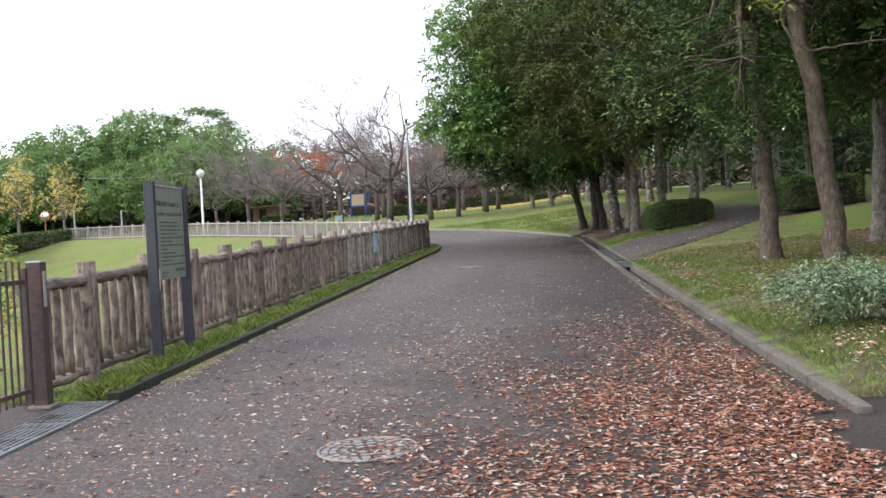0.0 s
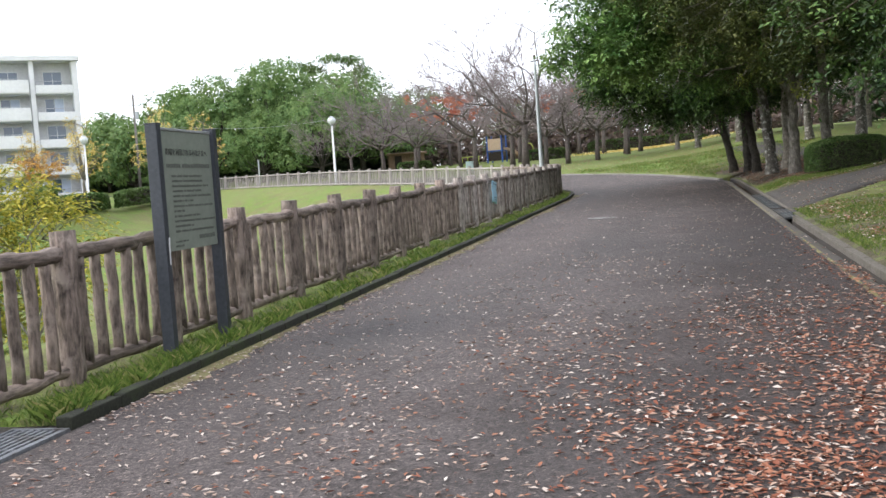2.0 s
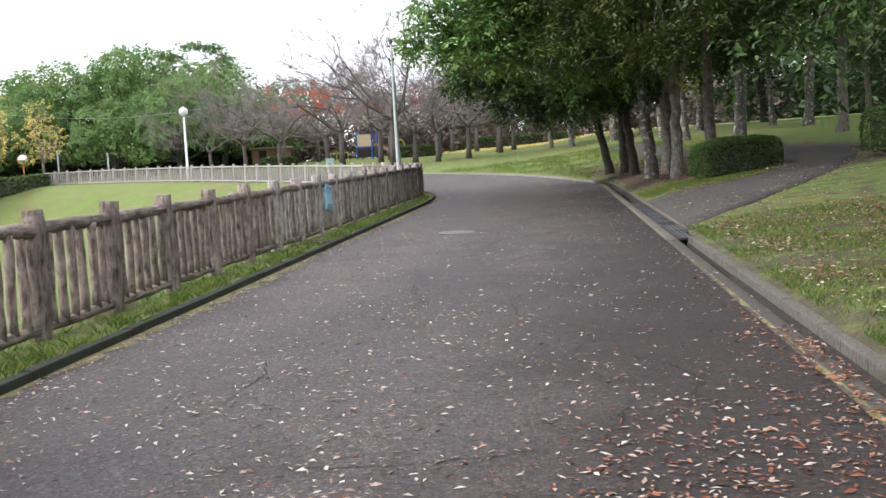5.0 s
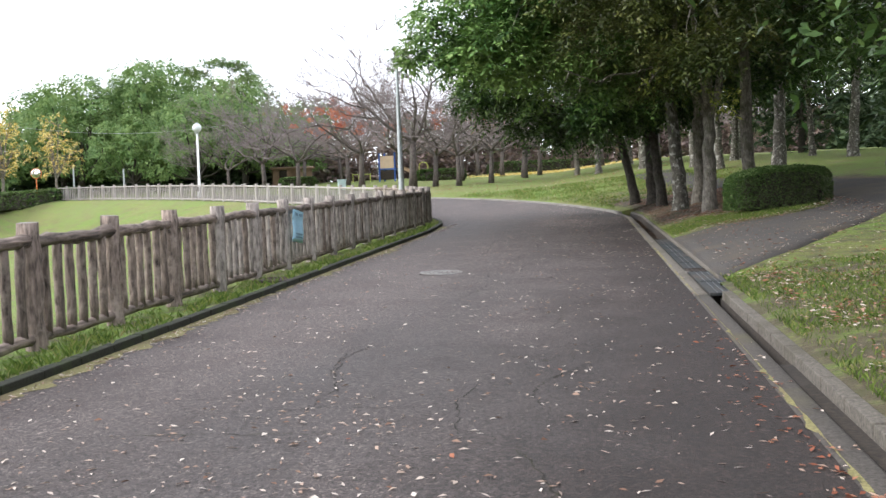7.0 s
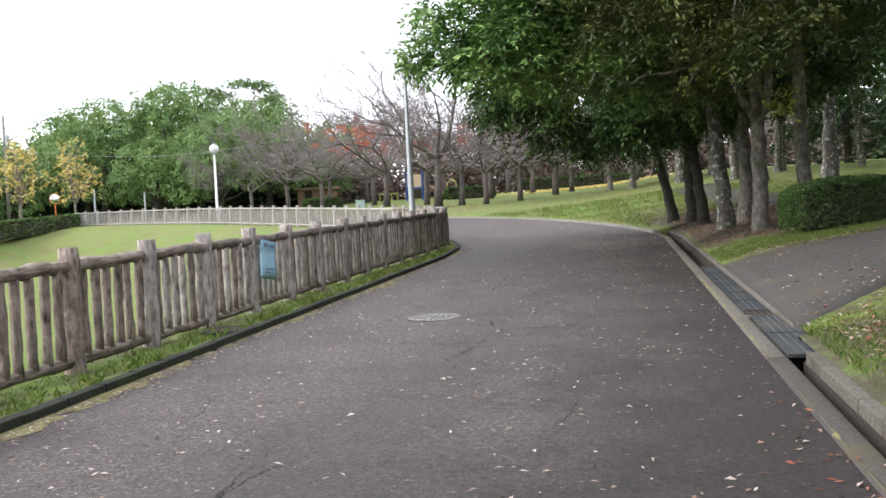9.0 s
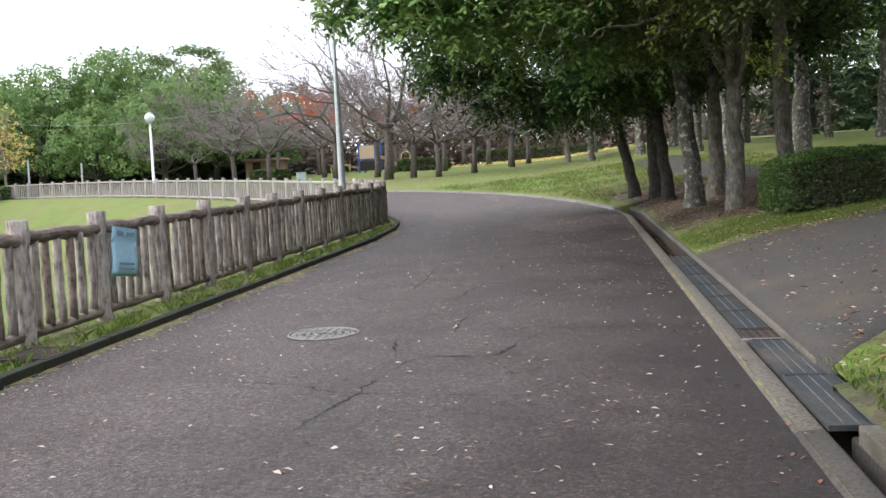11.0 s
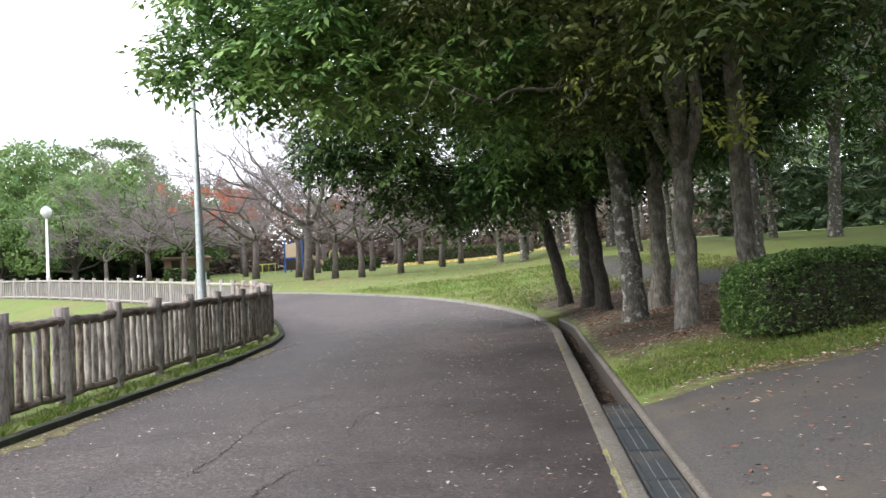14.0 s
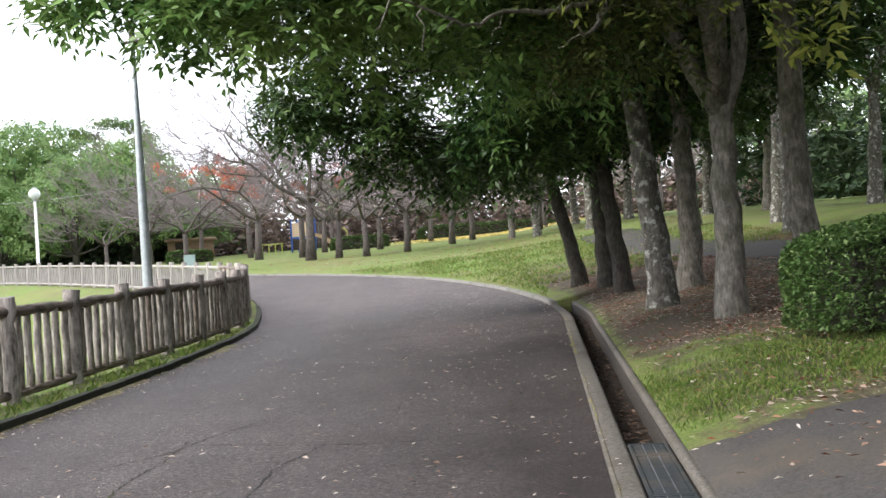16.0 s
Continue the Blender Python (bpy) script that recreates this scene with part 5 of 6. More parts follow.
BLUE_PAPER = surface("pale_blue_paper", (0.38, 0.68, 0.88), (0.50, 0.77, 0.93), 4, 25, 0.5, bump_d=0)
BLUE_INK = surface("faded_blue_ink", (0.16, 0.28, 0.38), (0.24, 0.38, 0.48), 5, 60, 0.6, bump_d=0)
blue_notice()


def lamp_globe_post(x, y, z, label):
    ob = thing("street_lamp", label, "lamp", pose(x, y, z), group="white globe lamps")
    v, f = tube([(0, 0, -0.6), (0, 0, 0.7), (0, 0, 0.72), (0, 0, 4.85)], (0.13, 0.13, 0.095, 0.07), 14)
    part("pole", mesh_of("pole", v, f, WHITE_PAINT, True), ob)
    v, f = tube([(0, 0, 4.83), (0, 0, 4.9), (0, 0, 4.98)], (0.10, 0.17, 0.16), 14)
    part("collar", mesh_of("collar", v, f, STEEL_GREY, True), ob, "grey metal collar")
    bm = bmesh.new()
    bmesh.ops.create_uvsphere(bm, u_segments=20, v_segments=12, radius=0.33)
    part("globe", from_bm("globe", bm, GLOBE, True), ob, "frosted white globe", pose(0, 0, 5.22))
    v, f = tube([(0, 0, 5.47), (0, 0, 5.56), (0, 0, 5.6)], (0.22, 0.12, 0.02), 14)
    part("cap", mesh_of("cap", v, f, STEEL_GREY, True), ob, "grey metal cap")


GLOBE = surface("frosted_globe", (0.62, 0.66, 0.66), (0.75, 0.79, 0.79), 3, 10, 0.25, bump_d=0)
lamp_globe_post(-26.9, 79.1, 2.15, "white park lamp with a round globe beside the pale fence")
lamp_globe_post(-47.4, 76.3, land1(-47.4, 76.3), "white park lamp with a round globe behind the street hedge")


def tall_pole():
    x, y = -5.06, 40.85
    z = float(plane(x, y))
    ob = thing("lighting_pole", "tall tapered galvanised pole standing behind the log fence", "pole", pose(x, y, z, 0.0, -0.4, 0))
    v, f = tube([(0, 0, -0.3), (0, 0, 0.3), (0, 0, 2.6), (0, 0, 5.0), (0, 0, 5.3)], (0.095, 0.095, 0.072, 0.04, 0.036), 16)
    part("shaft", mesh_of("shaft", v, f, STEEL_GREY, True), ob)
    v, f = tube([(-0.16, 0, 5.18), (0.16, 0, 5.2)], (0.03, 0.03), 8)
    part("cross_arm", mesh_of("cross_arm", v, f, BROWN_STEEL), ob, "short dark cross arm")
    v, f = tube([(0, 0, 5.25), (0, 0, 5.42)], (0.055, 0.05), 10)
    part("pole_cap", mesh_of("pole_cap", v, f, BROWN_STEEL), ob, "dark cap")


tall_pole()


def meter_box():
    x, y = -12.8, 64.4
    z = float(plane(x, y)) + 0.05
    ob = thing("control_cabinet", "small pale green control cabinet on a post behind the fence", "cabinet", pose(x, y, z, 0, 0, 20))
    v, f = tube([(0, 0, -0.3), (0, 0, 0.9)], (0.06, 0.06), 8)
    part("post", mesh_of("post", v, f, STEEL_GREY), ob)
    part("body", from_bm("body", box_bm(0.45, 0.22, 0.75, 0.015), PALE_GREEN), ob, "", pose(0, 0, 0.65))
    part("door", from_bm("door", box_bm(0.40, 0.02, 0.68, 0.005), PALE_GREEN), ob, "", pose(0, -0.12, 0.685))
    part("roof", from_bm("roof", box_bm(0.5, 0.28, 0.03, 0.008), PALE_GREEN), ob, "", pose(0, 0, 1.40))


PALE_GREEN = surface("pale_green_paint", (0.34, 0.47, 0.43), (0.46, 0.58, 0.53), 2, 20, 0.5, bump_d=0)
meter_box()


def steel_gate():
    z = float(plane(-4.5, 8.6))
    post = thing("gate_post", "square brown steel gate post, rusty at the foot", "gate post", pose(-4.49, 8.6, z, 0, 0, 4))
    part("post", from_bm("post", box_bm(0.13, 0.13, 1.30, 0.006), BROWN_STEEL), post)
    part("cap", from_bm("cap", box_bm(0.135, 0.135, 0.015, 0.004), STEEL_GREY), post, "pale metal cap", pose(0, 0, 1.30))
    part("latch", from_bm("latch", box_bm(0.012, 0.05, 0.32, 0.003), STEEL_GREY), post, "scratched steel latch plate", pose(0.068, 0, 0.9))
    part("foot", from_bm("foot", box_bm(0.22, 0.22, 0.03, 0.01), CONCRETE), post, "concrete foot", pose(0, 0, -0.01))
    gate = thing("steel_gate", "dark brown steel gate with upright bars, closed", "gate", pose(-4.50, 8.44, z, 0, 0, -90))
    for k in range(19):
        v, f = tube([(0.12 + 0.11 * k, 0, 0.08), (0.12 + 0.11 * k, 0, 1.32)], (0.012, 0.012), 8)
        part("bar", mesh_of("bar", v, f, BROWN_STEEL), gate)
    for h in (0.16, 1.12):
        part("rail", from_bm("rail", box_bm(2.2, 0.035, 0.04, 0.004), BROWN_STEEL), gate, "", pose(1.12, 0, h))
    part("stile", from_bm("stile", box_bm(0.05, 0.05, 1.2, 0.005), BROWN_STEEL), gate, "", pose(0.04, 0, 0.06))


steel_gate()

# ---- iron covers and gratings ----


def manhole(x, y, r, seed):
    """A round cast-iron cover: rim, raised rings of short blocks and a centre boss."""
    slope = Euler((math.atan(0.022), -math.atan(0.014), 0.3 + seed))
    f0 = (1.72 - x) / ROAD_W
    z = float(plane(x, y)) + 0.02 * math.sin(math.pi * f0) - 0.003
    ob = thing("manhole_cover", "round grey cast-iron manhole cover with a raised pattern", "manhole cover", Matrix.LocRotScale((x, y, z), slope, None))
    bm = bmesh.new()
    bmesh.ops.create_cone(bm, cap_ends=True, segments=48, radius1=r, radius2=r, depth=0.02)
    part("plate", from_bm("plate", bm, IRON_DARK), ob)
    a = np.linspace(0, 2 * np.pi, 49)
    v, f = tube(np.stack([np.cos(a) * (r - 0.012), np.sin(a) * (r - 0.012), np.full(49, 0.012)], axis=1), np.full(49, 0.011), 6, False)
    part("rim", mesh_of("rim", v, f, IRON, True), ob)
    bm = bmesh.new()
    for k, rr in enumerate((0.08, 0.15, 0.22, 0.275)):
        n = 6 + 6 * k
        for i in range(n):
            an = 2 * math.pi * (i + 0.5 * (k % 2)) / n
            b = box_bm(2 * math.pi * rr / n * 0.72, 0.042, 0.007, 0.002)
            bmesh.ops.transform(b, matrix=pose(math.cos(an) * rr, math.sin(an) * rr, 0.009, 0, 0, math.degrees(an) + 90), verts=b.verts)
            tmp = bpy.data.meshes.new("tmp")
            b.to_mesh(tmp)
            b.free()
            bm.from_mesh(tmp)
            bpy.data.meshes.remove(tmp)
    part("pattern", from_bm("pattern", bm, IRON), ob, "raised cast pattern")


manhole(-1.14, 6.27, 0.325, 0.0)
manhole(-1.72, 26.04, 0.335, 0.7)


def grating(x0, x1, y0, y1, bars, mat, label, along=True, lift=0.012, cross=0, stripes=False):
    cx, cy = (x0 + x1) / 2, (y0 + y1) / 2
    w, l = x1 - x0, y1 - y0
    z = float(plane(cx, cy)) + lift - 0.03
    ob = thing("drain_grating", label, "drain grating", Matrix.LocRotScale((cx, cy, z), Euler((math.atan(0.022), 0, 0)), None), group="drain gratings")
    for s in (-1, 1):
        part("frame_bar", from_bm("frame_bar", box_bm(0.02, l, 0.032, 0.002), mat), ob, "", pose(s * (w / 2 - 0.01), 0, 0))
        part("frame_bar", from_bm("frame_bar", box_bm(w - 0.04, 0.02, 0.032, 0.002), mat), ob, "", pose(0, s * (l / 2 - 0.01), 0))
    slat = from_bm("slat", box_bm((w - 0.04) / bars * (0.86 if stripes else 0.45), l - 0.04, 0.026, 0.002), mat)
    for k in range(bars):
        part("slat", slat, ob, "", pose(-w / 2 + 0.02 + (w - 0.04) * (k + 0.5) / bars, 0, 0))
    if stripes:
        line = from_bm("edge_strip", box_bm(0.005, l - 0.04, 0.03, 0.001), GRATE)
        for k in range(1, bars):
            part("edge_strip", line, ob, "bright steel edge strip", pose(-w / 2 + 0.02 + (w - 0.04) * k / bars, 0, 0))
    if cross:
        rung = from_bm("rung", box_bm(w - 0.04, 0.014, 0.024, 0.001), mat)
        for k in range(cross):
            part("rung", rung, ob, "", pose(0, -l / 2 + 0.02 + (l - 0.04) * (k + 0.5) / cross, 0.001))


RUSTY = surface("rusty_iron", (0.022, 0.018, 0.016), (0.085, 0.066, 0.056), 2, 40, 0.75, 0.2, bump_d=0.001, where="World", stain=(0.12, 0.07, 0.045), stain_scale=4)
yg = 31.75
k = 0
while yg > 25.6:
    step = 0.35 if k == 0 else 0.985
    grating(1.90, 2.155, yg - step + 0.008, yg, 3, GRATE_BLACK, "dark drain cover panel with bright steel edge strips", stripes=True)
    yg -= step
    k += 1
grating(1.88, 2.36, 25.02, 25.44, 7, RUSTY, "square rusty steel drain grating with a grid of holes", cross=14)
thing("grating_sill", "concrete sill beside the square grating", "drain edge", pose(2.12, 24.975, float(plane(2.12, 24.975)) - 0.283), from_bm("grating_sill", box_bm(0.52, 0.075, 0.30, 0.008), CONCRETE), kind="structure")
for y0 in (22.42, 23.68):
    grating(1.90, 2.23, y0, y0 + 1.25, 4, GRATE_BLACK, "dark drain cover panel with bright steel edge strips", stripes=True, lift=0.022)
for y0 in (3.8, 4.8, 5.8, 6.75, 7.7):
    grating(-4.22, -3.80, y0, y0 + 0.93, 7, GRATE, "long galvanised steel drain grating before the gate", cross=3, lift=0.02)
grating(-4.32, -3.84, 24.95, 25.55, 8, RUSTY, "square rusty steel drain grating in the verge", cross=10, lift=0.094)

# ---- cracks in the asphalt ----


def road_z(x, y):
    f = (1.72 - np.asarray(x)) / ROAD_W
    return plane(x, y) + 0.02 * np.sin(np.pi * np.clip(f, 0, 1))


rngc = np.random.default_rng(21)
crack_v, crack_f, cn = [], [], 0


def crack(ctrl, width):
    global cn
    p = smooth_line(ctrl, 0.035) if len(ctrl) > 2 else np.array(ctrl, float)
    p = p + np.cumsum(rngc.normal(0, 0.011, p.shape), axis=0) * 0.8 + rngc.normal(0, 0.009, p.shape)
    d = np.gradient(p, axis=0)
    d /= np.linalg.norm(d, axis=1)[:, None] + 1e-9
    nrm = np.stack([-d[:, 1], d[:, 0]], axis=1)
    gate = 0.35 + 0.65 * np.abs(np.sin(np.arange(len(p)) * 0.21 + rngc.uniform(0, 6)))
    w = width * gate * rngc.uniform(0.4, 1.2, len(p)) * np.sin(np.linspace(0.15, math.pi - 0.15, len(p)))
    a, b = p + nrm * w[:, None], p - nrm * w[:, None]
    n = len(p)
    for q in (a, b):
        crack_v.append(np.column_stack([q, road_z(q[:, 0], q[:, 1]) + 0.004]))
    crack_f.extend((cn + i, cn + i + 1, cn + n + i + 1, cn + n + i) for i in range(n - 1))
    cn += 2 * n


for line, w in [
    ([(-1.63, 26.49), (-1.46, 27.12), (-1.18, 27.41), (-0.72, 27.58)], 0.008),
    ([(-0.77, 24.15), (-0.69, 24.5), (-0.52, 24.73), (-0.05, 24.74), (0.06, 24.97), (0.27, 25.59)], 0.012),
    ([(-0.80, 24.72), (-0.91, 25.24), (-0.91, 25.71)], 0.011),
    ([(-2.9, 26.0), (-1.31, 25.89), (-0.2, 25.75), (0.78, 25.71), (1.6, 25.8)], 0.007),
    ([(-0.46, 25.78), (-0.48, 26.33), (-0.50, 26.99)], 0.013),
    ([(-0.78, 27.89), (-0.68, 28.4), (-0.62, 29.28)], 0.013),
    ([(-3.3, 29.1), (-2.1, 29.36), (-1.2, 29.16), (0.6, 29.2), (1.6, 29.1)], 0.007),
    ([(-1.46, 28.55), (-1.36, 29.96), (-1.44, 31.38), (-1.45, 33.15)], 0.011),
    ([(-2.17, 29.2), (-1.81, 28.2), (-1.09, 27.86)], 0.009),
    ([(-2.2, 31.6), (-1.6, 32.4), (-1.2, 33.3), (-0.9, 34.2)], 0.011),
    ([(-1.9, 32.9), (-1.0, 32.6), (0.2, 32.4), (1.4, 32.9)], 0.009),
    ([(-3.4, 30.2), (-2.4, 30.9), (-1.5, 31.2)], 0.010),
    ([(-0.4, 30.4), (-0.5, 31.5), (-0.2, 32.5)], 0.009),
    ([(-1.0, 22.6), (-0.9, 23.4), (-0.77, 24.15)], 0.011),
    ([(-2.6, 24.3), (-1.5, 24.0), (-0.8, 23.6), (0.9, 23.3)], 0.007),
]:
    crack(line, w * 1.25)
for _ in range(30):
    y0 = rngc.choice((rngc.uniform(9, 21), rngc.uniform(33, 42)))
    if rngc.random() < 0.5:
        x0 = rngc.uniform(-3.2, 0)
        crack([(x0, y0), (x0 + 0.9, y0 + rngc.uniform(-0.12, 0.12)), (x0 + 1.9, y0 + rngc.uniform(-0.2, 0.2))], 0.006)
    else:
        x0 = rngc.uniform(-2.6, 1.2)
        crack([(x0, y0), (x0 + rngc.uniform(-0.2, 0.2), y0 + 0.8), (x0 + rngc.uniform(-0.4, 0.4), y0 + 1.7)], 0.0075)
CRACK = surface("crack_dirt", (0.010, 0.009, 0.008), (0.03, 0.027, 0.022), 3, 60, 1.0, where="World", stain=(0.05, 0.055, 0.02), stain_scale=1.5)
tagged(new("asphalt_crack", mesh_of("asphalt_crack", np.concatenate(crack_v), [tuple(int(i) for i in f) for f in crack_f], CRACK)), "thin dark cracks in the road asphalt", "crack", kind="stuff")

# ---- moss and weeds along the road's edges ----


def fringe(name, d0, amp, y0, y1, side, seed, fill=0.5):
    rng = np.random.default_rng(seed)
    base = offset_line(d0)
    keep = (OUTER[:, 1] > y0) & (OUTER[:, 1] < y1)
    p = smooth_line(base[keep][::4], 0.12)
    d = np.gradient(p, axis=0)
    d /= np.linalg.norm(d, axis=1)[:, None]
    nrm = np.stack([-d[:, 1], d[:, 0]], axis=1) * side
    s = np.arange(len(p)) * 0.12
    w = amp * np.clip(fill + 0.45 * np.sin(s * 0.9 + seed) * np.sin(s * 0.37) + 0.3 * np.sin(s * 2.9) * np.sin(s * 4.3) + rng.normal(0, 0.22, len(p)), 0.0, 1.3)
    a, b = p - nrm * np.clip(w, 0, 0.01)[:, None], p + nrm * np.clip(w, 0, None)[:, None]
    v = np.concatenate([np.column_stack([a, road_z(a[:, 0], a[:, 1]) + 0.012]), np.column_stack([b, road_z(b[:, 0], b[:, 1]) + 0.004])])
    n = len(p)
    i = np.arange(n - 1)
    f = np.stack([i, i + 1, n + i + 1, n + i], axis=1)
    tagged(new(name, mesh_of(name, v, f if side > 0 else f[:, ::-1].copy(), MOSS)), "yellow-green moss and dead weeds along the road edge", "moss", kind="stuff")


MOSS = surface("moss_and_weeds", (0.095, 0.092, 0.035), (0.29, 0.26, 0.115), 1.5, 45, 1.0, bump_d=0.01, where="World", stain=(0.13, 0.095, 0.06), stain_scale=2.5)
fringe("edge_moss", ROAD_W + 0.02, 0.25, 8.8, 44, -1, 1)
fringe("edge_moss", -0.03, 0.07, 7, 45, 1, 2, -0.06)

# ---- fallen leaves and grass blades ----


def scatter_leaves(name, x, y, z, size, mat, label, seed, curl=0.5):
    rng = np.random.default_rng(seed)
    n = len(x)
    a = rng.uniform(0, 2 * np.pi, n)
    L = (size * rng.uniform(0.55, 1.35, n))[:, None]
    ax = np.stack([np.cos(a), np.sin(a), rng.normal(0, 0.16, n)], axis=1)
    sd = np.stack([-np.sin(a), np.cos(a), rng.normal(0, 0.25, n)], axis=1)
    wd = L * rng.uniform(0.11, 0.24, n)[:, None]
    p = np.stack([x, y, z], axis=1)
    up = np.zeros((n, 3))
    up[:, 2] = (L[:, 0] * curl * rng.uniform(0.1, 0.6, n))
    v = np.stack([p - ax * L * 0.5 + up * 0.6, p + sd * wd + up, p + ax * L * 0.5 + up * 0.3, p - sd * wd + up * 0.8], axis=1)
    v[:, :, 2] = np.maximum(v[:, :, 2], z[:, None] + 0.002)
    return tagged(new(name, mesh_of(name, v.reshape(-1, 3), np.arange(n * 4).reshape(-1, 4), mat)), label, "fallen leaves", kind="stuff")


rngl = np.random.default_rng(99)
for k, (N, xa, ya, yb) in enumerate(((360000, -3.72, -5.7, 16.0), (130000, -9.0, 16.0, 64.0))):
    x, y = rngl.uniform(xa, 1.88, N), rngl.uniform(ya, yb, N)
    s_, _i = side_of(x, y)
    on_road = (s_ < 0.15) & (s_ > -ROAD_W)
    right = 1 / (1 + np.exp(-(x + 0.35 - 0.06 * (y - 5)) / 0.5))
    patch = 0.25 + 1.3 * (0.5 + 0.5 * np.sin(x * 2.1 + 1.3 * np.sin(y * 0.8)) * np.sin(y * 1.1 + x))
    brown = right * 1450 * np.exp(-(np.clip(y - 6.7, 0, None) / 3.7) ** 2) * patch + 190 * sstep(x, 1.2, 1.7) * (1 - sstep(y, 13, 24)) + 34 * np.exp(-(np.clip(y - 3, 0, None) / 7.0) ** 2) * patch
    pale = (150 * np.exp(-(np.clip(y - 6, 0, None) / 8.0) ** 2) * (0.45 + 0.55 * sstep(x, -3.9, -1.5)) + 9.0 * (1 - sstep(y, 20, 40)) + 7.0 + 20 * sstep(x, -1.2, 1.2) * sstep(y, 26, 32)) * patch
    cell = (1.88 - xa) * (yb - ya) / N
    for name, dens, mat, size, label in (("fallen_leaves_brown", brown, LITTER, 0.048, "dense red-brown fallen leaves on the road"), ("fallen_leaves_pale", pale, LITTER_PALE, 0.047, "scattered pale fallen leaves on the road")):
        keep = (rngl.random(N) < dens * cell) & on_road
        scatter_leaves(name, x[keep], y[keep], road_z(x[keep], y[keep]) + np.where(x[keep] > 1.70, 0.018, 0.003), size, mat, label, 7 + k)


n = 150
x, y = -1.14 + rngl.normal(0.05, 0.2, n), 6.27 + rngl.normal(0, 0.2, n)
scatter_leaves("fallen_leaves_cover", x, y, road_z(x, y) + 0.014, 0.05, LITTER, "red-brown leaves lying on the manhole cover", 17)
n = 1100
y = rngl.random(n) ** 1.4 * 8.5 + 6.8
x = 1.80 + rngl.normal(0, 0.07, n)
scatter_leaves("fallen_leaves_edge", x, y, plane(x, y) + 0.016, 0.05, LITTER, "red-brown leaves gathered along the channel edge", 19)
n = 2300
y = rngl.random(n) ** 1.2 * 34 + 8.8
x = -3.78 + np.abs(rngl.normal(0, 0.13, n)) + 0.02
scatter_leaves("fallen_leaves_kerb", x, y, road_z(x, y) + 0.008, 0.04, LITTER_PALE, "small dry leaves gathered against the mossy kerb", 18)


def in_path(x, y):
    """Inside the mouth of the side path."""
    lo = np.interp(x, path_right[:60, 0], path_right[:60, 1])
    hi = np.interp(x, path_left[:24, 0], path_left[:24, 1])
    return (y > lo) & (y < hi) & (x < 6.0)


def bank_z(x, y):
    return np.where((y > 22.8) & (y < 46), verge_height(x, y), land(x, y)) + np.where(in_path(x, y), 0.085, 0.035)


n = 420
u = rngl.integers(2, 24, n)
x, y = path_left[u, 0] + rngl.normal(0, 0.25, n), path_left[u, 1] + rngl.normal(0.06, 0.16, n)
x = np.maximum(x, 2.3)
scatter_leaves("fallen_leaves_drift", x, y, bank_z(x, y), 0.075, LITTER_PALE, "dry leaves gathered along the edge of the side path", 12)
n = 300
u = rngl.integers(2, 26, n)
x, y = np.maximum(path_right[u, 0] + rngl.normal(0, 0.3, n), 2.3), path_right[u, 1] + rngl.normal(0.1, 0.22, n)
scatter_leaves("fallen_leaves_drift", x, y, bank_z(x, y), 0.07, LITTER_PALE, "dry leaves gathered along the edge of the side path", 13)
N = 90000
x, y = rngl.uniform(2.2, 8, N), rngl.uniform(6.8, 56, N)
s_, _i = side_of(x, y)
dens = np.where(y < 24, 95 + 70 * sstep(x, 3.0, 5), np.where(y < 31, 14, np.where(y < 34.5, 40, 150) * (1 - 0.5 * sstep(y, 48, 54)))) * (0.4 + 1.2 * (np.sin(x * 1.9 + y) * np.sin(y * 1.3 - x) > -0.1))
keep = (rngl.random(N) < dens * (5.8 * 49.2 / N)) & (s_ > 0.6)
x, y = x[keep], y[keep]
scatter_leaves("fallen_leaves_bank", x, y, bank_z(x, y), 0.052, LITTER_PALE, "dry pale leaves on the lawn and soil", 8)
keep = rngl.random(len(x)) < 0.9
scatter_leaves("fallen_leaves_bank_brown", x[keep] + 0.13, y[keep] + 0.21, bank_z(x[keep] + 0.13, y[keep] + 0.21), 0.058, LITTER, "brown leaves on the lawn and soil", 9)

n = 1600
y = rngl.uniform(31.8, 45.4, n)
x = np.interp(y, OUTER[:90, 1], OUTER[:90, 0]) + rngl.uniform(0.19, 0.42, n)
scatter_leaves("fallen_leaves_channel", x, y, plane(x, y) - 0.155, 0.06, LITTER_DARK, "dark brown leaves lying in the drainage channel", 14)

n = 13000
x, y = rngl.uniform(-16, 8, n), rngl.uniform(47, 84, n)
s_, _i = side_of(x, y)
keep = (s_ > 0.4) & (np.sin(x * 0.9 + y * 0.4) * np.sin(y * 0.7 - x) + rngl.normal(0, 0.5, n) > 0)
scatter_leaves("fallen_leaves_lawn", x[keep], y[keep], land(x[keep], y[keep]) + 0.035, 0.10, LITTER, "brown leaves scattered on the lawn round the bend", 15)

n = 5200
x, y = rngl.normal(-3, 4.0, n), rngl.uniform(110, 132, n)
scatter_leaves("fallen_leaves_yellow", x, y, land(x, y) + 0.05, 0.32, LEAF_YELLOW, "yellow leaves carpeting the distant lawn", 10)


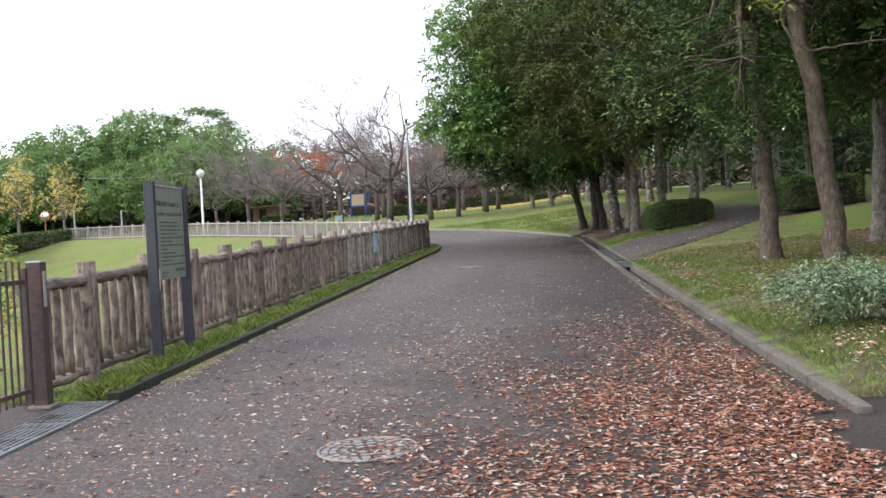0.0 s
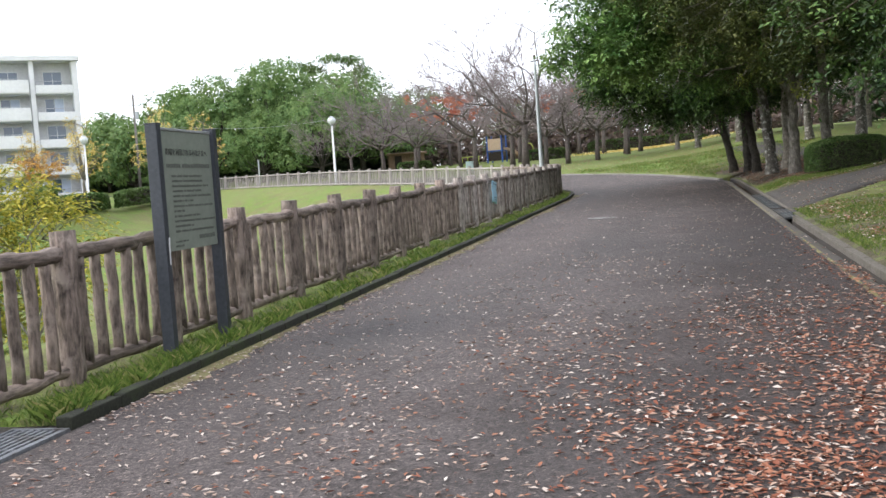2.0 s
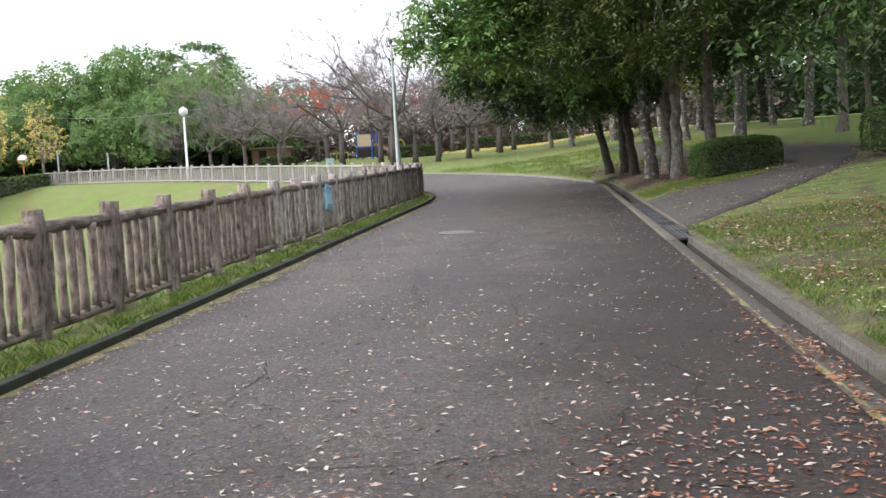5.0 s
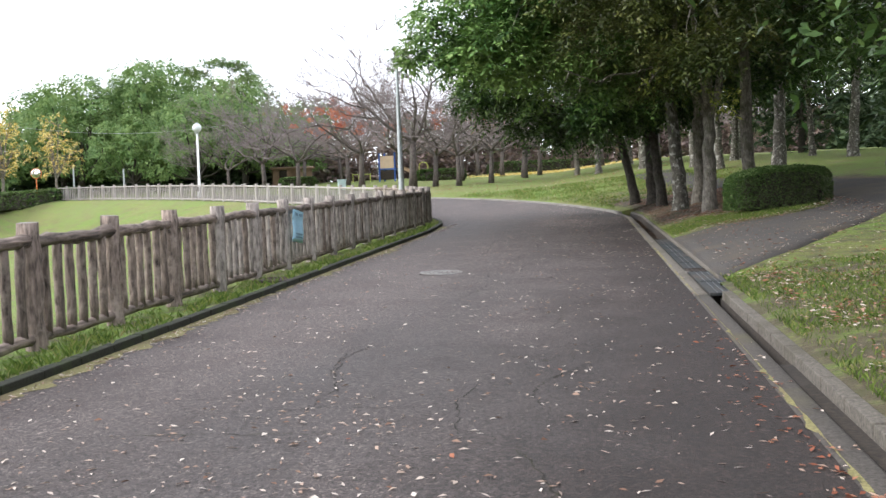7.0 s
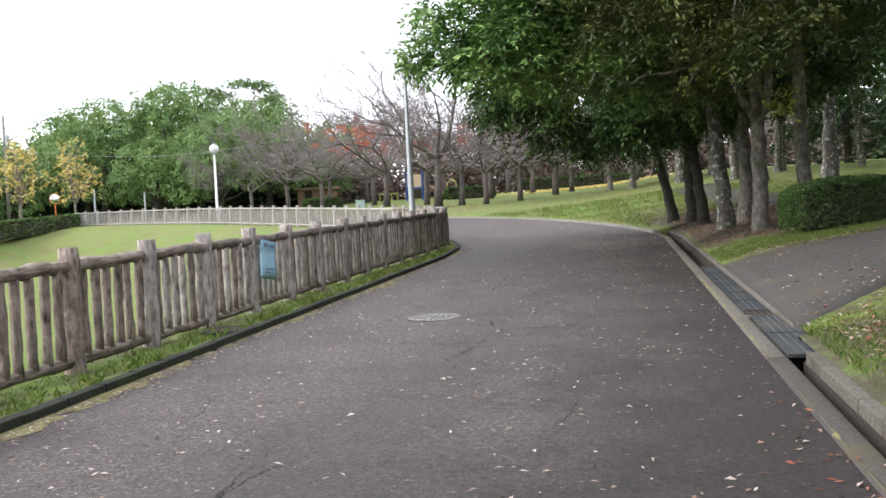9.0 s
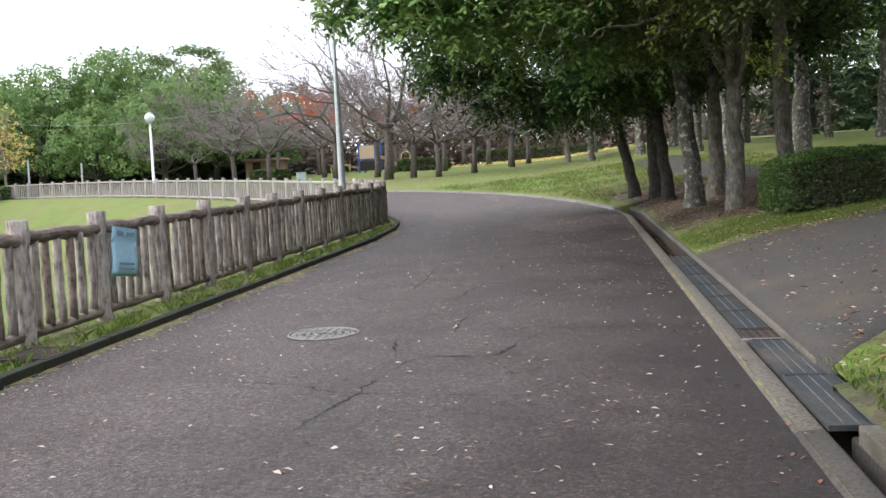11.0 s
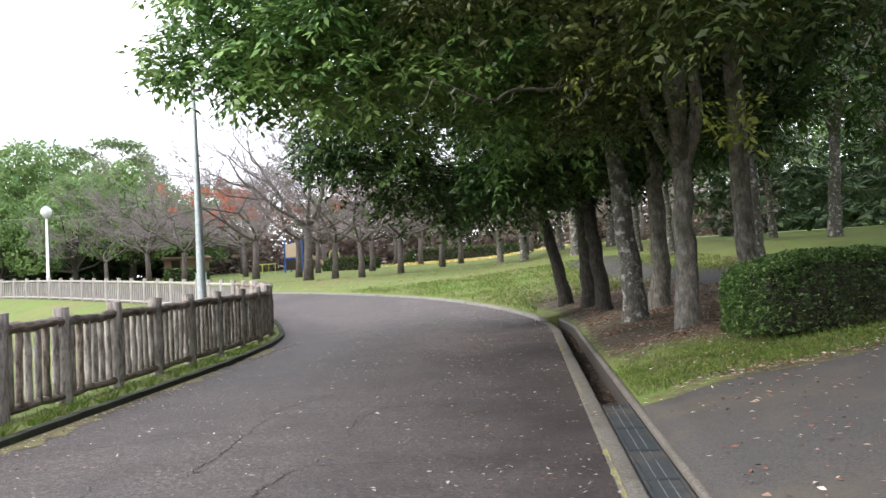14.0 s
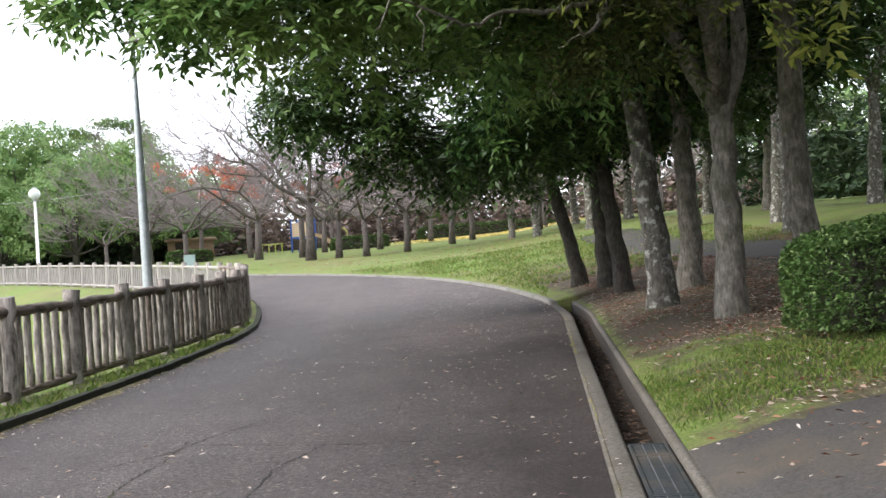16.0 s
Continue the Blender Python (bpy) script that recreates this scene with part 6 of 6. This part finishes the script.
def blades(name, x, y, z, h, seed, label, mat=None, wide=0.003):
    rng = np.random.default_rng(seed)
    n = len(x)
    a = rng.uniform(0, 2 * np.pi, n)
    L = h * rng.uniform(0.5, 1.4, n)
    lean = rng.normal(0, 0.45, (n, 2)) * L[:, None]
    p = np.stack([x, y, z], axis=1)
    sd = np.stack([np.cos(a), np.sin(a), np.zeros(n)], axis=1) * wide
    tip = p + np.column_stack([lean, L])
    midp = p + np.column_stack([lean * 0.3, L * 0.6])
    v = np.stack([p - sd, p + sd, midp + sd * 0.8, tip], axis=1).reshape(-1, 3)
    return tagged(new(name, mesh_of(name, v, np.arange(n * 4).reshape(-1, 4), mat or BLADES)), label, "grass", kind="stuff")


n = 22000
s = rngl.random(n) ** 1.3 * 38 + 8.7
inner = offset_line(ROAD_W)
x = np.interp(s, inner[20:120, 1], inner[20:120, 0]) - 0.15 - rngl.random(n) ** 1.2 * 1.1
keep = (np.sin(s * 2.3 + x * 5) * np.sin(s * 0.9) > 0.0) | (rngl.random(n) < 0.3)
x, s = x[keep], s[keep]
keep = ~((s > 24.8) & (s < 25.7) & (x > -4.4))
x, s = x[keep], s[keep]
blades("grass_blades_verge", x, s, plane(x, s) + 0.015, 0.045, 4, "uneven green grass of the fence verge")
n = 64000
x = 2.18 + rngl.random(n) ** 1.2 * 4.2
s = rngl.random(n) ** 1.1 * 17 + 6.8
keep = (np.sin(s * 1.7 + x * 2) * np.sin(s * 0.6 - x) > -0.25) | (rngl.random(n) < 0.25)
x, s = x[keep], s[keep]
rise_w = np.interp(x - 1.72, [0.39, 0.6, 0.8, 1.1], [0, 1 / 3, 2 / 3, 1])
blades("grass_blades_lawn", x, s, land(x, s) * rise_w + (plane(x, s) + 0.05) * (1 - rise_w) + 0.016, 0.045, 5, "thin lawn grass behind the kerb")
n = 6500
tuft = rngl.integers(0, 420, n)
ty, tx = rngl.random(420) ** 2.4 * 34 + 8.9, rngl.uniform(0.13, 0.42, 420)
s = ty[tuft] + rngl.normal(0, 0.07, n)
x = np.interp(s, inner[20:120, 1], inner[20:120, 0]) - tx[tuft] + rngl.normal(0, 0.035, n)
blades("grass_tufts_verge", x, s, plane(x, s) + 0.03, 0.10, 14, "longer green grass tufts along the mossy kerb")
n = 30000
x, s = 2.22 + rngl.random(n) * 3.5, 32.9 + rngl.normal(0, 0.9, n)
keep = ((np.sin(s * 3 + x * 2) * np.sin(x * 3.1 - s) > 0.2) | (rngl.random(n) < 0.5)) & (s > 31.6 + 0.35 * np.clip(x - 3.4, 0, None))
x, s = x[keep], s[keep]
blades("grass_blades_hedge", x, s, verge_height(x, s) + 0.028, 0.036, 6, "green grass before the clipped hedge")

n = 70000
x, y = rngl.uniform(-12, 8, n), rngl.uniform(45, 68, n)
s_, _i = side_of(x, y)
keep = (s_ > 0.25) & (s_ < 9) & ((np.sin(x * 1.3 + y) * np.sin(y * 0.8 - x) > -0.2) | (rngl.random(n) < 0.35)) & ~((y < 50) & (x > 1.5))
x, y = x[keep], y[keep]
blades("grass_blades_bend", x, y, land(x, y) + 0.01, 0.08, 16, "uneven lawn grass round the bend", None, 0.008)

# ---- far across the basin: flats, playground, street things ----
WHITE_WALL = surface("white_tiled_wall", (0.78, 0.80, 0.81), (0.86, 0.88, 0.88), 0.3, 4, 0.7, bump_d=0, where="Object", stain=(0.66, 0.67, 0.66), stain_scale=0.25)
GREY_WALL = surface("grey_render", (0.55, 0.56, 0.57), (0.68, 0.69, 0.69), 0.4, 5, 0.8, bump_d=0)
PANE = glass_material("window_glass", (0.10, 0.14, 0.19))
CURTAIN = surface("pale_blue_curtain", (0.45, 0.55, 0.70), (0.65, 0.72, 0.82), 2, 6, 0.8, bump_d=0, stretch=(6, 1, 0.2))


def apartment_block():
    L, H, D, N = 46.0, 2.8, 11.0, 5
    z = land1(-60.8, 96.9) - 0.2
    turn = math.degrees(math.atan2(0.63, 0.78))
    ob = thing("apartment_building", "white five-storey apartment building with long balconies", "building", pose(-60.8, 96.9, z, 0, 0, turn))
    part("wall", from_bm("wall", box_bm(L, D, N * H + 0.6, 0.03), GREY_WALL), ob, "grey back walls", pose(-L / 2, D / 2 + 1.5, 0))
    part("end_wall", from_bm("end_wall", box_bm(0.6, D + 1.6, N * H + 1.0, 0.03), WHITE_WALL), ob, "", pose(-0.3, D / 2 + 0.7, 0))
    part("roof", from_bm("roof", box_bm(L + 0.4, D + 2.2, 0.5, 0.05), WHITE_WALL), ob, "", pose(-L / 2, D / 2 + 0.6, N * H + 0.6))
    bm = bmesh.new()
    vs = [bm.verts.new(c) for c in ((-15.5, 0, 0), (-5.5, 0, 0), (-5.5, 7, 0), (-15.5, 7, 0), (-10.5, 0, 0.8), (-10.5, 7, 0.8))]
    for f in ((0, 1, 4), (3, 5, 2), (0, 4, 5, 3), (1, 2, 5, 4), (0, 3, 2, 1)):
        bm.faces.new([vs[i] for i in f])
    part("gable", from_bm("gable", bm, WHITE_WALL), ob, "low white roof gable", pose(0, -0.3, N * H + 1.1))
    bays = [(0.6, 4.2, 0.0), (4.9, 12.0, 0.9), (12.4, 13.6, 0.0), (14.0, 18.4, 0.3), (19.0, 23.0, 0.0), (23.6, 30.6, 0.9), (31.0, 35.0, 0.3), (36.0, 43.0, 0.9)]
    frame_m = from_bm("window_frame", box_bm(1.9, 0.08, 1.75, 0.01), WHITE_WALL)
    pane_m = from_bm("pane", box_bm(0.86, 0.03, 1.6, 0.004), PANE)
    cur_m = from_bm("curtain", box_bm(0.86, 0.03, 1.6, 0.004), CURTAIN)
    rng = np.random.default_rng(12)
    for f in range(N):
        for a, b, out in bays:
            part("balcony", from_bm("balcony", box_bm(b - a, 0.18, 1.28 if out else 0.85, 0.02), WHITE_WALL), ob, "", pose(-(a + b) / 2, -out, f * H + 0.1))
            part("balcony_floor", from_bm("balcony_floor", box_bm(b - a, 1.5 + out, 0.16, 0.01), WHITE_WALL), ob, "", pose(-(a + b) / 2, 0.75 - out / 2, f * H + 0.02))
            part("railing", from_bm("railing", box_bm(b - a - 0.2, 0.05, 0.05, 0.01), STEEL_GREY), ob, "", pose(-(a + b) / 2, -out, f * H + (1.46 if out else 1.3)))
            n = max(1, int((b - a) / 2.4))
            for i in range(n):
                x = -(a + (b - a) * (i + 0.5) / n)
                w = part("window", frame_m, ob, "white-framed window", pose(x, 1.44, f * H + 0.75))
                part("pane", pane_m, w, "", pose(-0.45, -0.045, 0.07))
                part("pane", cur_m if rng.random() < 0.5 else pane_m, w, "", pose(0.45, -0.045, 0.07))
    v, f = tube([(-10.5, -0.5, N * H + 0.95), (-10.5, -0.5, N * H + 1.0), (-10.5, -0.5, N * H + 1.25)], (1.6, 2.0, 2.0), 20)
    part("canopy", mesh_of("canopy", v, f, WHITE_WALL), ob, "rounded roof canopy")
    # flat dark panels stand in for the shade in the stair openings
    for f in range(N):
        part("recess", from_bm("recess", box_bm(1.2, 0.1, 1.9, 0.01), DARK), ob, "dark panel for the shade in a stair opening", pose(-13.0, 1.42, f * H + 0.7))
    for x in (0.3, 4.5, 12.2, 13.8, 18.7, 23.3, 30.8, 35.5, 43.5):
        part("pillar", from_bm("pillar", box_bm(0.45, 1.7, N * H + 0.6, 0.02), WHITE_WALL), ob, "", pose(-x, 0.7, 0))


apartment_block()

BLUE_STEEL = surface("blue_painted_steel", (0.03, 0.09, 0.36), (0.05, 0.14, 0.46), 3, 20, 0.4, bump_d=0)
TAN = surface("tan_plastic", (0.50, 0.38, 0.26), (0.62, 0.48, 0.34), 3, 15, 0.5, bump_d=0)
YELLOW_GREEN = surface("yellow_green_paint", (0.45, 0.52, 0.10), (0.60, 0.66, 0.18), 3, 15, 0.5, bump_d=0)
ORANGE = surface("orange_paint", (0.62, 0.16, 0.04), (0.75, 0.24, 0.07), 3, 15, 0.5, bump_d=0)
HUT = surface("brown_boards", (0.16, 0.10, 0.06), (0.30, 0.20, 0.13), 1.5, 12, 0.8, bump_d=0.004, stretch=(1, 1, 0.2))


def play_tower():
    x, y = -20.6, 117.2
    ob = thing("play_structure", "blue and tan playground tower with a slide", "playground", pose(x, y, land1(x, y) - 0.05, 0, 0, -12))
    leg = mesh_of("post", *tube([(0, 0, 0), (0, 0, 3.1)], (0.09, 0.09), 10), BLUE_STEEL)
    for px in (-0.9, 0.9):
        for py in (-0.7, 0.7):
            part("post", leg, ob, "", pose(px, py, 0))
    part("deck", from_bm("deck", box_bm(1.9, 1.5, 0.12, 0.02), BLUE_STEEL), ob, "", pose(0, 0, 1.3))
    part("panel", from_bm("panel", box_bm(1.6, 0.06, 1.3, 0.02), TAN), ob, "tan panel", pose(0, -0.72, 1.45))
    part("panel", from_bm("panel", box_bm(1.6, 0.06, 0.9, 0.02), DARK), ob, "dark lower panel", pose(0, -0.70, 0.25))
    bm = bmesh.new()
    rows_ = []
    for i in range(11):
        t = i / 10
        xx, zz = 0.95 + 3.0 * t, 1.45 - 1.25 * t + 0.12 * math.sin(t * math.pi * 2)
        rows_.append([bm.verts.new((xx, yy, zz + dz)) for yy, dz in ((-0.33, 0.28), (-0.28, 0), (0.28, 0), (0.33, 0.28))])
    for r0, r1 in zip(rows_, rows_[1:]):
        for i in range(3):
            bm.faces.new((r0[i], r0[i + 1], r1[i + 1], r1[i]))
    bmesh.ops.solidify(bm, geom=bm.faces[:], thickness=0.04)
    part("slide", from_bm("slide", bm, TAN), ob, "beige slide chute")
    arch = [(3.6 + 0.5 * math.cos(a), 0.8, 1.5 + 0.5 * math.sin(a)) for a in np.linspace(math.pi, 0, 9)]
    v, f = tube([(3.1, 0.8, 0)] + arch + [(4.1, 0.8, 0)], np.full(11, 0.05), 8)
    part("climbing_arch", mesh_of("climbing_arch", v, f, YELLOW_GREEN), ob, "yellow-green climbing arch")
    for k in range(4):
        v, f = tube([(-2.6 - 0.7 * k, 0.6, 0), (-2.6 - 0.7 * k, 0.6, 1.0)], (0.05, 0.05), 8)
        part("rail_post", mesh_of("rail_post", v, f, YELLOW_GREEN), ob)
    v, f = tube([(-2.5, 0.6, 0.95), (-4.8, 0.6, 0.95)], (0.05, 0.05), 8)
    part("rail", mesh_of("rail", v, f, YELLOW_GREEN), ob)


play_tower()


def far_hut():
    x, y = -31.5, 117.0
    ob = thing("park_hut", "low brown wooden park hut under the trees", "hut", pose(x, y, land1(x, y) - 0.05, 0, 0, 20))
    part("wall", from_bm("wall", box_bm(4.2, 3.0, 1.9, 0.03), HUT), ob)
    part("roof", from_bm("roof", box_bm(4.8, 3.6, 0.2, 0.06), HUT), ob, "", pose(0, 0, 1.9, 4, 0, 0))
    part("door", from_bm("door", box_bm(0.8, 0.06, 1.7, 0.01), DARK), ob, "dark door", pose(-1.0, -1.52, 0))


far_hut()


def traffic_mirror():
    x, y = -46.2, 90.8
    z = land1(x, y)
    ob = thing("traffic_mirror", "round convex traffic mirror on an orange pole", "traffic mirror", pose(x, y, z - 0.05, 0, 0, 25))
    v, f = tube([(0, 0, 0), (0, 0, 2.75)], (0.05, 0.05), 10)
    part("pole", mesh_of("pole", v, f, ORANGE, True), ob, "orange pole")
    bm = bmesh.new()
    bmesh.ops.create_uvsphere(bm, u_segments=24, v_segments=12, radius=0.42)
    bmesh.ops.scale(bm, vec=(1, 0.22, 1), verts=bm.verts)
    part("mirror", from_bm("mirror", bm, MIRROR, True), ob, "convex mirror", pose(0, -0.12, 2.45))
    a = np.linspace(0, 2 * np.pi, 33)
    v, f = tube(np.stack([np.cos(a) * 0.43, np.full(33, -0.12), 2.45 + np.sin(a) * 0.43], axis=1), np.full(33, 0.035), 6, False)
    part("rim", mesh_of("rim", v, f, ORANGE, True), ob, "orange rim")


MIRROR, _nt, _b = nodes_of("mirror")
_b.inputs["Metallic"].default_value, _b.inputs["Roughness"].default_value = 1.0, 0.06
_b.inputs["Base Color"].default_value = (0.8, 0.8, 0.82, 1)
traffic_mirror()


def utility_pole(x, y, h, label):
    ob = thing("utility_pole", label, "utility pole", pose(x, y, land1(x, y) - 0.05), group="utility poles")
    v, f = tube([(0, 0, 0), (0, 0, h)], (0.16, 0.10), 10)
    part("shaft", mesh_of("shaft", v, f, CONCRETE, True), ob)
    for k, zz in enumerate((h - 0.5, h - 1.2)):
        part("cross_arm", from_bm("cross_arm", box_bm(1.5, 0.08, 0.08, 0.01), STEEL_GREY), ob, "", pose(0, 0, zz, 0, 0, 30))
    part("transformer", mesh_of("transformer", *tube([(0.28, 0, h - 2.6), (0.28, 0, h - 1.8)], (0.2, 0.2), 10), STEEL_GREY), ob, "grey transformer can")


utility_pole(-55.0, 97.5, 10.5, "concrete utility pole along the street")
utility_pole(-63.0, 71.0, 10.0, "concrete utility pole before the apartment building")
for x, y, h in ((-47.5, 99.5, 3.2), (-42.0, 98.5, 2.6)):
    ob = thing("bollard_post", "slim pale post across the basin", "post", pose(x, y, land1(x, y) - 0.05), group="slim pale posts")
    part("shaft", mesh_of("shaft", *tube([(0, 0, 0), (0, 0, h)], (0.09, 0.08), 8), STEEL_GREY), ob)
ob = thing("overhead_cable", "thin overhead cable between the far trees", "cable")
t = np.linspace(0, 1, 14)
part("cable", mesh_of("cable", *tube(np.stack([-55 + 25 * t, 97.5 + 8 * t, 10.2 - 1.2 * np.sin(np.pi * t) + 0 * t], axis=1), np.full(14, 0.012), 5), STEEL_GREY), ob)
hedge("rounded clipped shrub row behind the playground", -4, 128, 14, 1.6, 1.3, 4, 35, LEAF_HEDGE, 2600, 0.3, "clipped hedges")
hedge("low clipped hedge under the cherry trees", -14, 110, 5, 1.4, 1.1, -8, 36, LEAF_HEDGE, 1400, 0.28, "clipped hedges")
hedge("low clipped hedge beside the far lawn", -27, 104, 3.5, 1.4, 1.0, 10, 37, LEAF_HEDGE, 1200, 0.28, "clipped hedges")
hedge("dark hedge along the street before the flats", -56, 82, 1.4, 30, 1.3, 38, 38, LEAF_HEDGE, 5000, 0.3, "clipped hedges")


def road_barrier(x, y, label):
    ob = thing("road_barrier", label, "barrier", pose(x, y, land1(x, y) - 0.02, 0, 0, 25), group="street barriers")
    part("board", from_bm("board", box_bm(1.1, 0.05, 0.3, 0.01), YELLOW_SIGN), ob, "yellow board", pose(0, 0, 0.55))
    part("lower_board", from_bm("lower_board", box_bm(1.1, 0.05, 0.16, 0.01), ORANGE), ob, "orange board", pose(0, 0, 0.25))
    for sx in (-0.45, 0.45):
        part("leg", from_bm("leg", box_bm(0.06, 0.06, 0.9, 0.008), ORANGE), ob, "", pose(sx, 0.06, 0))


YELLOW_SIGN = surface("yellow_sign_paint", (0.62, 0.46, 0.03), (0.75, 0.58, 0.06), 3, 15, 0.5, bump_d=0)
road_barrier(-47.2, 92.2, "yellow and orange street barrier behind the hedge")
road_barrier(-45.6, 94.5, "yellow and orange street barrier behind the hedge")

# ---- kerbstones, laid one by one ----


def kerbstones(name, d0, d1, top, depth, y0, y1, mat, label, seed):
    """Kerbstones of 0.6 m with open joints, along the road between two offsets from its outer edge."""
    rng = np.random.default_rng(seed)
    line = offset_line((d0 + d1) / 2)
    ss = np.concatenate([[0], np.cumsum(np.linalg.norm(np.diff(line, axis=0), axis=1))])
    a, b = np.interp(y0, line[:, 1], ss), np.interp(y1, line[:, 1], ss)
    kerb = tagged(new(name), label, "kerb", kind="structure")
    me = from_bm("kerbstone", box_bm(abs(d1 - d0), 0.592, depth, 0.012), mat)
    for k in range(int((b - a) / 0.6)):
        s = a + 0.6 * (k + 0.5)
        p = np.array([np.interp(s, ss, line[:, i]) for i in (0, 1)])
        q = np.array([np.interp(s + 0.3, ss, line[:, i]) for i in (0, 1)]) - p
        m = pose(p[0], p[1], float(plane(*p)) + top - depth + rng.uniform(-0.004, 0.004), math.degrees(math.atan(0.022)) + rng.uniform(-0.3, 0.3), rng.uniform(-0.6, 0.6), math.degrees(math.atan2(q[1], q[0])) - 90 + rng.uniform(-0.3, 0.3))
        part("kerbstone", me, kerb, "", m)


kerbstones("kerb_wood_side", -0.40, -0.295, 0.058, 0.15, 6.7, 22.5, CONCRETE_DIRTY, "weathered concrete kerbstones between channel and lawn", 1)
kerbstones("kerb_basin_side_near", ROAD_W + 0.02, ROAD_W + 0.14, 0.085, 0.2, 8.65, 52.4, MOSSY, "dark mossy concrete kerbstones beside the fence verge", 2)
